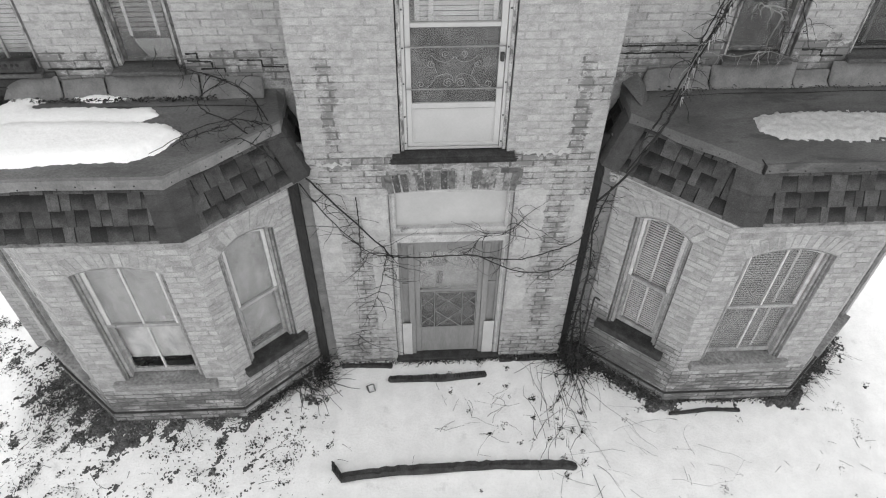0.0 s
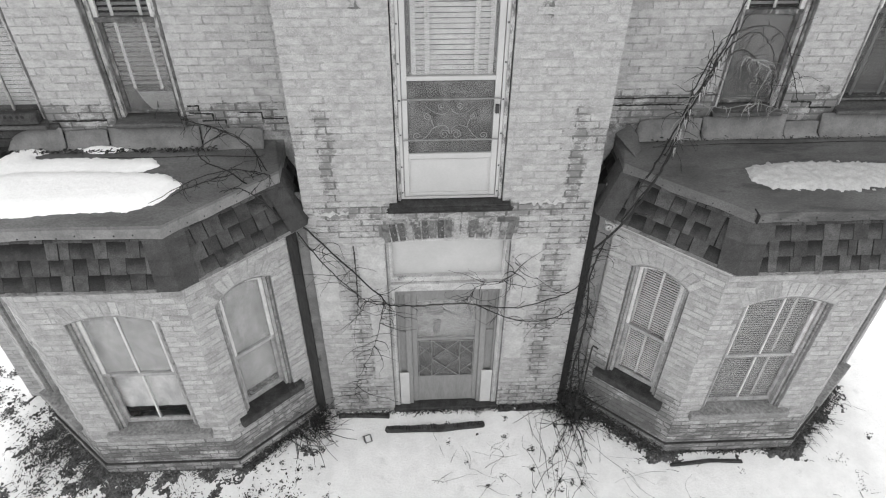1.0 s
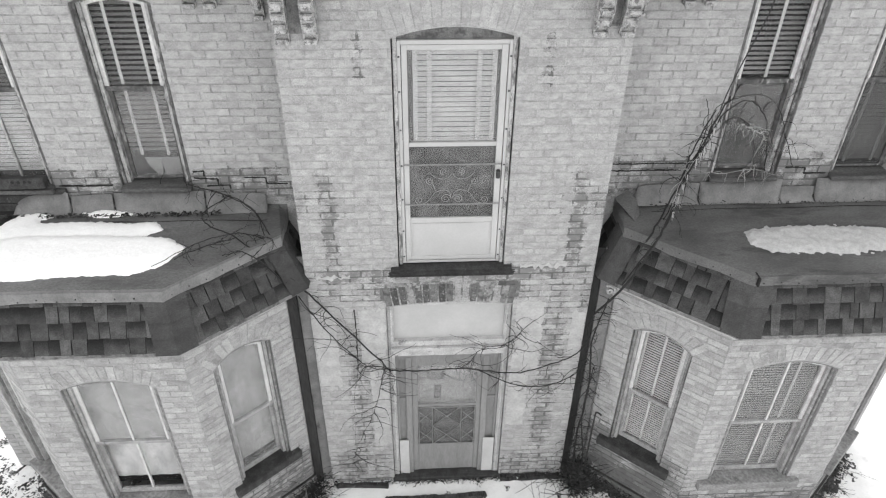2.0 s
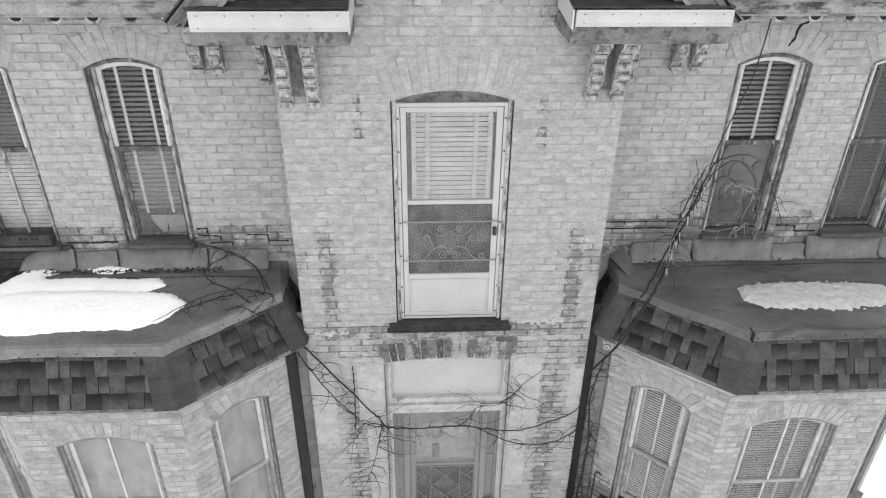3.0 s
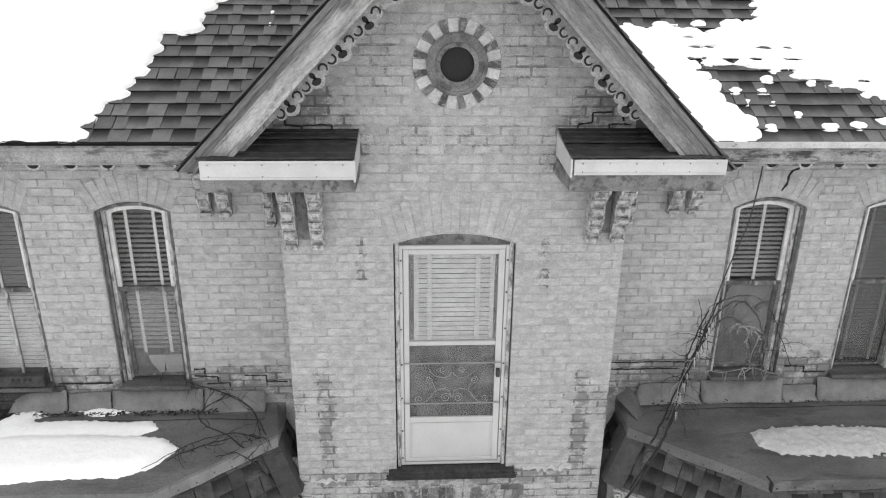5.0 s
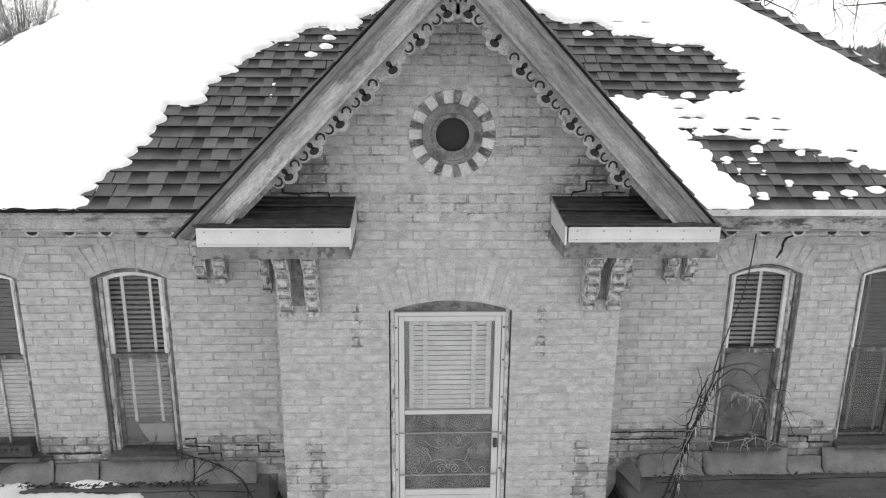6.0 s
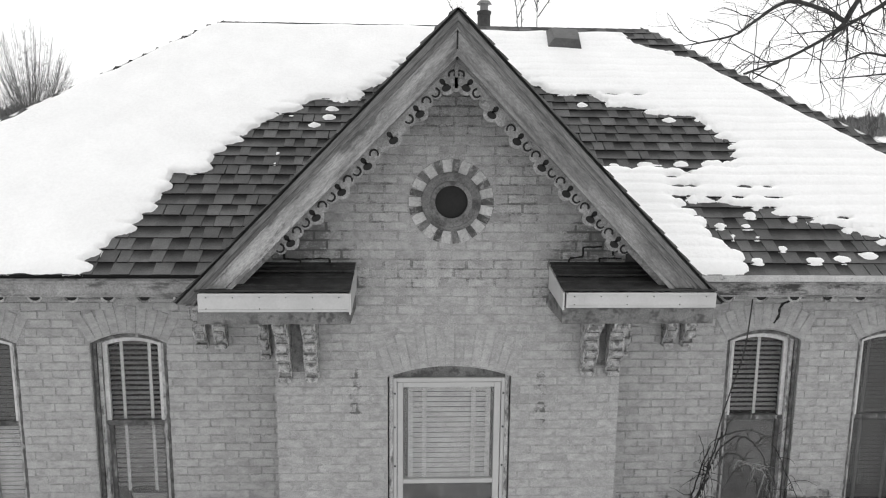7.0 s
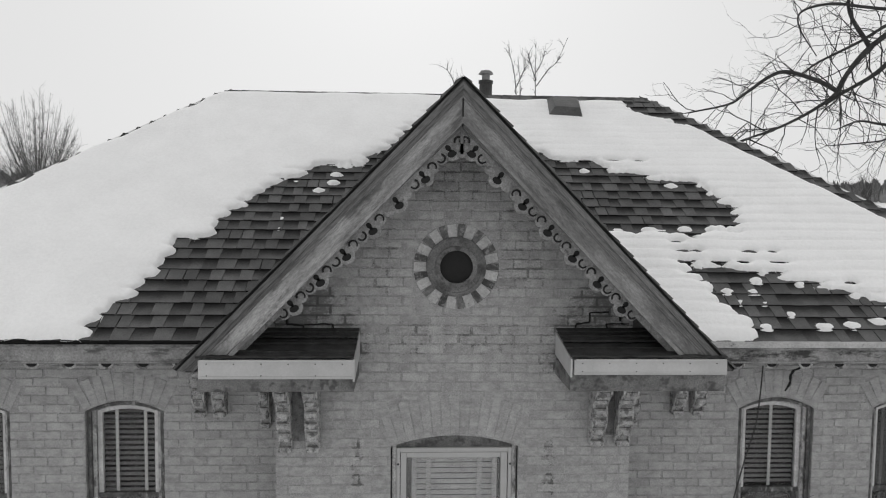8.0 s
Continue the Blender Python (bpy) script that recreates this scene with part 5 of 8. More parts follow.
# rotted boards bared beside the torn flashing
rot = thing("rotten_boards", "black rotten boards bared beside the torn flashing", "boards")
for k, (x0, x1, y0, y1, z0, z1) in enumerate(((-4.85, -3.75, 0.405, 0.445, 3.86, 3.955), (-4.85, -3.66, 0.415, 0.445, 3.96, 4.04), (-4.85, -3.64, 0.41, 0.445, 4.045, 4.10))):
    part("board", boxes((x0, x1, y0, y1, z0, z1), bevel=0.004), M_DARKWOOD, rot)
sub = part("sill_board", boxes((-4.52, -3.785, 0.365, 0.43, 4.135, 4.25), bevel=0.006), M_DARKWOOD, rot, "dark split board pierced by round holes")
for x in (-4.069, -4.014, -3.959, -3.913):
    part("bored_hole", tube(bmesh.new(), [(x, 0.3635, 4.213), (x, 0.38, 4.213)], 0.016, sides=12), M_DARK, sub)
bm = bmesh.new()
slab(bm, [(-4.88, -0.05, 3.852), (-4.36, -0.05, 3.852), (-4.235, 0.12, 3.862), (-4.06, 0.37, 3.874), (-4.04, 0.40, 3.878), (-4.88, 0.40, 3.878)], 0.012)
part("sodden_deck", bm, M_DARK, rot, "black sodden roof deck")

# ---- shingles and snow ----
def joined(name, verts, faces, material, parent=None, label="", smooth=False, m=None, kind="stuff"):
    me = bpy.data.meshes.new(name)
    me.from_pydata(verts, [], faces)
    me.materials.append(material)
    if smooth:
        me.polygons.foreach_set("use_smooth", [True] * len(me.polygons))
    me.update()
    ob = new(name, me)
    if parent:
        ob.parent = parent
    if m is not None:
        ob.matrix_basis = m
    if label:
        ob["label"] = label
    if kind:
        ob["kind"] = kind
    return ob


PITCH = math.atan(SLOPE)
ROOF_M = pose(0, EAVE_Y, EAVE_Z, math.degrees(PITCH), 0, 0)      # x along the eaves, y up the slope, z off the roof
SLANT = (RIDGE_Y - EAVE_Y) / math.cos(PITCH)
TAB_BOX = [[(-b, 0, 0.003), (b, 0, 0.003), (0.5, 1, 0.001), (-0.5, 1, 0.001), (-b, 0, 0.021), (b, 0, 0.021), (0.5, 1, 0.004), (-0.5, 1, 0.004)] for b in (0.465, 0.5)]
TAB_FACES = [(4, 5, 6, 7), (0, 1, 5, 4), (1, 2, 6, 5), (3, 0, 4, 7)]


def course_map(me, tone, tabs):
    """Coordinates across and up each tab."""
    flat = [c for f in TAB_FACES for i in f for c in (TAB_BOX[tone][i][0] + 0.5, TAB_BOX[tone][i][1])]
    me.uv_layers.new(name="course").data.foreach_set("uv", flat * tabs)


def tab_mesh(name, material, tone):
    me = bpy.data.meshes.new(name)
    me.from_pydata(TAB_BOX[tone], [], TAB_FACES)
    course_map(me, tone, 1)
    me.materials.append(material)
    # the downslope face carries the painted shadow line
    me.materials.append(M_EDGE_SHADE)
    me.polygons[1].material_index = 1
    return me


def lay_tabs(parent, m, spans, material, expo, lap, w0, w1, near, limit, rng, slot=0.004, dark=None):
    """Courses of tabs on a slope. spans(s) gives the stretches of x to cover at s; near(x, s) ranks which are objects of their own."""
    tabs = []
    s, row = 0.0, 0
    smax = spans(None)
    while s < smax - 0.03:
        for a, b in spans(s + expo / 2):
            x = a - rng.uniform(0, w0)
            count = 0
            while x < b:
                tone = count % 2 if rng.random() < 0.88 else 1 - count % 2
                w = rng.uniform(w0, w1)
                l, r = max(x, a), min(x + w, b)
                if r - l > 0.02:
                    tabs.append(((l + r) / 2, s + rng.uniform(-0.003, 0.003), r - l - slot, min(expo + lap, smax - s), tone))
                x += w
                count += 1
        s += expo
        row += 1
    tabs.sort(key=lambda t: near(t[0], t[1]))
    mats = (material, dark or material)
    meshes = [tab_mesh("shingle", q, k) for k, q in enumerate(mats)]

    def put(x, s, w, ln, tone):
        return m @ Matrix.Translation((x, s + 0.003 * tone, -0.0045 * tone)) @ Matrix.Diagonal((w * (1 + 0.1 * tone), ln, 1, 1))
    for x, s, w, ln, tone in tabs[:limit]:
        ob = new("shingle", meshes[tone])
        ob.parent = parent
        ob.matrix_basis = put(x, s, w, ln, tone)
    for tone in (0, 1):
        verts, faces = [], []
        for x, s, w, ln, tn in tabs[limit:]:
            if tn != tone:
                continue
            k, mm = len(verts), put(x, s, w, ln, tn)
            verts += [tuple(mm @ Vector(v)) for v in TAB_BOX[tn]]
            faces += [tuple(i + k for i in f) for f in TAB_FACES]
        if verts:
            ob = joined("shingles", verts, faces, mats[tone], parent)
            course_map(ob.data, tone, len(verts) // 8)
            ob.data.materials.append(M_EDGE_SHADE)
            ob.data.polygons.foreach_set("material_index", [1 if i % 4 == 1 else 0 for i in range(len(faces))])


def main_spans(s):
    if s is None:
        return SLANT
    y = EAVE_Y + s * math.cos(PITCH)
    z = EAVE_Z + s * math.sin(PITCH)
    edge = EAVE_X - (y - EAVE_Y)
    g = max(0.0, (APEX_Z - z) / GABLE_SLOPE)
    return [(-edge, GC - g), (GC + g, edge)] if g > 0.02 else [(-edge, edge)]


rng = random.Random(11)
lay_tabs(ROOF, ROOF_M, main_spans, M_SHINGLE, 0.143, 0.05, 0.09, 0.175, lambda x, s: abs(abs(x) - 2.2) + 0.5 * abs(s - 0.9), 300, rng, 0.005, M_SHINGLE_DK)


G_ANG = math.atan(GABLE_SLOPE)
G_LEN = GX / math.cos(G_ANG)


def gable_spans(sign):
    def spans(s):
        if s is None:
            return G_LEN
        z = APEX_Z - GABLE_SLOPE * GX + s * math.sin(G_ANG)
        y0, y1 = GY0 - 0.022, EAVE_Y + max(0.0, z - EAVE_Z) / SLOPE + 0.02
        return [(y0, y1)] if sign > 0 else [(-y1, -y0)]
    return spans


for sg in (-1, 1):
    up_, off_ = Vector((-sg * math.cos(G_ANG), 0, math.sin(G_ANG))), Vector((sg * math.sin(G_ANG), 0, math.cos(G_ANG)))
    m = Matrix(((0, up_.x, off_.x, GC + sg * GX), (sg, 0, 0, 0), (0, up_.z, off_.z, APEX_Z - GABLE_SLOPE * GX), (0, 0, 0, 1)))
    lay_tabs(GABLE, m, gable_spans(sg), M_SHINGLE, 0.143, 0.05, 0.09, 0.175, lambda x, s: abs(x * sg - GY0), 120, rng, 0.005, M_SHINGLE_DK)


def cap_run(parent, p, q, n_left, n_right, count, material=None, width=0.13):
    """Folded cap pieces along a hip or ridge, each lapping the one below."""
    p, q = Vector(p), Vector(q)
    d = (q - p).normalized()
    step = (q - p).length / count
    a, b = Vector(n_left), Vector(n_right)
    for k in range(count):
        o = p + d * step * k
        verts = []
        for f, lift in ((0.0, 0.009), (1.3, 0.005)):
            c = o + d * step * f
            for side_, amt in ((a, -1), (None, 0), (b, 1)):
                v = c + Vector((0, 0, lift)) if side_ is None else c + side_ * width + Vector((0, 0, lift))
                verts.append(v)
        low = [v - Vector((0, 0, 0.012)) for v in verts[:3]]
        me = bpy.data.meshes.new("cap")
        me.from_pydata([tuple(v) for v in verts + low], [], [(0, 1, 4, 3), (1, 2, 5, 4), (6, 7, 1, 0), (7, 8, 2, 1)])
        me.materials.append(material or M_SHINGLE_CAP)
        ob = new("cap_shingle", me)
        ob.parent = parent


def down_slope(x, y):
    """A unit step down a roof face that falls towards (x, y)."""
    return Vector((x * math.cos(PITCH), y * math.cos(PITCH), -math.sin(PITCH)))


cap_run(ROOF, (EAVE_X, EAVE_Y, EAVE_Z), RR, down_slope(0, -1), down_slope(1, 0), 22, width=0.2)
cap_run(ROOF, (-EAVE_X, EAVE_Y, EAVE_Z), RL, down_slope(-1, 0), down_slope(0, -1), 34)
cap_run(ROOF, RL, RR, down_slope(0, 1), down_slope(0, -1), 32, width=0.17)
cap_run(GABLE, (GC, GY0 - 0.02, APEX_Z - 0.03), (GC, EAVE_Y + (APEX_Z - EAVE_Z) / SLOPE, APEX_Z - 0.03), Vector((-math.cos(G_ANG), 0, -math.sin(G_ANG))), Vector((math.cos(G_ANG), 0, -math.sin(G_ANG))), 18, width=0.11)

# the bays' skirts
for bay, (low, high, top) in SKIRTS.items():
    for k in range(5):
        a, b, c, d = (Vector((low[k].x, low[k].y, SKIRT_Z0)), Vector((low[k + 1].x, low[k + 1].y, SKIRT_Z0)), Vector((high[k + 1].x, high[k + 1].y, SKIRT_Z1)), Vector((high[k].x, high[k].y, SKIRT_Z1)))
        ex = (b - a).normalized()
        nn = ex.cross(d - a).normalized()
        ey = nn.cross(ex)
        m = Matrix(((ex.x, ey.x, nn.x, a.x), (ex.y, ey.y, nn.y, a.y), (ex.z, ey.z, nn.z, a.z), (0, 0, 0, 1)))
        height, l0, l1, r0, r1 = (d - a).dot(ey), 0.0, (d - a).dot(ex), (b - a).length, (c - a).dot(ex)

        def spans(s, height=height, l1=l1, r0=r0, r1=r1):
            if s is None:
                return height
            f = s / height
            return [(l1 * f, r0 + (r1 - r0) * f)]
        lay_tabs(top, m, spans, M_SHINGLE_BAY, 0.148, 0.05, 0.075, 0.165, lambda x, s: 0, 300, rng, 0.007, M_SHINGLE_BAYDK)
    for k in (1, 2, 3, 4):
        p, q = Vector((low[k].x, low[k].y, SKIRT_Z0)), Vector((high[k].x, high[k].y, SKIRT_Z1))
        va = Vector((low[k - 1].x - low[k].x, low[k - 1].y - low[k].y, 0)).normalized()
        vb = Vector((low[k + 1].x - low[k].x, low[k + 1].y - low[k].y, 0)).normalized()
        out_ = -(va + vb).normalized() * 0.012
        for j in range(4):
            f0, f1 = j * 0.148 / 0.553, min(1.0, (j + 1.15) * 0.148 / 0.553)
            verts = []
            for f, lift in ((f0, 3.4), (f1, 2.0)):
                c = p.lerp(q, f) + out_ * lift
                verts += [c + va * 0.19 + out_ * 0.6, c, c + vb * 0.19 + out_ * 0.6]
            low_ = [v - out_ * 1.2 for v in verts[:3]]
            me = bpy.data.meshes.new("corner_shingle")
            me.from_pydata([tuple(v) for v in verts + low_], [], [(0, 1, 4, 3), (1, 2, 5, 4), (6, 7, 1, 0), (7, 8, 2, 1)])
            me.materials.append(M_SHINGLE_CAP)
            ob = new("corner_shingle", me)
            ob.parent = top


# snow: a soft layer that thins to nothing at its edges
def polygon_distance(px, py, poly):
    """Signed distance to an outline, positive outside."""
    d2 = np.full(px.shape, 1e9)
    inside = np.zeros(px.shape, bool)
    for (x0, y0), (x1, y1) in zip(poly, poly[1:] + poly[:1]):
        ex, ey = x1 - x0, y1 - y0
        t = np.clip(((px - x0) * ex + (py - y0) * ey) / (ex * ex + ey * ey + 1e-12), 0, 1)
        d2 = np.minimum(d2, (px - x0 - t * ex) ** 2 + (py - y0 - t * ey) ** 2)
        cross_ = ((y0 > py) != (y1 > py)) & (px < (x1 - x0) * (py - y0) / (y1 - y0 + 1e-12) + x0)
        inside ^= cross_
    d = np.sqrt(d2)
    return np.where(inside, -d, d)


def lumps(px, py, scale, seed):
    return np.array([noise.noise((x * scale, y * scale, seed)) for x, y in zip(px.ravel(), py.ravel())]).reshape(px.shape)


def snow_sheet(name, label, m, x0, x1, y0, y1, cell, depth_at, material=None):
    xs, ys = np.arange(x0, x1 + cell, cell), np.arange(y0, y1 + cell, cell)
    gx, gy = np.meshgrid(xs, ys)
    h = depth_at(gx, gy)
    keep = h > -0.022
    use = np.zeros(h.shape, bool)
    cells = keep[:-1, :-1] | keep[1:, :-1] | keep[:-1, 1:] | keep[1:, 1:]
    for dy in (0, 1):
        for dx in (0, 1):
            use[dy:h.shape[0] - 1 + dy, dx:h.shape[1] - 1 + dx] |= cells
    idx = np.full(h.shape, -1)
    idx[use] = np.arange(use.sum())
    z = np.maximum(h, -0.04)
    verts = np.stack([gx[use], gy[use], z[use]], 1)
    r, c = np.nonzero(cells)
    faces = np.stack([idx[r, c], idx[r, c + 1], idx[r + 1, c + 1], idx[r + 1, c]], 1)
    ob = joined(name, verts.tolist(), faces.tolist(), material or M_SNOW, smooth=True, m=m, kind="stuff")
    return tagged(ob, label, "snow", kind="stuff")


def soft(d, depth, edge=0.09):
    t = np.clip(d / edge, 0, 1)
    return np.where(d > 0, depth * np.sqrt(np.clip(1 - (1 - t) ** 2, 0, 1)), np.maximum(d, -0.06) * 0.7)


CP = math.cos(PITCH)
# bare stretches of the roof, as (x, y) seen from above
BARE_LEFT = [(-2.92, -0.1), (-2.94, 0.18), (-2.84, 0.28), (-2.79, 0.44), (-2.63, 0.64), (-2.57, 0.82), (-2.46, 1.04), (-2.21, 1.16), (-2.2, 1.33), (-1.98, 1.56), (-1.88, 1.76), (-1.59, 1.91), (-1.37, 2.07),
             (-0.89, 2.15), (-0.53, 2.56), (-0.13, 3.1), (0.0, 2.6), (-1.0, 0.9), (-2.3, -0.3)]
BARE_RIGHT = [(0.86, 2.5), (1.28, 2.28), (1.68, 2.19), (1.82, 2.12), (2.14, 2.03), (2.78, 1.86), (3.0, 1.52), (2.80, 1.22), (2.08, 1.20), (1.50, 1.23), (1.0, 1.8)]
BARE_EAVE = [(2.16, 0.87), (2.36, 0.77), (2.73, 0.76), (3.19, 0.62), (3.58, 0.52), (3.88, 0.42), (4.6, 0.36), (5.4, 0.2), (5.4, -0.2), (2.4, -0.2), (2.55, 0.25), (2.34, 0.41), (2.32, 0.62)]
BARE_TOP = [(2.32, 3.6), (2.42, 3.2), (2.62, 3.05), (2.95, 2.9), (3.35, 2.86), (3.1, 3.6)]


# lens-shaped thaw holes and loose crumbs: x, way up the slope, half width
THAWED = [(2.21, 1.29, 0.06), (2.25, 1.15, 0.09), (2.37, 1.15, 0.05), (2.24, 0.99, 0.05), (2.54, 0.99, 0.08), (2.88, 1.15, 0.08), (3.10, 1.15, 0.05), (2.77, 0.99, 0.06), (3.11, 0.99, 0.09),
          (2.39, 1.36, 0.04), (2.25, 0.84, 0.1), (2.57, 0.84, 0.08), (2.80, 0.84, 0.08), (3.01, 0.84, 0.08), (3.31, 0.70, 0.09), (3.66, 0.71, 0.06), (1.9, 2.72, 0.1), (2.2, 2.72, 0.07), (2.9, 1.9, 0.07)]
CRUMBS = [(2.47, 0.60, 0.06), (2.71, 0.60, 0.045), (2.54, 0.47, 0.022), (2.77, 0.46, 0.02), (2.94, 0.32, 0.042), (2.66, 0.17, 0.055), (3.17, 0.17, 0.07), (3.42, 0.19, 0.07), (3.68, 0.24, 0.07), (3.95, 0.2, 0.06),
          (2.03, 1.48, 0.05), (2.36, 1.49, 0.07), (2.66, 1.50, 0.08), (2.79, 0.75, 0.06), (-1.15, 2.38, 0.06), (-1.17, 2.23, 0.065), (-1.30, 2.09, 0.055), (-0.94, 2.61, 0.09), (-0.75, 2.86, 0.03), (-1.61, 1.61, 0.016), (-1.62, 1.45, 0.016),
          (1.55, 2.52, 0.05), (2.0, 2.55, 0.06), (2.45, 2.25, 0.06)]


def roof_snow(gx, gs):
    gy = EAVE_Y + gs * CP
    d = np.minimum.reduce([polygon_distance(gx, gy, p) for p in (BARE_LEFT, BARE_RIGHT, BARE_EAVE, BARE_TOP)])
    course = np.floor(gs / 0.143)
    step = np.sin(course * 12.9898 + np.floor(gx / 0.17 + course * 0.37) * 4.1) * 0.5
    frac = gs / 0.143 - course
    d = d + 0.05 * lumps(gx, gs, 5, 1) + 0.035 * lumps(gx, gs, 14, 2) + 0.035 * step - 0.02 * (frac < 0.2) + np.where(gx > 0, 0.10, 0.085) * lumps(gx * 0.3, course * 3.1, 9, 12) + 0.03 * (np.sin(np.pi * frac) - 0.6)
    for cx, cs, hw in THAWED:
        lens = (np.hypot((gx - cx) / hw, (gs - cs) / 0.028) - 1) * 0.05 + 0.012 * lumps(gx, gs, 18, 7)
        d = np.minimum(d, lens * 1.6)
    ragged = 0.012 * lumps(gx, gs, 20, 3)
    for cx, cs, hw in CRUMBS:
        d = np.maximum(d, (1 - np.hypot((gx - cx) / hw, (gs - cs) / (0.016 + hw * 0.36))) * hw * 0.6 + ragged)
    thin = np.clip(1.3 - np.hypot((gx - 2.9) / 1.6, (gy - 1.15) / 0.8), 0, 1)
    hip = EAVE_X - (gy - EAVE_Y) - np.abs(gx)
    d = np.where(gx < 0, np.minimum(d, hip - 0.02 + 0.07 * lumps(gx, gs, 3, 6)), np.minimum(d, hip - 0.24 + 0.04 * lumps(gx, gs, 4, 6)))
    d = np.minimum(d, SLANT - gs - np.where(gx > 0.3, 0.15, 0.07) + 0.03 * lumps(gx, gs, 3, 9))
    d = np.minimum(d, gs - 0.0 + 0.03 * lumps(gx, gs, 6, 3))
    z = EAVE_Z + gs * math.sin(PITCH)
    d = np.minimum(d, (np.abs(gx - GC) - (APEX_Z - z) / GABLE_SLOPE) + 0.03)
    return 0.013 + soft(d, 0.05 + 0.012 * lumps(gx, gs, 2.2, 4), 0.11) + np.where(d > 0, 0.004 * lumps(gx, gs, 1.2, 8) - (0.016 * thin + 0.004 * (gx > 0)) * np.exp(-((frac - 0.05) / 0.16) ** 2), 0)


snow_sheet("roof_snow", "thick white snow lying on the shingled roof", ROOF_M, -6.15, 6.15, 0.0, SLANT, 0.021, roof_snow)
# the hidden slopes carry snow too
bm = bmesh.new()
for pts in ([E[1], E[2], RR], [E[2], E[3], RL, RR], [E[3], E[0], RL]):
    c = sum((Vector(p) for p in pts), Vector()) / len(pts)
    slab(bm, [c + (Vector(p) - c) * 0.955 + Vector((0, 0, 0.06)) for p in pts], 0.05)
tagged(part("back_snow", bm, M_SNOW), "snow on the far slopes of the roof", "snow", kind="stuff")

BAY_M = pose(0, 0, 3.862, 2.6, 0, 0)
SNOW_L = [[(-4.5, -0.08), (-3.51, -0.03), (-2.58, -0.09), (-2.45, -0.21), (-2.6, -0.44), (-2.81, -0.53), (-3.88, -0.6), (-4.5, -0.4)],
          [(-4.48, -0.14), (-4.25, 0.10), (-4.07, 0.345), (-3.84, 0.35), (-3.78, 0.31), (-3.90, 0.265), (-3.87, 0.185), (-2.8, 0.165), (-2.72, 0.075), (-3.0, -0.06), (-3.6, -0.11)],
          [(-3.51, 0.34), (-3.29, 0.4), (-3.0, 0.32), (-3.3, 0.26)]]
SNOW_R = [[(2.81, -0.19), (3.06, -0.13), (3.57, -0.1), (4.14, -0.16), (4.4, -0.3), (3.98, -0.45), (3.24, -0.47), (2.94, -0.44), (2.8, -0.31)]]


def bay_snow(polys, depth, rough):
    def f(gx, gy):
        h = np.full(gx.shape, -1.0)
        for i, p in enumerate(polys):
            d = -polygon_distance(gx, gy, p) + 0.03 * lumps(gx, gy, 3, i) + (0.022 + 3.5 * max(0.0, rough - 0.004)) * lumps(gx, gy, 22, i + 3)
            dep = depth if i == 0 else depth * 0.45
            h = np.maximum(h, soft(d, dep + rough * lumps(gx, gy, 16, 3) + rough * lumps(gx, gy, 35, 8), 0.13 if i == 0 else 0.2))
        return h
    return f


snow_sheet("bay_snow", "thick white snow patch on the flat bay roof", BAY_M, -4.7, -2.3, -0.65, 0.42, 0.022, bay_snow(SNOW_L, 0.055, 0.004))
snow_sheet("bay_snow", "thin crusted snow patch on the flat bay roof", BAY_M, 2.7, 4.5, -0.6, 0.0, 0.018, bay_snow(SNOW_R, 0.018, 0.012), M_CRUST)

# box vent and flue on the roof
v = thing("roof_vent", "dark metal box vent half buried in roof snow", "vent", ROOF_M @ pose(1.535, 3.70, 0.0, 0, 0, -4))
bm = bmesh.new()
base_, crown_ = [(-0.20, -0.02), (0.20, -0.04), (0.20, 0.36), (-0.20, 0.36)], [(-0.13, 0.06), (0.17, 0.05), (0.15, 0.30), (-0.15, 0.30)]
rings_ = [[bm.verts.new((x, y, z)) for x, y in pts] for pts, z in ((base_, 0.0), (base_, 0.07), (crown_, 0.14))]
for a, b in zip(rings_, rings_[1:]):
    for i in range(4):
        bm.faces.new((a[i], a[(i + 1) % 4], b[(i + 1) % 4], b[i]))
bm.faces.new(rings_[-1])
part("hood", bm, M_SHEET, v)
part("slot", boxes((-0.185, 0.185, -0.045, -0.03, 0.01, 0.06)), M_DARK, v)
f = thing("flue_pipe", "short dark metal flue with a rain cap behind the ridge", "flue", pose(0.675, 4.2, 0))
part("pipe", tube(bmesh.new(), [(0, 0, 8.4), (0, 0, 9.31)], 0.088, sides=20), M_IRON, f, smooth=False)
part("collar", tube(bmesh.new(), [(0, 0, 9.30), (0, 0, 9.34)], 0.10, sides=20), M_IRON, f)
part("neck", tube(bmesh.new(), [(0, 0, 9.33), (0, 0, 9.44)], 0.055, sides=16), M_FLASH, f)
part("rain_cap", tube(bmesh.new(), [(0, 0, 9.43), (0, 0, 9.455), (0, 0, 9.475)], 0.105, 0.07, sides=20), M_FLASH, f)

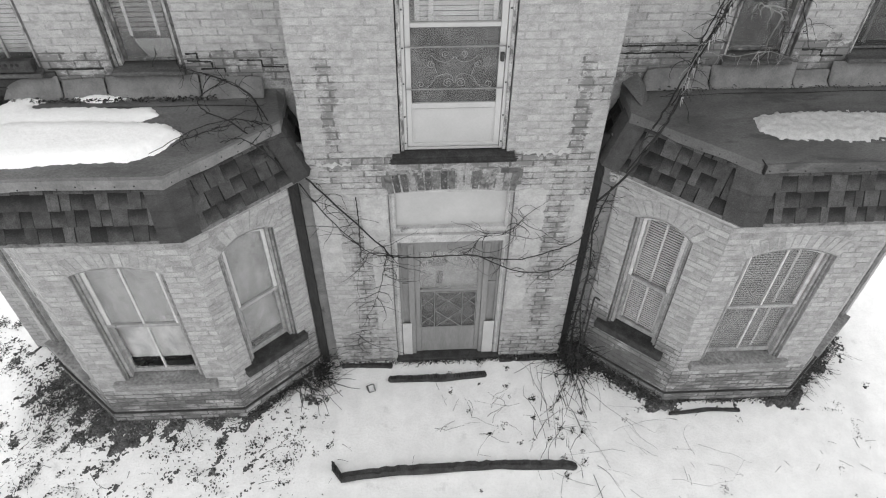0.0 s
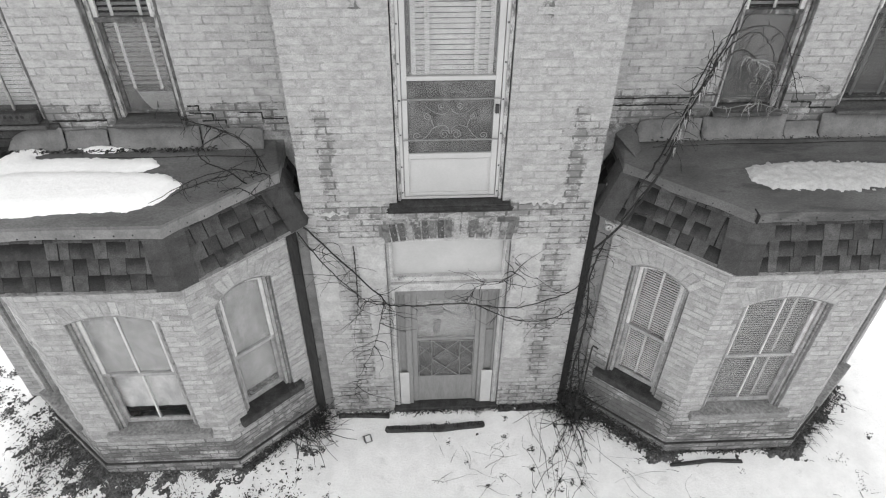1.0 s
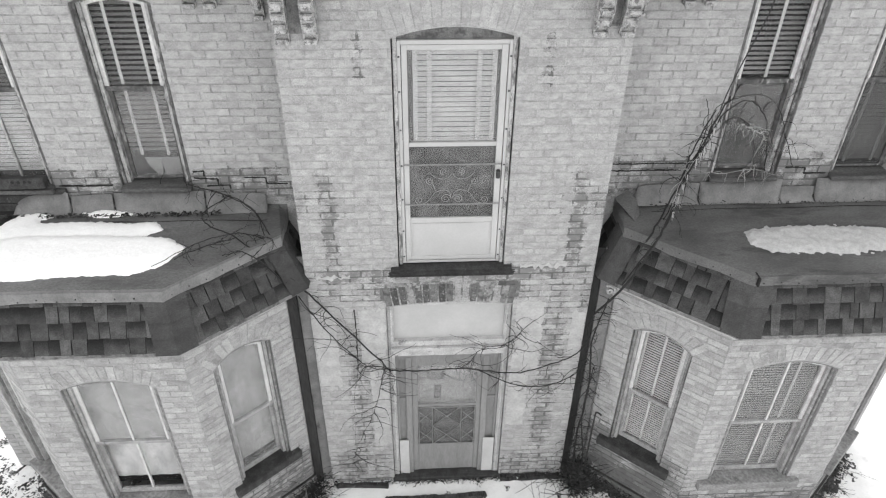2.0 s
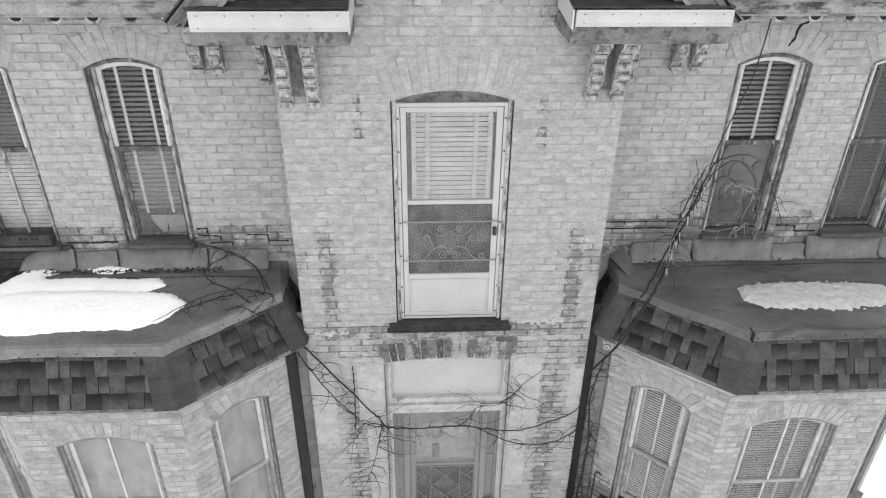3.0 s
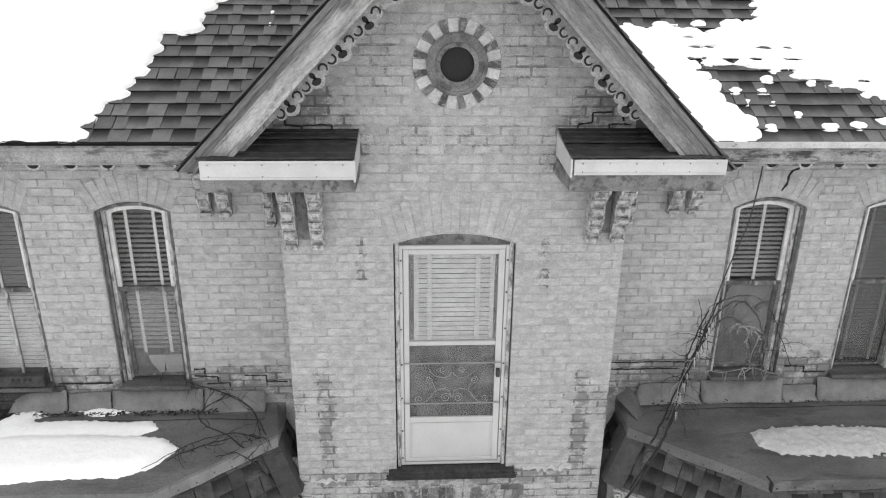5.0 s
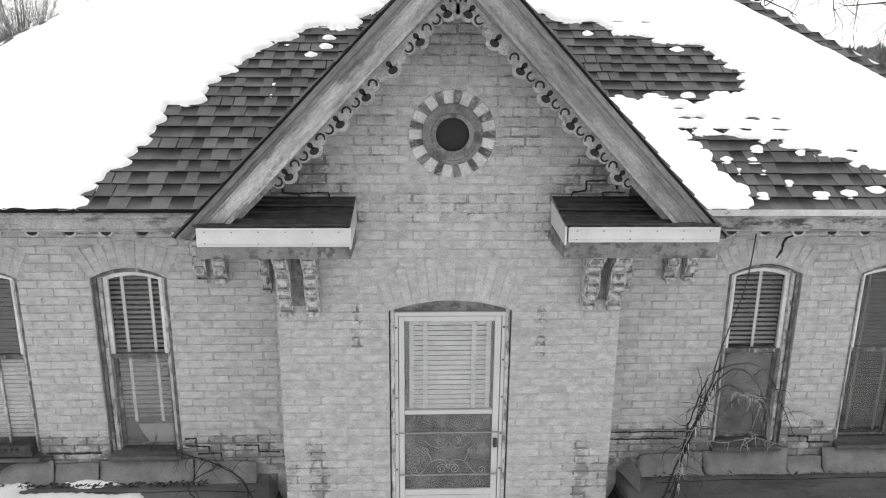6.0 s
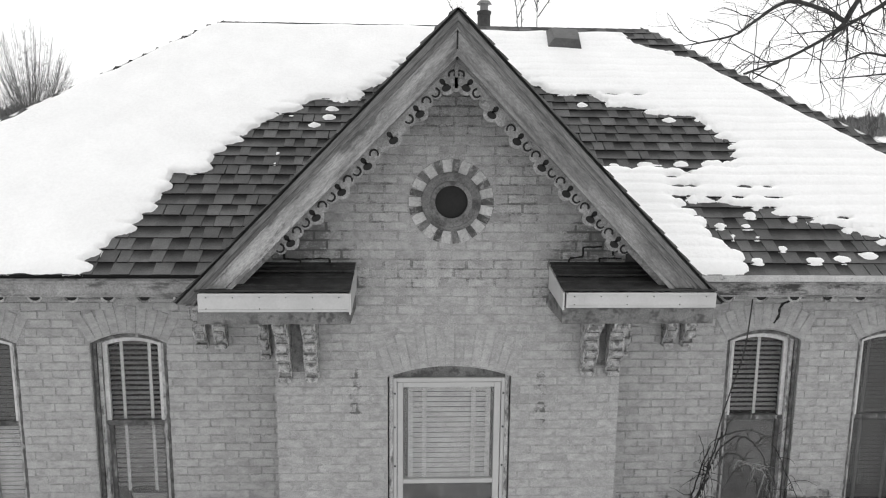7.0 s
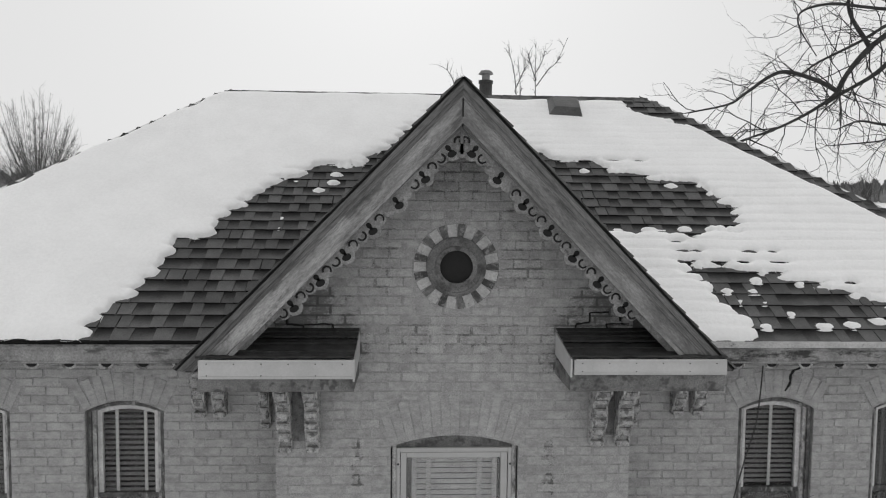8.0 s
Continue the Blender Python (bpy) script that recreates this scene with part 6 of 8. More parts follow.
# ---- rotten timbers, dead plants, vines ----
def timber(name, label, pts, w, h, seed, material=None):
    """A rotten squared timber along points, with an uneven, split surface."""
    bm = bmesh.new()
    r = random.Random(seed)
    pts = [Vector(p) for p in pts]
    n = 84
    path = []
    for k in range(n + 1):
        f = k / n * (len(pts) - 1)
        i = min(int(f), len(pts) - 2)
        path.append(pts[i].lerp(pts[i + 1], f - i))
    rings_ = []
    shape = [(-0.5, 0), (-0.5, 0.7), (-0.3, 1.0), (0.05, 0.92), (0.35, 1.0), (0.5, 0.6), (0.5, 0)]
    for k, p in enumerate(path):
        end = 0.55 if k in (0, n) else 1
        rot = r.uniform(0.72, 1.12) * (1 + 0.25 * noise.noise((p.x * 9, 2, seed)))
        rings_.append([bm.verts.new((p.x + r.uniform(-0.006, 0.006), p.y + a * w * end * (1 + 0.35 * noise.noise((p.x * 3, a, seed))), p.z + b * h * end * rot * (1 + 0.45 * noise.noise((p.x * 5, b + a, seed + 3))))) for a, b in shape])
    for a, b in zip(rings_, rings_[1:]):
        for i in range(len(shape) - 1):
            bm.faces.new((a[i], a[i + 1], b[i + 1], b[i]))
    bm.faces.new(rings_[0])
    bm.faces.new(rings_[-1][::-1])
    bmesh.ops.recalc_face_normals(bm, faces=bm.faces[:])
    ob = part(name, bm, material or M_DARKWOOD)
    return tagged(ob, label, "timber")


timber("rotten_timber", "long black rotten step timber lying in the snow", [(-1.42, -1.44, 0.0), (-1.30, -1.60, 0.0), (-0.4, -1.55, 0.02), (0.5, -1.53, 0.01), (1.43, -1.58, 0.0)], 0.10, 0.085, 1)
timber("rotten_timber", "short black rotten timber before the front door", [(-0.77, -0.30, 0.02), (-0.1, -0.31, 0.03), (0.49, -0.28, 0.02)], 0.09, 0.055, 2)
timber("rotten_timber", "loose splintered board at the foot of the wall", [(-1.37, -0.06, 0.0), (-0.9, -0.08, 0.02), (-0.72, -0.10, 0.02)], 0.06, 0.06, 3)
timber("rotten_timber", "dark board lying along the foot of the bay", [(2.7, -0.93, 0.0), (3.2, -0.90, 0.01), (3.6, -0.92, 0.0)], 0.045, 0.03, 4)
timber("rotten_timber", "dark sill beam under the entrance wall", [(0.68, -0.05, 0.0), (1.05, -0.06, 0.01), (1.44, -0.04, 0.0)], 0.10, 0.08, 6)
# the dark strip paints the deep gap's shade next to a grey one
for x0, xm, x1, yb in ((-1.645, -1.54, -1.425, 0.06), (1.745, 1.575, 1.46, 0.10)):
    b = thing("corner_strip", "dark gap-shade strip and grey rendered strip beside the entrance", "board", group="corner boards")
    inner, outer = (M_GAP_SHADE, M_RENDER) if x0 < 0 else (M_RENDER, M_GAP_SHADE)
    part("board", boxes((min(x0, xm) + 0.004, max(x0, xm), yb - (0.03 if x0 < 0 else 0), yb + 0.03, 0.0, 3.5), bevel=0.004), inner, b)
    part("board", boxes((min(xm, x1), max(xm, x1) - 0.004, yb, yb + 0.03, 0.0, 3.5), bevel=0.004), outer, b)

R = random.Random(31)


def leaf_patch(name, label, count, place, size=(0.03, 0.09), material=None, lift=0.05, lean=None, width=0.2, base=None):
    """Many narrow withered blades and shreds, lying and leaning the way of their clump."""
    verts, faces = [], []
    for _ in range(count):
        x, y = place()
        z = (ground_height(x, y) if base is None else base) + lift * R.random() ** 2
        s = R.uniform(*size)
        a = R.gauss(lean, 0.5) if lean is not None else 3.0 * noise.noise((x * 2.3, y * 2.3, 5)) * 2 + R.gauss(0, 0.5)
        ca, sa = math.cos(a), math.sin(a)
        w = width * R.uniform(0.4, 1.6)
        rise = R.uniform(-0.1, 0.5)
        k = len(verts)
        for u, v, h in ((-1, 0, 0), (-0.3, -w, 0.2 * rise + 0.1), (0.4, -w * R.uniform(0.2, 1.2), 0.6 * rise), (1, R.uniform(-0.3, 0.3), rise * 0.7), (0.3, w * R.uniform(0.4, 1.2), 0.6 * rise + 0.1), (-0.4, w, 0.2)):
            verts.append((x + s * (u * ca - v * sa), y + s * (u * sa + v * ca), z + s * h))
        faces += [(k, k + 1, k + 5), (k + 1, k + 2, k + 4, k + 5), (k + 2, k + 3, k + 4)]
    ob = joined(name, verts, faces, material or M_DEADLEAF)
    return tagged(ob, label, "plants", kind="stuff")


def foot_distance(x, y, plan):
    """How far a place lies from the foot of a bay."""
    best = 9.0
    for (x0, y0), (x1, y1) in zip(plan, plan[1:]):
        ex, ey = x1 - x0, y1 - y0
        t = max(0.0, min(1.0, ((x - x0) * ex + (y - y0) * ey) / (ex * ex + ey * ey)))
        best = min(best, math.hypot(x - x0 - t * ex, y - y0 - t * ey))
    return best


def litter_sheet(name, label, x0, x1, y0, y1, cell, amount, material, seed):
    """Matted dead plants: a rough sheet that lies under the snow and stands out of it in torn patches."""
    nx, ny = int((x1 - x0) / cell), int((y1 - y0) / cell)
    idx, verts, faces, high = {}, [], [], {}
    for j in range(ny + 1):
        for i in range(nx + 1):
            x, y = x0 + i * cell, y0 + j * cell
            u, v = 0.6 * x + 0.8 * y, 0.6 * y - 0.8 * x
            k = amount(x, y) + 0.50 * noise.noise((u * 2.4, v * 4.2, seed)) + 0.42 * noise.noise((u * 6.5, v * 11, seed + 3)) + 0.24 * noise.noise((x * 22, y * 22, seed + 6)) + 0.17 * noise.noise((x * 50, y * 50, seed + 9))
            high[i, j] = k
    for j in range(ny):
        for i in range(nx):
            quad = [(i, j), (i + 1, j), (i + 1, j + 1), (i, j + 1)]
            if max(high[q] for q in quad) < -0.03:
                continue
            for q in quad:
                if q not in idx:
                    x, y = x0 + q[0] * cell, y0 + q[1] * cell
                    k = high[q]
                    idx[q] = len(verts)
                    verts.append((x, y, ground_height(x, y) + (min(k, 0.5) * 0.05 + (0.03 * noise.noise((x * 48, y * 48, seed)) if k > 0 else 0.0) + 0.002 if k > 0 else k * 0.25)))
            faces.append(tuple(idx[q] for q in quad))
    ob = joined(name, verts, faces, material)
    return tagged(ob, label, "plants", kind="stuff")


def stalk_patch(name, label, count, place, length=(0.08, 0.3), r=0.0028, material=None, flat=0.5, kink=0.22, forks=0.35, aim=None):
    """Thin stalks that arch over and kink, some forked."""
    bm = bmesh.new()
    for _ in range(count):
        x, y = place()
        p = Vector((x, y, ground_height(x, y) + 0.004))
        a, ln = (R.uniform(0, 6.28) if aim is None else aim + R.gauss(0, 0.45) + math.pi * R.randrange(2)), R.uniform(*length)
        el = R.uniform(0.2, 1.4) * (1 - flat) + R.uniform(0, 0.3) * flat
        d = Vector((math.cos(a) * math.cos(el), math.sin(a) * math.cos(el), math.sin(el)))
        turn = R.uniform(-0.07, 0.07)
        pts = [p]
        n = 7
        for k in range(n):
            d = Matrix.Rotation(turn + R.gauss(0, kink * 0.5), 3, "Z") @ d
            d = (d + Vector((0, 0, -0.22 + R.gauss(0, kink * 0.4)))).normalized()
            q = pts[-1] + d * ln / n
            q.z = max(q.z, ground_height(q.x, q.y) + 0.004)
            pts.append(q)
        tube(bm, pts, r * R.uniform(0.7, 1.3), r * 0.4, sides=3)
        if R.random() < forks:
            q = pts[R.randrange(2, 6)]
            e = Vector((R.uniform(-1, 1), R.uniform(-1, 1), R.uniform(0, 0.5)))
            tube(bm, [q, q + e * ln * 0.14, q + e * ln * 0.25 + Vector((0, 0, -0.02))], r * 0.6, r * 0.3, sides=3)
    ob = part(name, bm, material or M_TWIG)
    return tagged(ob, label, "plants", kind="stuff")


def along(plan, lo, hi, spread, first=0, last=5):
    """A place outside the foot of a bay."""
    line = [Vector(p) for p in plan]

    def place():
        k = R.randrange(first, last)
        p = line[k].lerp(line[k + 1], R.random())
        d = (line[k + 1] - line[k]).normalized()
        q = p + Vector((d.y, -d.x)) * (lo + abs(R.gauss(0, spread)))
        return q.x, q.y
    return place


def blot(cx, cy, sx, sy):
    return lambda: (R.gauss(cx, sx), R.gauss(cy, sy))


def clumps(centres, s):
    """Places in drawn-out tufts, each its own size, all lying much the same way."""
    sizes = [R.uniform(0.4, 1.6) for _ in centres]

    def place():
        k = R.choices(range(len(centres)), sizes)[0]
        a, b = R.gauss(0, s * 1.05 * sizes[k]), R.gauss(0, s * 0.75 * sizes[k])
        return centres[k][0] + 0.6 * a - 0.8 * b, centres[k][1] + 0.8 * a + 0.6 * b
    return place


PL, PR = BAY_PLAN["left"], BAY_PLAN["right"]
U = M_UNDERGROWTH
leaf_patch("dead_undergrowth", "dark matted dead plants along the foot of the bay", 1500, along(PL, 0.0, 0.08, 0.08, 1, 3), (0.008, 0.022), M_DEADLEAF, 0.07)
leaf_patch("dead_undergrowth", "dark matted dead plants round the outer corner of the bay", 1900, along(PL, 0.0, 0.16, 0.18, 1, 2), (0.008, 0.026), M_DEADLEAF, 0.08)
leaf_patch("dead_undergrowth", "dark dead weeds beyond the outer corner of the bay", 1000, blot(-4.95, -0.35, 0.2, 0.35), (0.008, 0.03), U, 0.12)
leaf_patch("dead_undergrowth", "dark dead weeds in the nook beside the entrance", 1700, along(PL, 0.0, 0.07, 0.06, 3, 4), (0.01, 0.035), U, 0.08)
leaf_patch("dead_undergrowth", "black tangled weeds in the nook beside the entrance", 1300, blot(-1.62, -0.1, 0.10, 0.12), (0.008, 0.03), U, 0.2)
leaf_patch("dead_undergrowth", "black dead weeds at the outer corner of the bay", 1600, along(PR, 0.0, 0.05, 0.07, 3, 4), (0.006, 0.022), U, 0.2)
leaf_patch("dead_undergrowth", "dark dead weeds along the foot of the bay", 900, along(PR, 0.0, 0.03, 0.03, 2, 3), (0.01, 0.03), U, 0.05)
leaf_patch("dead_undergrowth", "black tangled weeds in the nook beside the entrance", 2600, along(PR, 0.0, 0.05, 0.08, 1, 2), (0.008, 0.028), U, 0.14)
leaf_patch("dead_undergrowth", "black tangled weeds in the nook beside the entrance", 2200, blot(1.63, -0.1, 0.09, 0.12), (0.008, 0.03), U, 0.3)
leaf_patch("dead_undergrowth", "dark rot along the foot of the entrance wall", 900, lambda: (R.uniform(-1.42, 1.45), -0.03 - abs(R.gauss(0, 0.03))), (0.01, 0.03), U, 0.05)
spots = [(R.uniform(-6.0, -1.7), -2.9 + 2.0 * R.random() ** 0.8) for _ in range(70)]
leaf_patch("leaf_litter", "dark dead leaves poking through the snow", 1300, clumps(spots, 0.05), (0.005, 0.018), U, 0.03, None, 0.5)
leaf_patch("leaf_litter", "grey withered leaves poking through the snow", 900, clumps(spots, 0.06), (0.006, 0.02), M_DEADLEAF, 0.02, None, 0.4)
leaf_patch("leaf_litter", "shreds of dead leaves scattered over the snow", 420, lambda: (R.uniform(-6.0, -1.5), R.uniform(-2.9, -0.8)), (0.006, 0.022), M_DEADLEAF, 0.02, None, 0.4)
spots = [(R.uniform(-6.4, -4.8), R.uniform(-1.6, 1.0)) for _ in range(36)]
leaf_patch("leaf_litter", "dark dead leaves poking through the snow", 2400, clumps(spots, 0.06), (0.006, 0.022), M_DEADLEAF, 0.04, None, 0.5)
spots = [(R.uniform(0.5, 5.6), R.uniform(-2.5, -0.9)) for _ in range(20)]
leaf_patch("leaf_litter", "few dead leaves on the snow", 200, clumps(spots, 0.03), (0.006, 0.022), lift=0.02)
spots = [(0.55 + R.gauss(0, 0.5), -0.9 + R.gauss(0, 0.4)) for _ in range(18)] + [(1.55 + R.gauss(0, 0.3), -0.85 + R.gauss(0, 0.35)) for _ in range(26)] + [(-1.5 + R.gauss(0, 0.25), -0.9 + R.gauss(0, 0.3)) for _ in range(14)]
leaf_patch("leaf_litter", "small tufts of dead weed in the snow", 900, clumps(spots, 0.02), (0.006, 0.02), U, 0.05, None, 0.3)
bound = lambda v: max(0.0, min(1.0, v))
litter_sheet("leaf_litter", "dark matted dead leaves and weeds breaking through the snow", -6.3, -1.45, -2.95, 0.9, 0.017,
             lambda x, y: -0.29 + 0.5 * bound(1 - foot_distance(x, y, PL[1:3]) / 0.55) + 0.34 * bound(1 - foot_distance(x, y, PL[2:4]) / 0.5) + 0.22 * bound(1 - foot_distance(x, y, PL[3:6]) / 0.3) + 0.08 * bound((-2.4 - x) / 2) - 0.25 * bound(1 - abs(x + 1.75) / 0.5) * bound((-0.9 - y) / 0.3), M_LITTER, 21)
litter_sheet("leaf_litter", "dark wet weeds at the foot of the bay", 1.4, 5.9, -1.5, 0.4, 0.017,
             lambda x, y: -0.46 + 0.8 * bound(1 - foot_distance(x, y, PR[1:3]) / 0.34) + 0.55 * bound(1 - foot_distance(x, y, PR[2:4]) / 0.22) + 0.85 * bound(1 - foot_distance(x, y, PR[3:6]) / 0.34), M_LITTER, 33)
stalk_patch("dead_stalks", "thin arching dead stalks in the snow", 24, blot(1.5, -0.7, 0.26, 0.34), (0.4, 1.2), 0.0036, flat=0.3, kink=0.45, aim=1.5)
stalk_patch("dead_stalks", "thin arching dead stalks in the snow", 14, blot(1.35, -1.45, 0.18, 0.2), (0.3, 0.8), 0.0034, flat=0.2, kink=0.45, aim=1.55)
stalk_patch("dead_stalks", "thin dead stalks in the snow", 24, blot(0.3, -1.0, 0.6, 0.4), (0.15, 0.6), 0.0024, flat=0.6, kink=0.4)
stalk_patch("dead_stalks", "short dead stalks in the snow", 90, lambda: (R.uniform(-5.5, -1.2), R.uniform(-2.8, -0.8)), (0.05, 0.28), 0.003)
stalk_patch("dead_stalks", "thin pale stalks lying on the snow", 20, lambda: (R.uniform(1.5, 3.2), R.uniform(-2.0, -0.9)), (0.3, 1.2), 0.0024, M_PALETWIG, 0.9, 0.4, aim=2.6)
stalk_patch("dead_stalks", "few short stalks on the open snow", 26, lambda: (R.uniform(2.5, 5.4), R.uniform(-2.6, -0.9)), (0.05, 0.2), 0.003, None, 0.5)
stalk_patch("dead_stalks", "upright dead stems in the nook by the bay", 46, blot(-1.72, -0.28, 0.12, 0.13), (0.2, 0.6), 0.006, None, 0.0)
stalk_patch("dead_stalks", "pale dead stems in the nook by the bay", 14, blot(-1.75, -0.35, 0.1, 0.1), (0.3, 0.6), 0.007, M_PALETWIG, 0.0)
stalk_patch("dead_stalks", "upright dead stems in the nook by the bay", 60, blot(1.62, -0.16, 0.08, 0.12), (0.3, 0.9), 0.006, None, 0.0)
stalk_patch("dead_stalks", "dead weeds round the bay", 110, along(PL, 0.05, 0.2, 0.2, 1, 2), (0.1, 0.4), 0.003, None, 0.4)
stalk_patch("dead_stalks", "dead weeds round the bay", 130, along(PR, 0.02, 0.08, 0.09, 3, 4), (0.1, 0.35), 0.003, None, 0.1, 0.4)
carton = thing("open_box", "small pale open box lying in the snow", "box", pose(-0.99, -0.43, 0.045, 40, 8, 25))
part("wall", boxes((-0.045, 0.045, -0.045, -0.039, -0.03, 0.04), (-0.045, 0.045, 0.039, 0.045, -0.03, 0.04), (-0.045, -0.039, -0.039, 0.039, -0.03, 0.04), (0.039, 0.045, -0.039, 0.039, -0.03, 0.04), bevel=0.001), M_WOOD, carton)
part("base", boxes((-0.039, 0.039, -0.039, 0.039, -0.03, 0.0)), M_GROUNDSNOW, carton, "snow lying inside")


def vine(label, stems, twigs, length, seed, r0=0.009, keep_front=None, droop=0.5, material=None, spread=1.0):
    """A bare climbing vine: stems along given ways and many thin twigs that leave them."""
    r = random.Random(seed)
    v = thing("bare_vine", label, "vine", group="bare vines")
    paths = []
    for pts, rad in stems:
        path = smooth_path(pts)
        path = [p + Vector((r.uniform(-1, 1), r.uniform(-0.3, 0.3), r.uniform(-1, 1))) * 0.008 for p in path]
        paths.append(path)
        part("stem", tube(bmesh.new(), path, rad, rad * 0.55, sides=6), material or M_TWIG, v, smooth=True)
    bm = bmesh.new()
    for _ in range(twigs):
        path = r.choice(paths)
        i = r.randrange(len(path) - 1)
        p = path[i].lerp(path[i + 1], r.random())
        tang = (path[i + 1] - path[i]).normalized() * r.choice((-1, 1))
        ang = r.uniform(0, 2 * math.pi)
        d = (tang * 0.7 + Vector((math.cos(ang) * spread, r.uniform(-0.35, 0.1), math.sin(ang)))).normalized()
        ln = r.uniform(*length) * r.choice((0.5, 1, 1))
        bow = r.uniform(-0.35, 0.35)
        q = p.copy()
        pts = [p.copy()]
        for k in range(8):
            d = Matrix.Rotation(bow + r.gauss(0, 0.28), 3, "Y") @ d
            d = (d + Vector((0, r.uniform(-0.1, 0.08), -droop * 0.18))).normalized()
            q = q + d * ln / 8
            if keep_front is not None:
                q.y = min(q.y, keep_front(q))
            pts.append(q.copy())
        tube(bm, pts, r.uniform(0.0026, 0.0048), 0.0013, sides=4)
        if r.random() < 0.7:
            q = pts[3]
            e = Vector((r.uniform(-1, 1), r.uniform(-0.3, 0.0), r.uniform(-1, 0.6)))
            sub = [q + e * ln * 0.4 * f for f in (0, 0.5, 1)]
            if keep_front is not None:
                for s_ in sub:
                    s_.y = min(s_.y, keep_front(s_))
            tube(bm, sub, 0.0025, 0.001, sides=3)
    tw = part("twig_growth", bm, material or M_TWIG, v)
    tw["kind"] = "stuff"
    return v


front = lambda q: -0.03 if abs(q.x) < 1.42 else 0.3
vine("bare vine hanging across the front door", [
    ([(-1.62, -0.06, 3.45), (-1.35, -0.05, 3.05), (-1.0, -0.05, 2.55), (-0.72, -0.06, 2.18), (-0.62, -0.08, 2.06), (-0.3, -0.1, 2.06), (0.1, -0.1, 2.08), (0.5, -0.09, 2.0), (0.8, -0.07, 1.95), (1.1, -0.06, 2.05), (1.4, -0.05, 2.2), (1.56, -0.06, 2.6)], 0.009),
    ([(-1.5, -0.05, 3.1), (-1.25, -0.05, 2.6), (-1.0, -0.05, 2.25), (-0.85, -0.05, 2.08), (-0.62, -0.07, 2.06)], 0.006),
    ([(-0.7, -0.05, 2.05), (-0.76, -0.05, 1.7), (-0.86, -0.05, 1.3), (-1.05, -0.05, 0.8), (-1.15, -0.05, 0.4)], 0.004),
    ([(0.3, -0.08, 2.05), (0.7, -0.07, 1.78), (1.1, -0.06, 1.72), (1.42, -0.05, 1.88), (1.55, -0.05, 2.1)], 0.006),
    ([(0.2, -0.06, 2.08), (0.35, -0.06, 2.3), (0.6, -0.05, 2.34), (0.8, -0.05, 2.6)], 0.004),
], 130, (0.15, 0.7), 4, keep_front=front, droop=0.25)
vine("bare vine climbing in the gap beside the entrance", [
    ([(1.60, -0.12, 0.0), (1.56, -0.08, 0.8), (1.60, -0.06, 1.6), (1.55, -0.05, 2.4), (1.62, -0.10, 3.0)], 0.012),
    ([(1.68, -0.16, 0.0), (1.66, -0.1, 0.6), (1.58, -0.06, 1.3), (1.62, -0.06, 2.0)], 0.009),
    ([(1.50, -0.14, 0.0), (1.50, -0.1, 0.5), (1.53, -0.06, 1.0)], 0.007),
], 190, (0.12, 0.4), 7, keep_front=lambda q: -0.02)
vine("thick bare vine climbing over the bay roof to the upper window", [
    ([(1.45, -0.25, 2.95), (1.66, -0.40, 3.45), (1.85, -0.35, 3.85), (2.05, -0.1, 3.98), (2.18, 0.15, 4.12), (2.30, 0.22, 4.4), (2.42, 0.26, 4.75), (2.52, 0.28, 5.02)], 0.013),
    ([(1.62, -0.36, 3.4), (1.9, -0.3, 3.9), (2.1, 0.0, 4.05), (2.22, 0.2, 4.3), (2.38, 0.25, 4.6), (2.45, 0.27, 4.9)], 0.007),
    ([(2.0, -0.1, 3.95), (2.24, 0.2, 4.25), (2.33, 0.23, 4.55), (2.36, 0.26, 4.8), (2.3, 0.27, 5.0)], 0.005),
    ([(1.80, -0.30, 3.86), (2.0, -0.05, 4.0), (2.2, 0.18, 4.2), (2.26, 0.22, 4.5), (2.40, 0.26, 4.9)], 0.010),
    ([(2.20, 0.2, 4.15), (2.32, 0.24, 4.35), (2.40, 0.26, 4.6), (2.50, 0.28, 4.85), (2.70, 0.28, 4.98), (2.90, 0.28, 4.80), (3.0, 0.28, 4.5), (3.05, 0.28, 4.2)], 0.008),
    ([(2.35, 0.24, 4.5), (2.55, 0.27, 4.8), (2.75, 0.28, 4.75), (2.88, 0.28, 4.5), (2.92, 0.28, 4.25)], 0.006),
    ([(2.48, 0.28, 4.95), (2.7, 0.27, 5.04), (2.95, 0.27, 4.95), (3.15, 0.27, 4.6), (3.3, 0.25, 4.3)], 0.006),
], 95, (0.12, 0.45), 9, keep_front=lambda q: 0.33, droop=0.5)
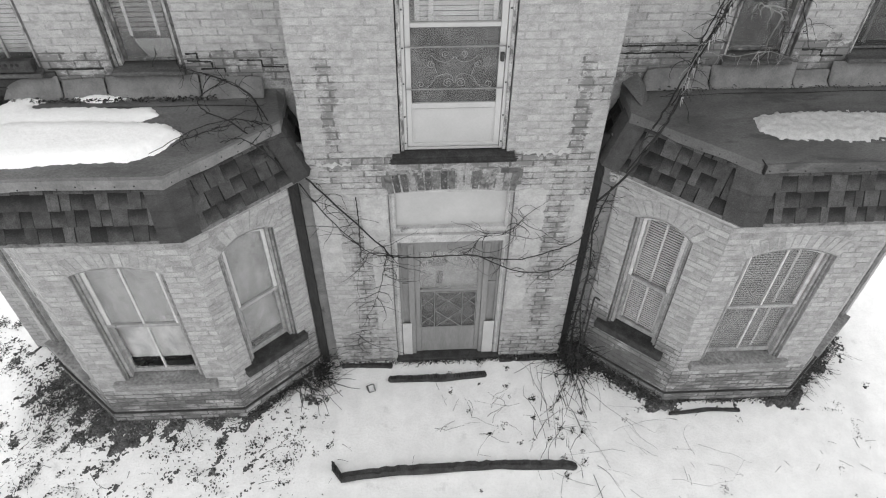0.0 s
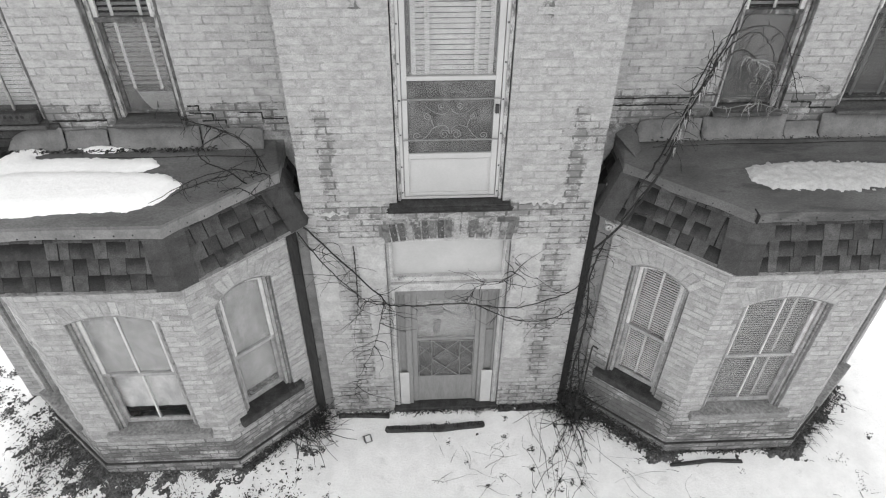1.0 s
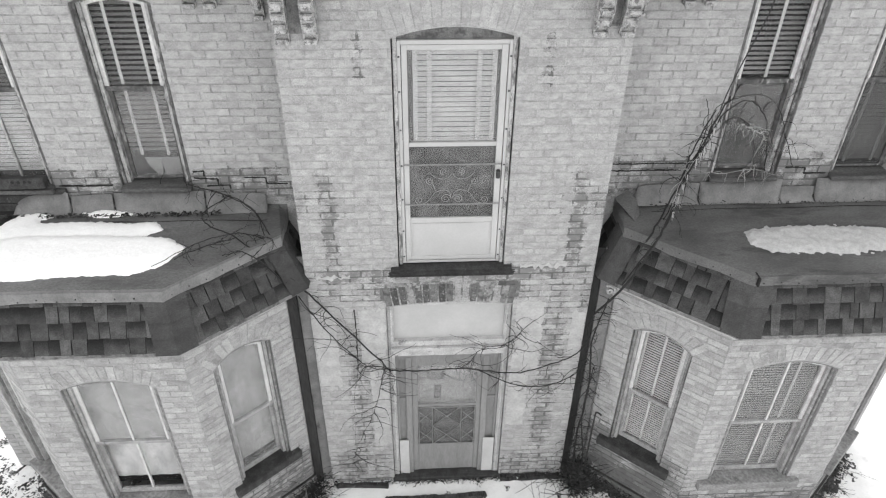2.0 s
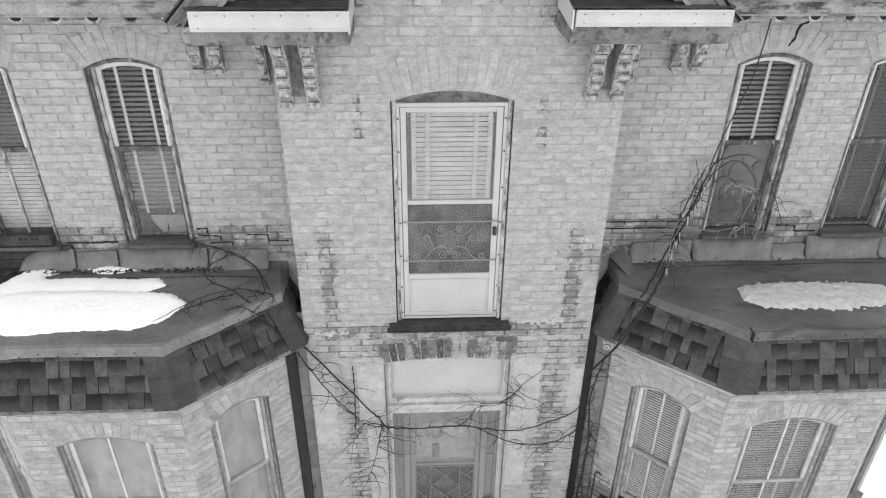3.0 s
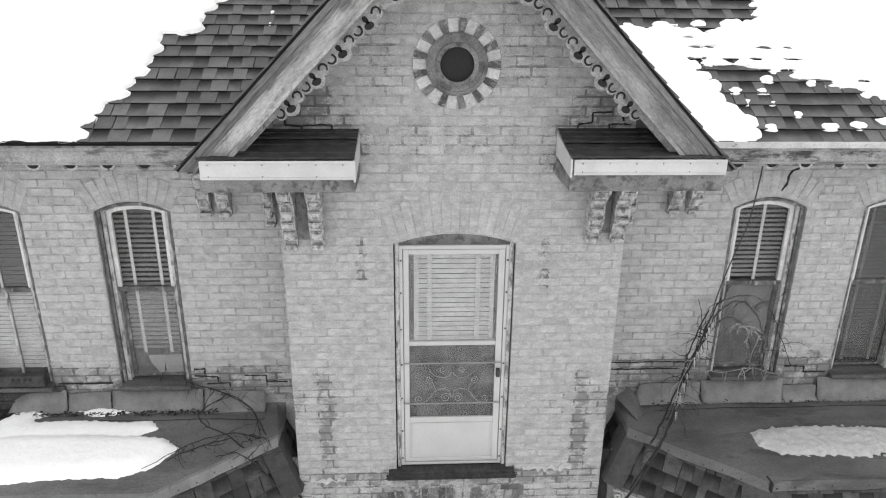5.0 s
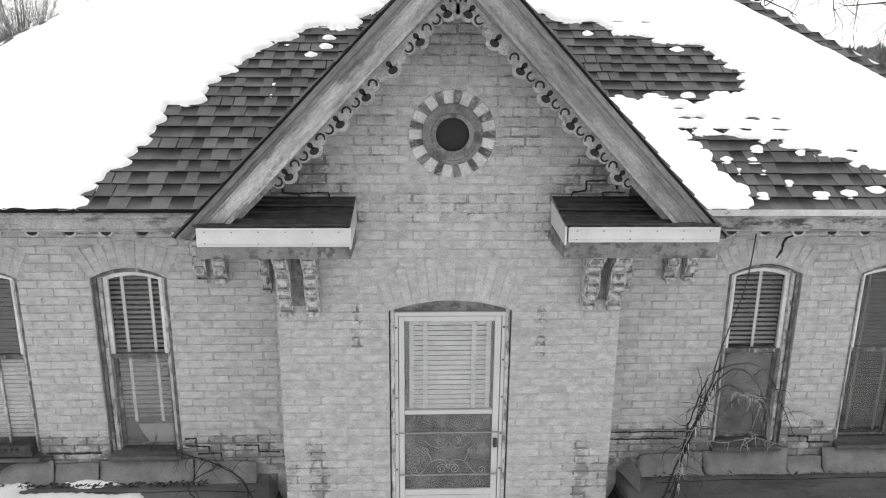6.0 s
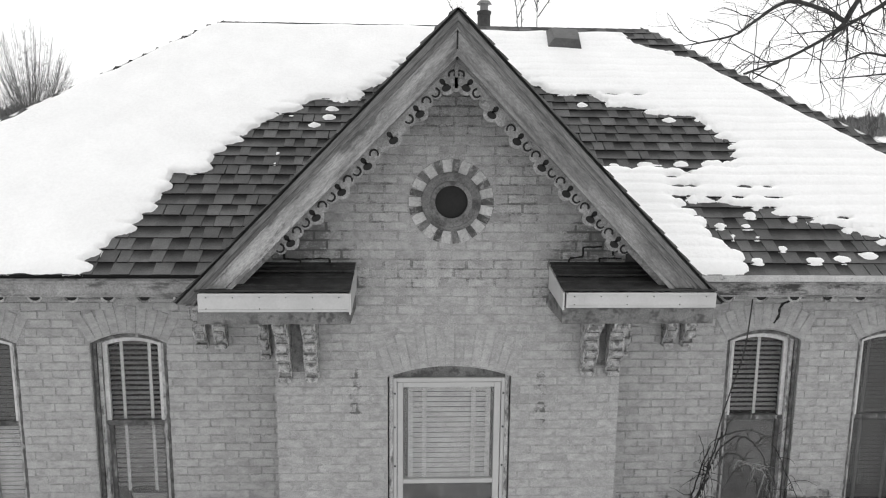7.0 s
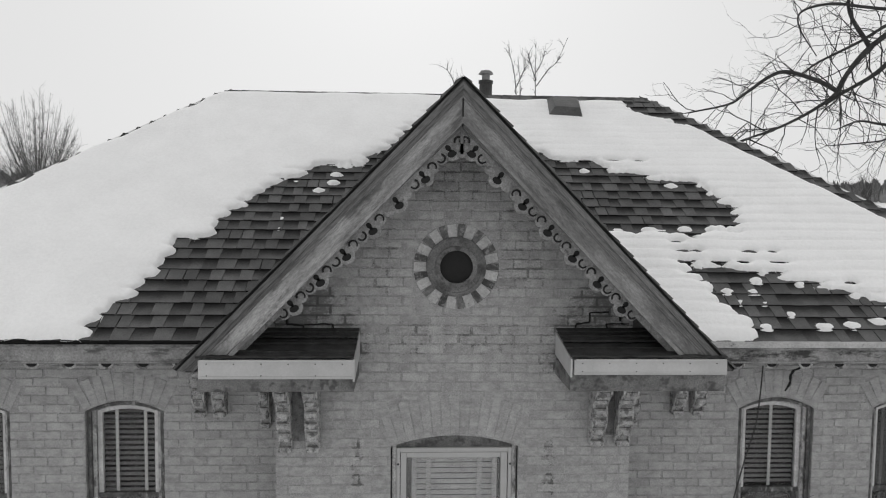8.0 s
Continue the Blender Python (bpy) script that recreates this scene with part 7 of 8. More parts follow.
vine("bare vine tangled on the edge of the bay roof", [
    ([(-1.58, -0.08, 3.2), (-1.75, -0.15, 3.62), (-1.95, -0.2, 3.93), (-2.2, -0.05, 3.95), (-2.3, 0.1, 4.0), (-2.05, 0.25, 4.1)], 0.008),
    ([(-1.70, -0.12, 3.5), (-1.78, 0.05, 3.95), (-1.95, 0.2, 4.06), (-2.3, 0.34, 4.12)], 0.006),
    ([(-1.95, -0.2, 3.93), (-2.3, -0.35, 3.90), (-2.45, -0.45, 3.88)], 0.006),
    ([(-1.6, -0.1, 3.3), (-1.68, -0.02, 3.75), (-1.82, 0.12, 3.98), (-2.1, 0.28, 4.08), (-2.45, 0.36, 4.16), (-2.5, 0.38, 4.2)], 0.007),
    ([(-1.72, -0.05, 3.8), (-2.0, -0.12, 3.92), (-2.35, -0.3, 3.9), (-2.62, -0.52, 3.86)], 0.005),
    ([(-1.52, -0.12, 3.0), (-1.62, -0.2, 3.45), (-1.85, -0.3, 3.82), (-2.05, -0.38, 3.86)], 0.007),
], 75, (0.12, 0.35), 12, keep_front=lambda q: 0.34, droop=0.2)
vine("pale dry tendrils hanging below the upper window", [
    ([(2.05, -0.1, 4.1), (2.2, 0.15, 4.25), (2.35, 0.22, 4.5), (2.5, 0.26, 4.75)], 0.004),
    ([(2.3, 0.24, 4.3), (2.6, 0.26, 4.24), (2.9, 0.26, 4.28), (3.2, 0.26, 4.2)], 0.004),
    ([(2.7, 0.27, 4.75), (2.95, 0.27, 4.6), (3.1, 0.27, 4.3)], 0.003),
], 60, (0.1, 0.3), 23, keep_front=lambda q: 0.3, droop=2.2, material=M_PALETWIG)
# ice hanging from the upper vine
r = random.Random(17)
way = smooth_path([(1.85, -0.37, 3.84), (2.05, -0.12, 3.97), (2.18, 0.13, 4.11), (2.30, 0.20, 4.39), (2.42, 0.24, 4.74)])
for i in range(18):
    x, y, z = way[r.randrange(len(way) // 3, len(way))] + Vector((r.uniform(-0.012, 0.012), -0.012, -0.008))
    ic = thing("icicle", "thin icicle hanging from the bare vine", "icicle", group="icicles")
    ln = r.uniform(0.05, 0.14)
    part("ice", tube(bmesh.new(), [(x, y, z), (x + 0.005, y, z - ln * 0.6), (x + 0.012, y, z - ln)], 0.006, 0.001, sides=5), M_ICE, ic)
twig = thing("dead_twig", "thin dead twig standing on the window sill", "twig")
part("stem", tube(bmesh.new(), smooth_path([(-2.765, 0.475, 4.11), (-2.745, 0.48, 4.17), (-2.708, 0.48, 4.225), (-2.70, 0.48, 4.30)]), 0.005, 0.003, sides=5), M_TWIG, twig)
part("bud", tube(bmesh.new(), [(-2.702, 0.48, 4.235), (-2.70, 0.48, 4.26), (-2.699, 0.48, 4.30)], 0.010, 0.003, sides=6), M_TWIG, twig)
scroll = thing("eaves_scroll", "broken pale carved scroll under the bay's eaves", "trim")
bm = bmesh.new()
ring(bm, 1.61, 3.12, 0.012, 0.034, -0.125, -0.095, 14)
tube(bm, smooth_path([(1.57, -0.11, 3.19), (1.63, -0.11, 3.175), (1.67, -0.11, 3.13), (1.655, -0.11, 3.08), (1.68, -0.11, 3.03)]), 0.02, 0.009, sides=7)
part("carving", bm, M_BAYCASING, scroll)
pipe = thing("iron_pipe", "thin bent iron pipe standing beside the bay", "pipe")
part("rod", tube(bmesh.new(), smooth_path([(1.72, -0.10, 0.0), (1.73, -0.08, 0.5), (1.74, -0.06, 1.0), (1.745, -0.06, 1.22), (1.77, -0.08, 1.25), (1.80, -0.11, 1.24)]), 0.011, sides=8), M_IRON, pipe)
cable = thing("black_cable", "loose black cable hanging from the eaves past the window", "cable")
part("wire", tube(bmesh.new(), smooth_path([(2.66, 0.2, 6.34), (2.64, 0.2, 6.0), (2.61, 0.2, 5.75), (2.54, 0.22, 5.45), (2.47, 0.24, 5.12), (2.44, 0.25, 4.9)]), 0.006, sides=6), M_IRON, cable)


leaf_patch("roof_litter", "dark leaf crumbs along the foot of the flashing", 420, lambda: (R.uniform(-4.3, -2.2), R.gauss(0.292, 0.018)), (0.008, 0.028), U, 0.02, None, 0.4, 3.872)
leaf_patch("roof_litter", "dark leaf crumbs along the foot of the flashing", 160, lambda: (R.uniform(2.0, 4.6), R.gauss(0.285, 0.02)), (0.006, 0.02), U, 0.02, None, 0.4, 3.872)
# ---- trees and distance ----
def branch_out(bm, p, d, ln, rad, depth, r, drop=0.0, kids=3, wiggle=0.25, sides=5):
    """A limb that bends and forks into thinner ones."""
    pts, q, e = [Vector(p)], Vector(p), Vector(d).normalized()
    n = 5
    for k in range(n):
        e = (e + Vector((r.uniform(-1, 1), r.uniform(-1, 1), r.uniform(-1, 1) - drop)) * wiggle).normalized()
        q = q + e * ln / n
        pts.append(q.copy())
    tube(bm, pts, rad, rad * 0.5, sides=max(3, sides))
    if depth > 0:
        for k in range(kids):
            i = r.randrange(1, n + 1)
            f = (pts[i] - pts[i - 1]).normalized()
            e2 = (f + Vector((r.uniform(-1, 1), r.uniform(-1, 1), r.uniform(-0.8, 0.9))) * 0.85).normalized()
            branch_out(bm, pts[i], e2, ln * r.uniform(0.45, 0.75), rad * r.uniform(0.42, 0.58), depth - 1, r, drop, kids, wiggle, sides - 1)


def big_tree():
    t = thing("bare_tree", "large bare spreading tree behind the house", "tree", pose(0, 0, 0))
    r = random.Random(5)
    part("trunk", tube(bmesh.new(), smooth_path([(12.6, 9.0, -0.2), (12.4, 8.8, 3.0), (11.9, 8.5, 6.5), (11.2, 8.3, 9.0), (10.6, 8.2, 10.6)]), 0.42, 0.24, sides=14), M_TREE, t, smooth=True)
    limbs = [
        ([(10.6, 8.2, 10.6), (9.9, 8.1, 11.25), (9.38, 8.0, 11.27), (8.71, 8.0, 10.82), (8.28, 8.0, 10.31), (8.07, 8.0, 9.92), (7.62, 8.0, 9.58), (6.95, 8.0, 9.23), (6.16, 8.0, 8.94)], 0.085),
        ([(10.9, 8.2, 10.0), (10.2, 8.1, 11.0), (9.52, 8.0, 10.89), (8.86, 8.0, 10.32), (8.3, 8.0, 9.98), (7.85, 8.0, 9.69)], 0.095),
        ([(8.06, 8.0, 9.97), (7.59, 8.0, 10.18), (6.9, 8.0, 10.3), (6.23, 8.0, 9.88), (5.9, 8.0, 9.66), (5.11, 8.0, 9.48)], 0.06),
        ([(10.6, 8.2, 10.7), (9.95, 8.0, 11.56), (9.15, 8.0, 11.32), (8.48, 8.0, 10.92), (7.69, 8.0, 10.52), (7.36, 8.0, 10.29)], 0.06),
        ([(9.95, 8.0, 11.5), (8.6, 8.0, 11.6), (7.9, 8.0, 11.65), (7.3, 8.0, 11.49), (7.26, 8.0, 11.17), (7.63, 8.0, 10.63)], 0.045),
        ([(11.2, 8.3, 9.2), (10.08, 8.0, 9.23), (9.02, 8.0, 9.32), (8.56, 8.0, 9.37), (8.1, 8.0, 9.2)], 0.05),
        ([(11.3, 8.3, 8.7), (10.12, 8.0, 8.55), (9.27, 8.0, 9.1), (9.04, 8.0, 8.99), (8.0, 8.0, 8.88)], 0.045),
        ([(10.6, 8.2, 10.6), (10.0, 8.6, 12.0), (9.4, 8.9, 13.2)], 0.14),
        ([(10.6, 8.2, 10.6), (11.6, 8.0, 12.4), (12.4, 8.2, 14.0)], 0.16),
        ([(8.71, 8.0, 10.82), (8.3, 8.1, 11.6), (8.5, 8.2, 12.4)], 0.06),
    ]
    for pts, rad in limbs:
        path = smooth_path(pts)
        limb = part("limb", tube(bmesh.new(), path, rad * 0.85, rad * 0.24, sides=8), M_TREE, t, smooth=True)
        bm = bmesh.new()
        for k in range(int(3.4 * len(path) / 6) + 4):
            i = r.randrange(len(path) // 4, len(path))
            ang = r.uniform(0, 2 * math.pi)
            d = Vector((math.cos(ang) - 0.35, r.uniform(-0.4, 0.4), math.sin(ang) * 0.9))
            branch_out(bm, path[i], d, r.uniform(0.45, 1.25), max(0.008, rad * r.uniform(0.11, 0.2)), 2, r, 0.1, 2, 0.34, 5)
        tw = part("twig_growth", bm, M_TREE, limb)
        tw["kind"] = "stuff"


def brush_tree(x, y, h, spread, seed, count, rad, label, lean=0.0, depth=2, base=0.25):
    """A tree of many rising stems that fan out."""
    t = thing("bare_tree", label, "tree", pose(x, y, 0))
    r = random.Random(seed)
    part("trunk", tube(bmesh.new(), [(0, 0, -0.2), (0.05, 0, h * base * 0.5), (0, 0, h * base)], rad, rad * 0.8, sides=9), M_FARTWIG, t)
    bm = bmesh.new()
    for k in range(count):
        a = r.uniform(0, 2 * math.pi)
        s = spread * math.sqrt(r.random())
        d = Vector((math.cos(a) * s + lean, math.sin(a) * s, 1.0)).normalized()
        branch_out(bm, (r.uniform(-0.1, 0.1), r.uniform(-0.1, 0.1), h * base * r.uniform(0.7, 1.0)), d, h * (1 - base) * r.uniform(0.5, 0.78), rad * r.uniform(0.22, 0.4), depth, r, -0.25, 4, 0.12, 4)
    tw = part("crown", bm, M_FARTWIG, t)
    tw["kind"] = "stuff"


def round_tree(x, y, mid, rx, rz, seed):
    """A tree whose rising stems curve out to a rounded crown of fine twigs."""
    t = thing("bare_tree", "rounded bare tree with a dense twiggy crown beyond the roof", "tree", pose(x, y, 0))
    r = random.Random(seed)
    foot = mid - rz * 0.95
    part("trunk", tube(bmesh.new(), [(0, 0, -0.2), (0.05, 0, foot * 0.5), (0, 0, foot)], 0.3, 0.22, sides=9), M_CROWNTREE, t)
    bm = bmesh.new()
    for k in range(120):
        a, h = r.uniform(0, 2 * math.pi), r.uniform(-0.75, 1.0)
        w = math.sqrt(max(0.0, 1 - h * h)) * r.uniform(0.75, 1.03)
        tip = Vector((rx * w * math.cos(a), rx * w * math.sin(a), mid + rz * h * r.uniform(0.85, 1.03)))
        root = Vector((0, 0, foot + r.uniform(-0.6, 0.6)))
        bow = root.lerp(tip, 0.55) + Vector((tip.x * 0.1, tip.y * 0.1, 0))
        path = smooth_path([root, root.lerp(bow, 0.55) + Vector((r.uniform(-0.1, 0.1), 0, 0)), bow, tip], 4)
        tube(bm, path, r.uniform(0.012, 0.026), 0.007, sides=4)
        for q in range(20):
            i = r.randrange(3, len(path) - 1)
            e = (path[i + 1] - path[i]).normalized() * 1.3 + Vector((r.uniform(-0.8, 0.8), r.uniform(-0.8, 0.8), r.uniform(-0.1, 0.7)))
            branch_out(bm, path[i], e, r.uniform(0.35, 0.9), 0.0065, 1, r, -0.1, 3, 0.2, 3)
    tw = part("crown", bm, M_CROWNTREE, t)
    tw["kind"] = "stuff"


big_tree()
round_tree(-24.2, 40.0, 11.1, 2.9, 3.6, 3)
def sapling(x, y, label, stems, seed):
    """A slender bare tree: a few drawn stems with short twigs."""
    t = thing("bare_tree", label, "tree", pose(x, y, 0))
    r = random.Random(seed)
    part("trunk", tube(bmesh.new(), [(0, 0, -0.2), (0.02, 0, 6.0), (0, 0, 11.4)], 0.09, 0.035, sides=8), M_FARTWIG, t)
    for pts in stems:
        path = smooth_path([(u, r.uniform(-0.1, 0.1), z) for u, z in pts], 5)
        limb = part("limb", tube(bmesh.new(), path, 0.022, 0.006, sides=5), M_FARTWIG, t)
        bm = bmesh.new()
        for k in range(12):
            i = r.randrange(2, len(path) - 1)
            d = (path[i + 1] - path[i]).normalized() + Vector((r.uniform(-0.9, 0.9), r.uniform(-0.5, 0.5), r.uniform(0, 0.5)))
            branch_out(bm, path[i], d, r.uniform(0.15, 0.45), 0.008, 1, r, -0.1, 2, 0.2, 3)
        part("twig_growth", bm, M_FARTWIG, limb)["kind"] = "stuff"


sapling(4.2, 20.0, "slender forked bare sapling behind the ridge", [[(0, 11.3), (0.0, 12.4), (-0.02, 13.6)], [(0.02, 12.0), (0.45, 12.6), (0.8, 12.95), (1.16, 13.8)], [(0, 12.2), (-0.2, 12.9), (-0.3, 13.2)], [(0, 12.5), (0.25, 12.95), (0.32, 13.3)]], 8)
sapling(3.6, 20.5, "thin bare sapling behind the ridge", [[(0, 11.3), (-0.1, 12.4), (-0.3, 13.2), (-0.5, 13.5)], [(0.1, 11.4), (0.12, 12.2), (0.02, 13.0)], [(-0.05, 12.0), (0.25, 12.7), (0.3, 13.1)]], 9)
sapling(1.3, 20.0, "thin bare sapling behind the ridge", [[(0, 11.3), (-0.15, 12.2), (-0.4, 12.6)], [(0, 11.5), (0.1, 12.2)]], 10)
brush_tree(100.0, 142.0, 16.0, 0.5, 14, 14, 0.22, "bare field tree in the distance", depth=2, base=0.62)
# dark conifer at the left edge
t = thing("evergreen_tree", "dark dense evergreen beyond the roof", "tree", pose(-26.9, 39, 0))
r = random.Random(2)
part("trunk", tube(bmesh.new(), [(0, 0, -0.2), (0, 0, 9.6)], 0.3, 0.05, sides=8), M_TWIG, t)
verts, faces = [], []
for k in range(3600):
    z = 10.3 * (1 - math.sqrt(r.random())) + 0.5
    rad = (10.8 - z) * 0.36 * (0.45 + 0.55 * r.random())
    a = r.uniform(0, 6.283)
    p = Vector((rad * math.cos(a), rad * math.sin(a), z + r.uniform(-0.2, 0.2)))
    s = r.uniform(0.12, 0.32)
    i = len(verts)
    for _ in range(3):
        verts.append(tuple(p + Vector((r.uniform(-1, 1), r.uniform(-1, 1), r.uniform(-0.8, 0.5))) * s))
    faces.append((i, i + 1, i + 2))
joined("needles", verts, faces, M_TWIG, t)
# far woods: a low ragged band of bare trees
def far_woods(name, label, xs, y, h, seed, count):
    """Bare crowns, each a fan of upright slivers with a ragged top."""
    r = random.Random(seed)
    verts, faces = [], []
    for k in range(count):
        x, yy = r.uniform(*xs), y + r.uniform(0, 22)
        base = float(np.interp(yy, (45, 90, 200, 500), (0, 3, 13, 16)))
        top = h * r.uniform(0.55, 1.0) * (1 + 0.25 * noise.noise((x * 0.05, 0, seed)))
        for q in range(7):
            dx, w = r.uniform(-1.0, 1.0), r.uniform(0.25, 0.6)
            tip = top * (1 - 0.3 * dx * dx) * r.uniform(0.92, 1.03)
            i = len(verts)
            verts += [(x + dx * 0.5 - w, yy, base - 0.3), (x + dx * 0.5 + w, yy + 0.2, base - 0.3), (x + dx + w * 0.5, yy, base + tip * 0.8), (x + dx, yy + 0.1, base + tip), (x + dx - w * 0.6, yy, base + tip * 0.75)]
            faces.append((i, i + 1, i + 2, i + 3, i + 4))
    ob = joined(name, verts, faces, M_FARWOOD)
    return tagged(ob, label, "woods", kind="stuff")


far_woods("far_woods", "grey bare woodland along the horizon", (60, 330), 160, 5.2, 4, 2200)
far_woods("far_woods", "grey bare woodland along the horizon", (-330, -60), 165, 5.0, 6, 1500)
# lattice aerial behind the right hip
a = thing("aerial_mast", "slim lattice aerial mast among the branches", "aerial")
bm = bmesh.new()
p, q = Vector((5.35, 6.9, 8.75)), Vector((5.78, 6.9, 9.12))
off = Vector((-0.035, 0, 0.045))
tube(bm, [p + off, q + off], 0.010, sides=5)
tube(bm, [p - off, q - off], 0.010, sides=5)
for k in range(7):
    c = p.lerp(q, k / 6)
    tube(bm, [c + off, c - off], 0.007, sides=4)
part("boom", bm, M_IRON, a)
part("pole", tube(bmesh.new(), [(5.83, 6.95, 0.0), (5.83, 6.95, 9.75)], 0.008, sides=6), M_IRON, a)

# ---- bricks, last of all ----
BL, BH, BD, JOINT = 0.216, 0.0685, 0.02, 0.008
ROW, COL = BH + JOINT, BL + JOINT


def brick_mesh(material, seed, joint):
    """One brick: a shallow block whose worn front has a ragged outline, with mortar feathered over its edges."""
    r = random.Random(seed)
    hx, hz, y0, y1 = BL / 2, BH / 2, -0.0012, -0.0055
    rim = [(-hx, -hz), (0, -hz), (hx, -hz), (hx, 0), (hx, hz), (0, hz), (-hx, hz), (-hx, 0)]
    back = [(x, BD + y1, z) for x, z in rim]
    edge = [(x, y0, z) for x, z in rim]
    front = []
    for x, z in rim:
        cx, cz = r.uniform(0.001, 0.007), r.uniform(0.0005, 0.005)
        front.append((x - math.copysign(cx, x) if x else r.uniform(-0.03, 0.03), y1 + r.uniform(-0.001, 0.001), z - math.copysign(cz, z) if z else r.uniform(-0.01, 0.01)))
    faces = [tuple(range(16, 24))]
    for i in range(8):
        k = (i + 1) % 8
        faces += [(8 + i, 8 + k, 16 + k, 16 + i), (i, k, 8 + k, 8 + i)]
    me = bpy.data.meshes.new("brick")
    me.from_pydata(back + edge + front, [], faces)
    me.materials.append(material)
    me.materials.append(joint)
    me.polygons.foreach_set("material_index", [0] + [1] * (len(faces) - 1))
    return me


BRICKS = {m.name: [brick_mesh(m, k, M_LIMEMORTAR if m in (M_WASH, M_DARKBRICK) else M_GRIT if m is M_BASE else M_MORTAR) for k in range(8)] for m in (M_BRICK, M_BAYBRICK, M_WASH, M_DARKBRICK, M_PAINT, M_BLACKBRICK, M_BASE)}


def arch_circle(o):
    hw, r = (o["u1"] - o["u0"]) / 2, max(o["rise"], 0.02)
    big = (hw * hw + r * r) / (2 * r)
    return (o["u0"] + o["u1"]) / 2, o["zs"] + r - big, big, math.asin(min(1, hw / big))


def lay_bricks(key, rings, material_at, region=None, near=(0, 4), rng=None, hole=None, low=0.0, high=None, proud=0.8):
    f = FACES[key]
    head = f["top"] if callable(f["top"]) else (lambda u, t=f["top"]: t)
    placed = []          # (u, z, angle, length, height, material)
    z, row = low, 0
    ztop = high or max(head(f["u0"]), head(f["u1"]), head((f["u0"] + f["u1"]) / 2))
    while z + BH < ztop:
        zc = z + BH / 2
        a, b = f["u0"], f["u1"]
        if callable(f["top"]):
            half = (f["top"](0.01) - (z + BH)) / GABLE_SLOPE
            a, b = max(a, 0.01 - half), min(b, 0.01 + half)
        cuts = []
        for o, rh in zip(f["openings"], rings):
            c, cz, big, th = arch_circle(o)
            if o["z0"] - 0.11 < zc < o["z0"]:
                cuts.append((o["u0"] - 0.09, o["u1"] + 0.09))
            elif o["z0"] <= zc < o["zs"]:
                cuts.append((o["u0"], o["u1"]))
            elif o["zs"] <= zc < cz + big + rh:
                half = min(math.sqrt(max(0, (big + rh) ** 2 - (zc - cz) ** 2)), (zc - cz) * math.tan(th) + 0.012)
                cuts.append((c - half - 0.008, c + half + 0.008))
        if hole and abs(zc - hole[1]) < hole[2]:
            half = math.sqrt(hole[2] ** 2 - (zc - hole[1]) ** 2)
            cuts.append((hole[0] - half, hole[0] + half))
        free = [(a, b)]
        for c0, c1 in cuts:
            free = [(l, r) for (p, q) in free for (l, r) in ((p, min(q, c0)), (max(p, c1), q)) if r - l > 0.03]
        off = (0.5 if row % 2 else 0.0) * COL + rng.uniform(-0.012, 0.012)
        for p, q in free:
            x = f["u0"] + off - 2 * COL
            while x < q:
                l, r = max(x, p), min(x + BL, q - 0.002)
                if r - l > 0.028:
                    u = (l + r) / 2
                    if region is None or region(u, zc):
                        placed.append((u + rng.uniform(-0.003, 0.003), zc + rng.uniform(-0.0022, 0.0022) + 0.004 * noise.noise((u * 0.8, zc * 2, 5)), rng.gauss(0, 0.006), (r - l) * rng.uniform(0.965, 1.0), BH * rng.uniform(0.94, 1.0), material_at(u, zc)))
                x += COL
        z += ROW
        row += 1
    for o, rh in zip(f["openings"], rings):
        if rh <= 0 or (region and not region((o["u0"] + o["u1"]) / 2, o["zs"])):
            continue
        c, cz, big, th = arch_circle(o)
        n = max(5, round(2 * th * (big + rh * 0.3) / (BH + JOINT)))
        for k in range(n):
            t = -th + 2 * th * (k + 0.5) / n
            rad = big + 0.006 + rh / 2
            mat = material_at(c, o["zs"] + 0.1)
            if mat is M_DARKBRICK:       # paint has scaled off some of these and not others
                mat = rng.choice((M_DARKBRICK, M_BLACKBRICK, M_WASH))
            placed.append((c + rad * math.sin(t), cz + rad * math.cos(t), math.pi / 2 - t, rh - 0.012, BH * (1 + 0.25 * rh / big), mat))
    placed.sort(key=lambda p: math.hypot(p[0] - near[0], p[1] - near[1]))
    wall = WALLS[key]
    for i, (u, zc, ang, ln, ht, mat) in enumerate(placed[:300]):
        ob = new("brick", BRICKS[mat.name][rng.randrange(8)])
        ob.parent = wall
        ob.matrix_basis = Matrix.Translation((u, rng.uniform(-0.0015, 0.0015) * proud, zc)) @ Matrix.Rotation(-ang, 4, "Y") @ Matrix.Diagonal((ln / BL, proud, ht / BH, 1))
    groups = {}
    for p in placed[300:]:
        groups.setdefault(p[5].name, []).append(p)
    for name, items in groups.items():
        verts, faces = [], []
        for u, zc, ang, ln, ht, mat in items:
            me = BRICKS[mat.name][rng.randrange(8)]
            m = Matrix.Translation((u, rng.uniform(-0.0018, 0.0018) * proud, zc)) @ Matrix.Rotation(-ang, 4, "Y") @ Matrix.Diagonal((ln / BL, proud, ht / BH, 1))
            k = len(verts)
            verts += [tuple(m @ v.co) for v in me.vertices]
            faces += [tuple(i + k for i in p.vertices) for p in me.polygons]
        ob = joined("brickwork", verts, faces, items[0][5], wall)
        ob.data.materials.append(M_LIMEMORTAR if items[0][5] in (M_WASH, M_DARKBRICK) else M_MORTAR)
        ob.data.polygons.foreach_set("material_index", [0 if q % 17 == 0 else 1 for q in range(len(faces))])


rng = random.Random(21)


def entrance_material(u, z):
    return M_DARKBRICK if 2.93 < z < 3.2 and -0.7 < u < 0.72 else M_WASH


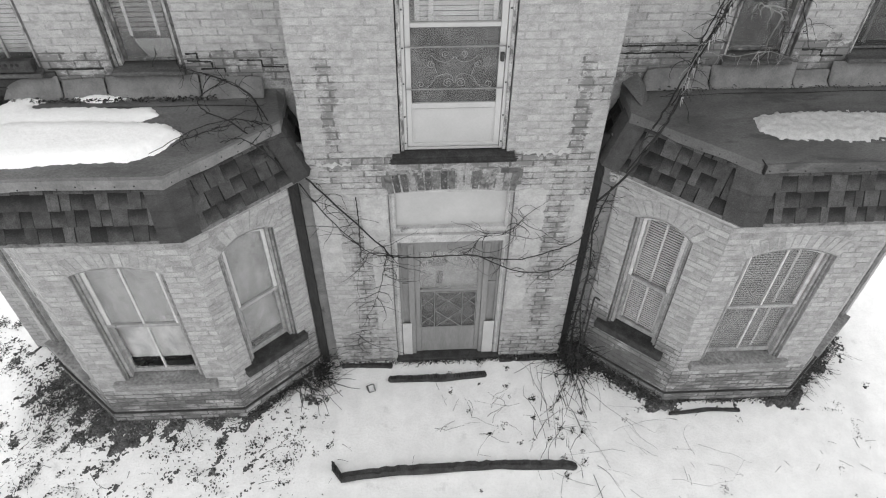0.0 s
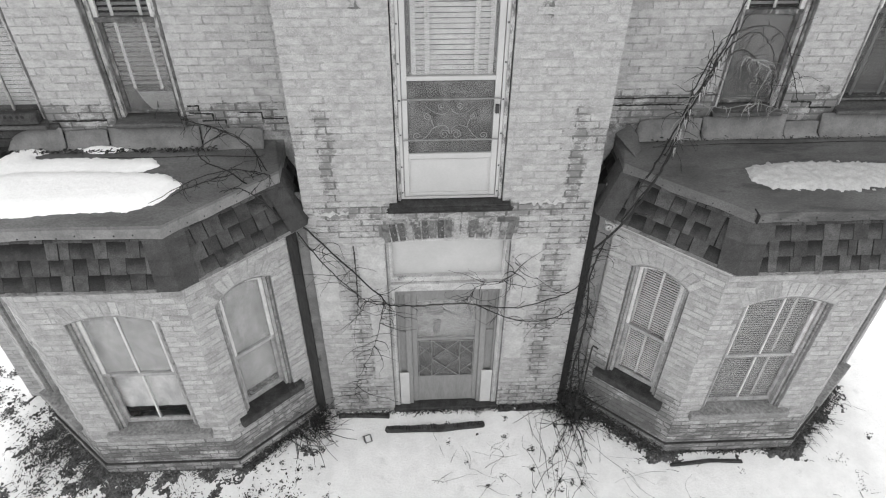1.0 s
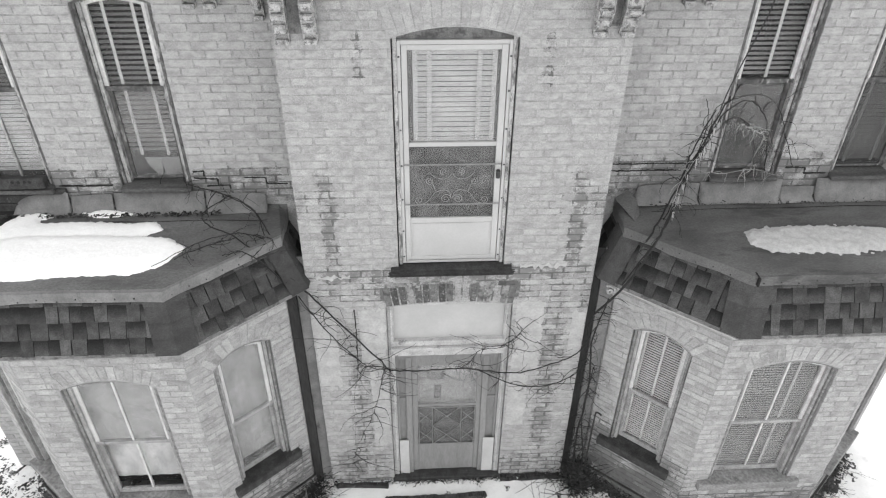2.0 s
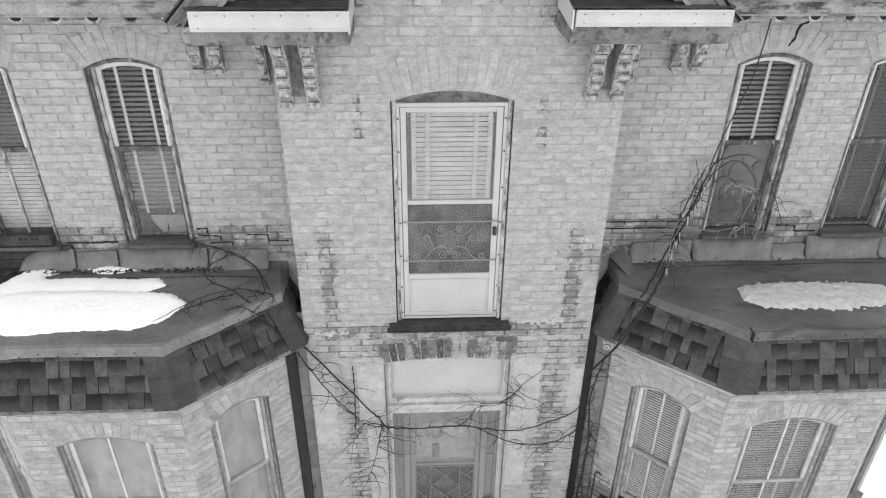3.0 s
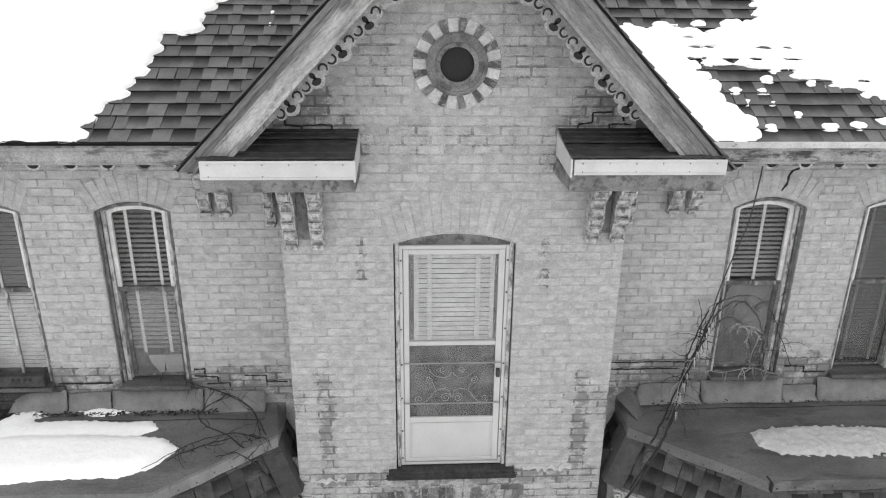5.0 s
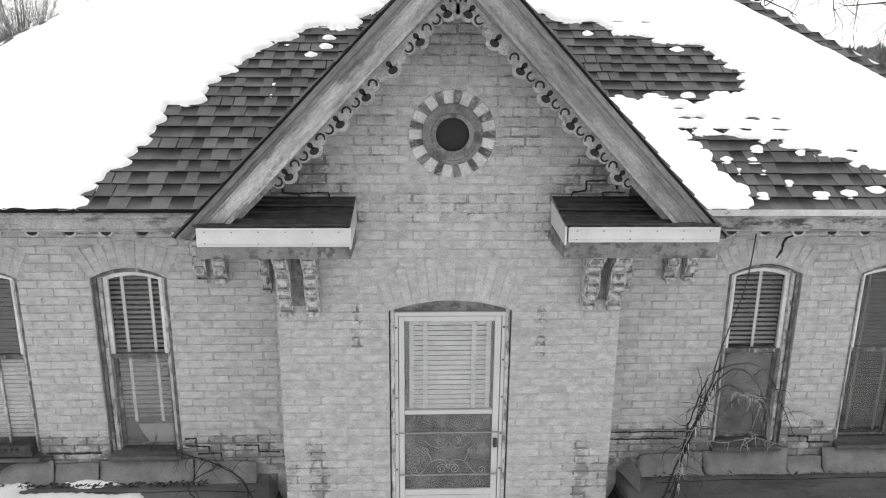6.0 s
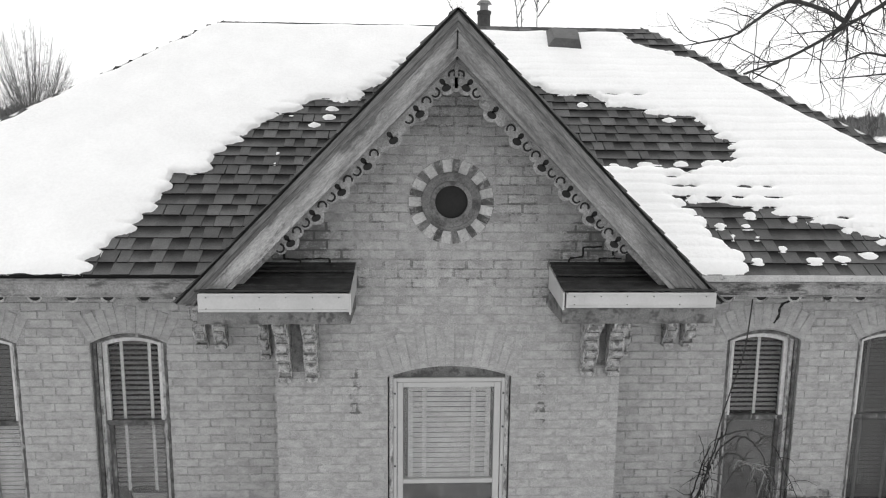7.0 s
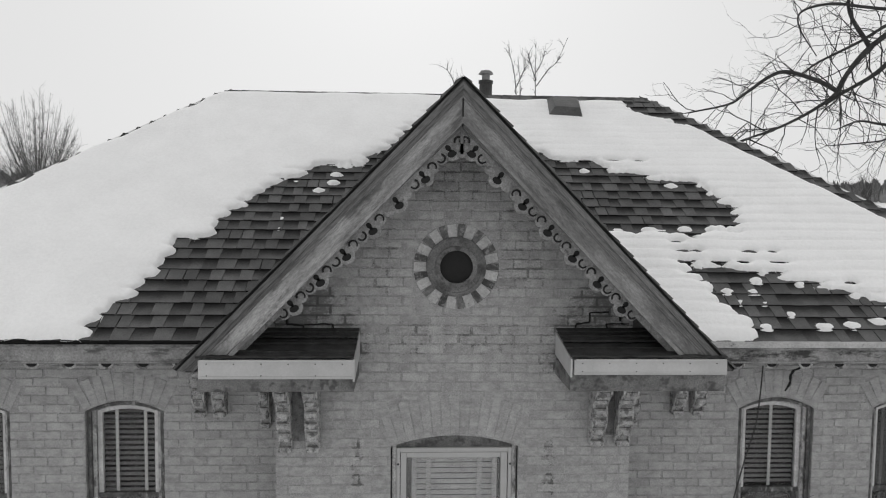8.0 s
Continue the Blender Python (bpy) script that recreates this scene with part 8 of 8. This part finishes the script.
lay_bricks("entrance", [0.33, 0.25], entrance_material, near=(0.0, 4.6), rng=rng, hole=(OCULUS[0], OCULUS[1], 0.345), proud=0.6)


def main_material(u, z):
    return M_BRICK


lay_bricks("main_left", [0.25, 0.25], main_material, lambda u, z: z > 3.95 or u < -4.8, near=(-2.2, 5.2), rng=rng)
lay_bricks("main_right", [0.25, 0.25], main_material, lambda u, z: z > 3.95 or u > 5.05, near=(2.2, 5.2), rng=rng)


def bay_material(u, z):
    return M_BASE if z < 0.55 else M_BAYBRICK


for bay in ("left", "right"):
    for k in range(5):
        key = "bay_%s_%d" % (bay, k)
        lay_bricks(key, [0.2] * len(FACES[key]["openings"]), bay_material, near=(FACES[key]["u1"] / 2, 1.8), rng=rng)
# projecting footing courses round the bays
for bay, plan in BAY_PLAN.items():
    line = offset_plan(plan, 0.03)
    line[0].y = line[-1].y = WALL_Y
    for k in range(5):
        m, length = side(line[k], line[k + 1])
        foot = tagged(part("footing", boxes((0.0, length, 0.006, 0.05, -0.1, 0.17)), M_GRIT, at=m), "projecting brick footing course of the bay", "footing", kind="structure")
        # dark strip paints the joint and shadow line above the projecting footing
        part("open_joint", boxes((0.0, length, 0.0, 0.028, 0.171, 0.18)), M_DARKWOOD, foot, "dark strip for the joint and shadow line over the footing")
        for r in range(2):
            x = 0.0 if r else -0.1
            while x < length:
                l, q = max(0, x), min(length, x + BL)
                if q - l > 0.03:
                    ob = new("brick", BRICKS[M_BASE.name][rng.randrange(8)])
                    ob.parent = foot
                    ob.matrix_basis = Matrix.Translation(((l + q) / 2, 0.006, 0.055 + r * ROW)) @ Matrix.Diagonal(((q - l) / BL, 1, 1, 1))
                x += COL
# ring of small bricks round the oculus, every other one stripped of paint
for k in range(26):
    t = 2 * math.pi * (k + 0.5) / 26
    dark = k % 2 == 0
    ob = new("brick", BRICKS[(M_BLACKBRICK if dark else M_PAINT).name][rng.randrange(8)])
    ob.parent = oc
    rad = 0.289
    ob.matrix_basis = Matrix.Translation((OCULUS[0] + rad * math.sin(t), -0.002, OCULUS[1] + rad * math.cos(t))) @ Matrix.Rotation(t - math.pi / 2, 4, "Y") @ Matrix.Diagonal((0.105 / BL, 1, (0.056 if dark else 0.08) / BH, 1))


# open joints and cracks in the brickwork
def crack(key, pts, width=0.011, y=-0.0078):
    bm = bmesh.new()
    r = random.Random(len(pts) * 7 + int(abs(pts[0][0]) * 100))
    fine = []
    for (x0, z0), (x1, z1) in zip(pts, pts[1:]):
        n = max(2, int(math.hypot(x1 - x0, z1 - z0) / 0.03))
        fine += [(x0 + (x1 - x0) * k / n + r.uniform(-0.003, 0.003), z0 + (z1 - z0) * k / n + r.uniform(-0.003, 0.003)) for k in range(n)]
    fine.append(pts[-1])
    for i, ((x0, z0), (x1, z1)) in enumerate(zip(fine, fine[1:])):
        d = Vector((x1 - x0, z1 - z0)).normalized()
        w = width * r.uniform(0.35, 0.75)
        nx, nz = -d.y * w, d.x * w
        prism(bm, [(x0 + nx, z0 + nz), (x0 - nx, z0 - nz), (x1 - nx, z1 - nz), (x1 + nx, z1 + nz)], y - 0.001, y + 0.006)
    part("crack", bm, M_DARK, WALLS[key], "dark open joint")


crack("entrance", [(0.83, 6.59), (0.979, 6.606), (0.988, 6.665), (1.096, 6.681), (1.094, 6.755), (1.251, 6.761)])
crack("entrance", [(1.241, 6.601), (1.234, 6.665), (1.42, 6.666)])
crack("entrance", [(1.347, 6.687), (1.342, 6.724)])
crack("entrance", [(-1.323, 6.722), (-1.328, 6.655), (-1.194, 6.648), (-1.196, 6.61)])
crack("entrance", [(-1.194, 6.653), (-0.968, 6.658), (-0.957, 6.61)])
crack("entrance", [(-0.97, 2.87), (-0.965, 2.5), (-0.975, 2.2)], 0.009)
crack("main_right", [(2.995, 5.99), (3.041, 6.065), (3.038, 6.126), (3.069, 6.177), (3.126, 6.198)], 0.016)
crack("main_left", [(-2.426, 4.249), (-2.32, 4.257), (-2.327, 4.2)], 0.014)
crack("main_left", [(-2.426, 4.181), (-2.208, 4.17), (-2.209, 4.109)], 0.014)
crack("main_left", [(-2.319, 4.097), (-2.099, 4.1), (-2.099, 4.06)], 0.013)
crack("main_left", [(-1.95, 4.18), (-1.75, 4.175), (-1.745, 4.11), (-1.55, 4.105)], 0.011)
crack("main_left", [(-3.2, 4.12), (-3.45, 4.115), (-3.7, 4.12)], 0.011)
crack("main_right", [(1.55, 4.26), (1.8, 4.255), (2.1, 4.26), (2.4, 4.25)], 0.011)
crack("main_right", [(1.5, 4.185), (1.75, 4.18), (2.0, 4.185), (2.3, 4.18)], 0.012)
crack("main_right", [(3.35, 4.19), (3.55, 4.185), (3.56, 4.12), (3.78, 4.12)], 0.013)


# smooth lime plaster left on the brickwork beside the lower door
def plaster_patch(key, x0, x1, z0, z1, seed, thick=0.0085):
    r = random.Random(seed)
    w, h = x1 - x0, z1 - z0

    def rag(k, n):
        return 0.03 * noise.noise((k * 0.9, seed, 2.0)) + r.uniform(-0.008, 0.008)
    nx, nz = max(3, int(w / 0.03)), max(4, int(h / 0.04))
    pts = [(x0 + w * k / nx, z0 + rag(k, nx) * 2) for k in range(nx)] + [(x1 + rag(k, nz), z0 + h * k / nz) for k in range(nz)]
    pts += [(x1 - w * k / nx, z1 + rag(k + 40, nx) * 2) for k in range(nx)] + [(x0 + rag(k + 80, nz) * 0.5, z1 - h * k / nz) for k in range(nz)]
    bm = bmesh.new()
    prism(bm, pts, -thick, 0.0)
    bmesh.ops.recalc_face_normals(bm, faces=bm.faces[:])
    bmesh.ops.triangulate(bm, faces=[f for f in bm.faces if len(f.verts) > 4])
    part("plaster_patch", bm, M_PLASTER, WALLS[key], "smooth pale plaster flaking from the brick")


plaster_patch("entrance", 0.70, 1.00, 1.95, 2.92, 1)
plaster_patch("entrance", 0.69, 0.90, 1.02, 1.93, 2)
plaster_patch("entrance", 0.70, 1.16, 3.36, 3.405, 11, 0.0075)
plaster_patch("entrance", -1.32, -0.98, 3.27, 3.305, 12, 0.0075)
plaster_patch("entrance", -0.93, -0.66, 2.02, 2.86, 3)
plaster_patch("entrance", -0.85, -0.66, 0.75, 2.0, 4)
plaster_patch("entrance", -1.40, -1.17, 1.75, 2.85, 5, 0.0065)
plaster_patch("entrance", 1.30, 1.44, 2.15, 2.75, 6, 0.0065)
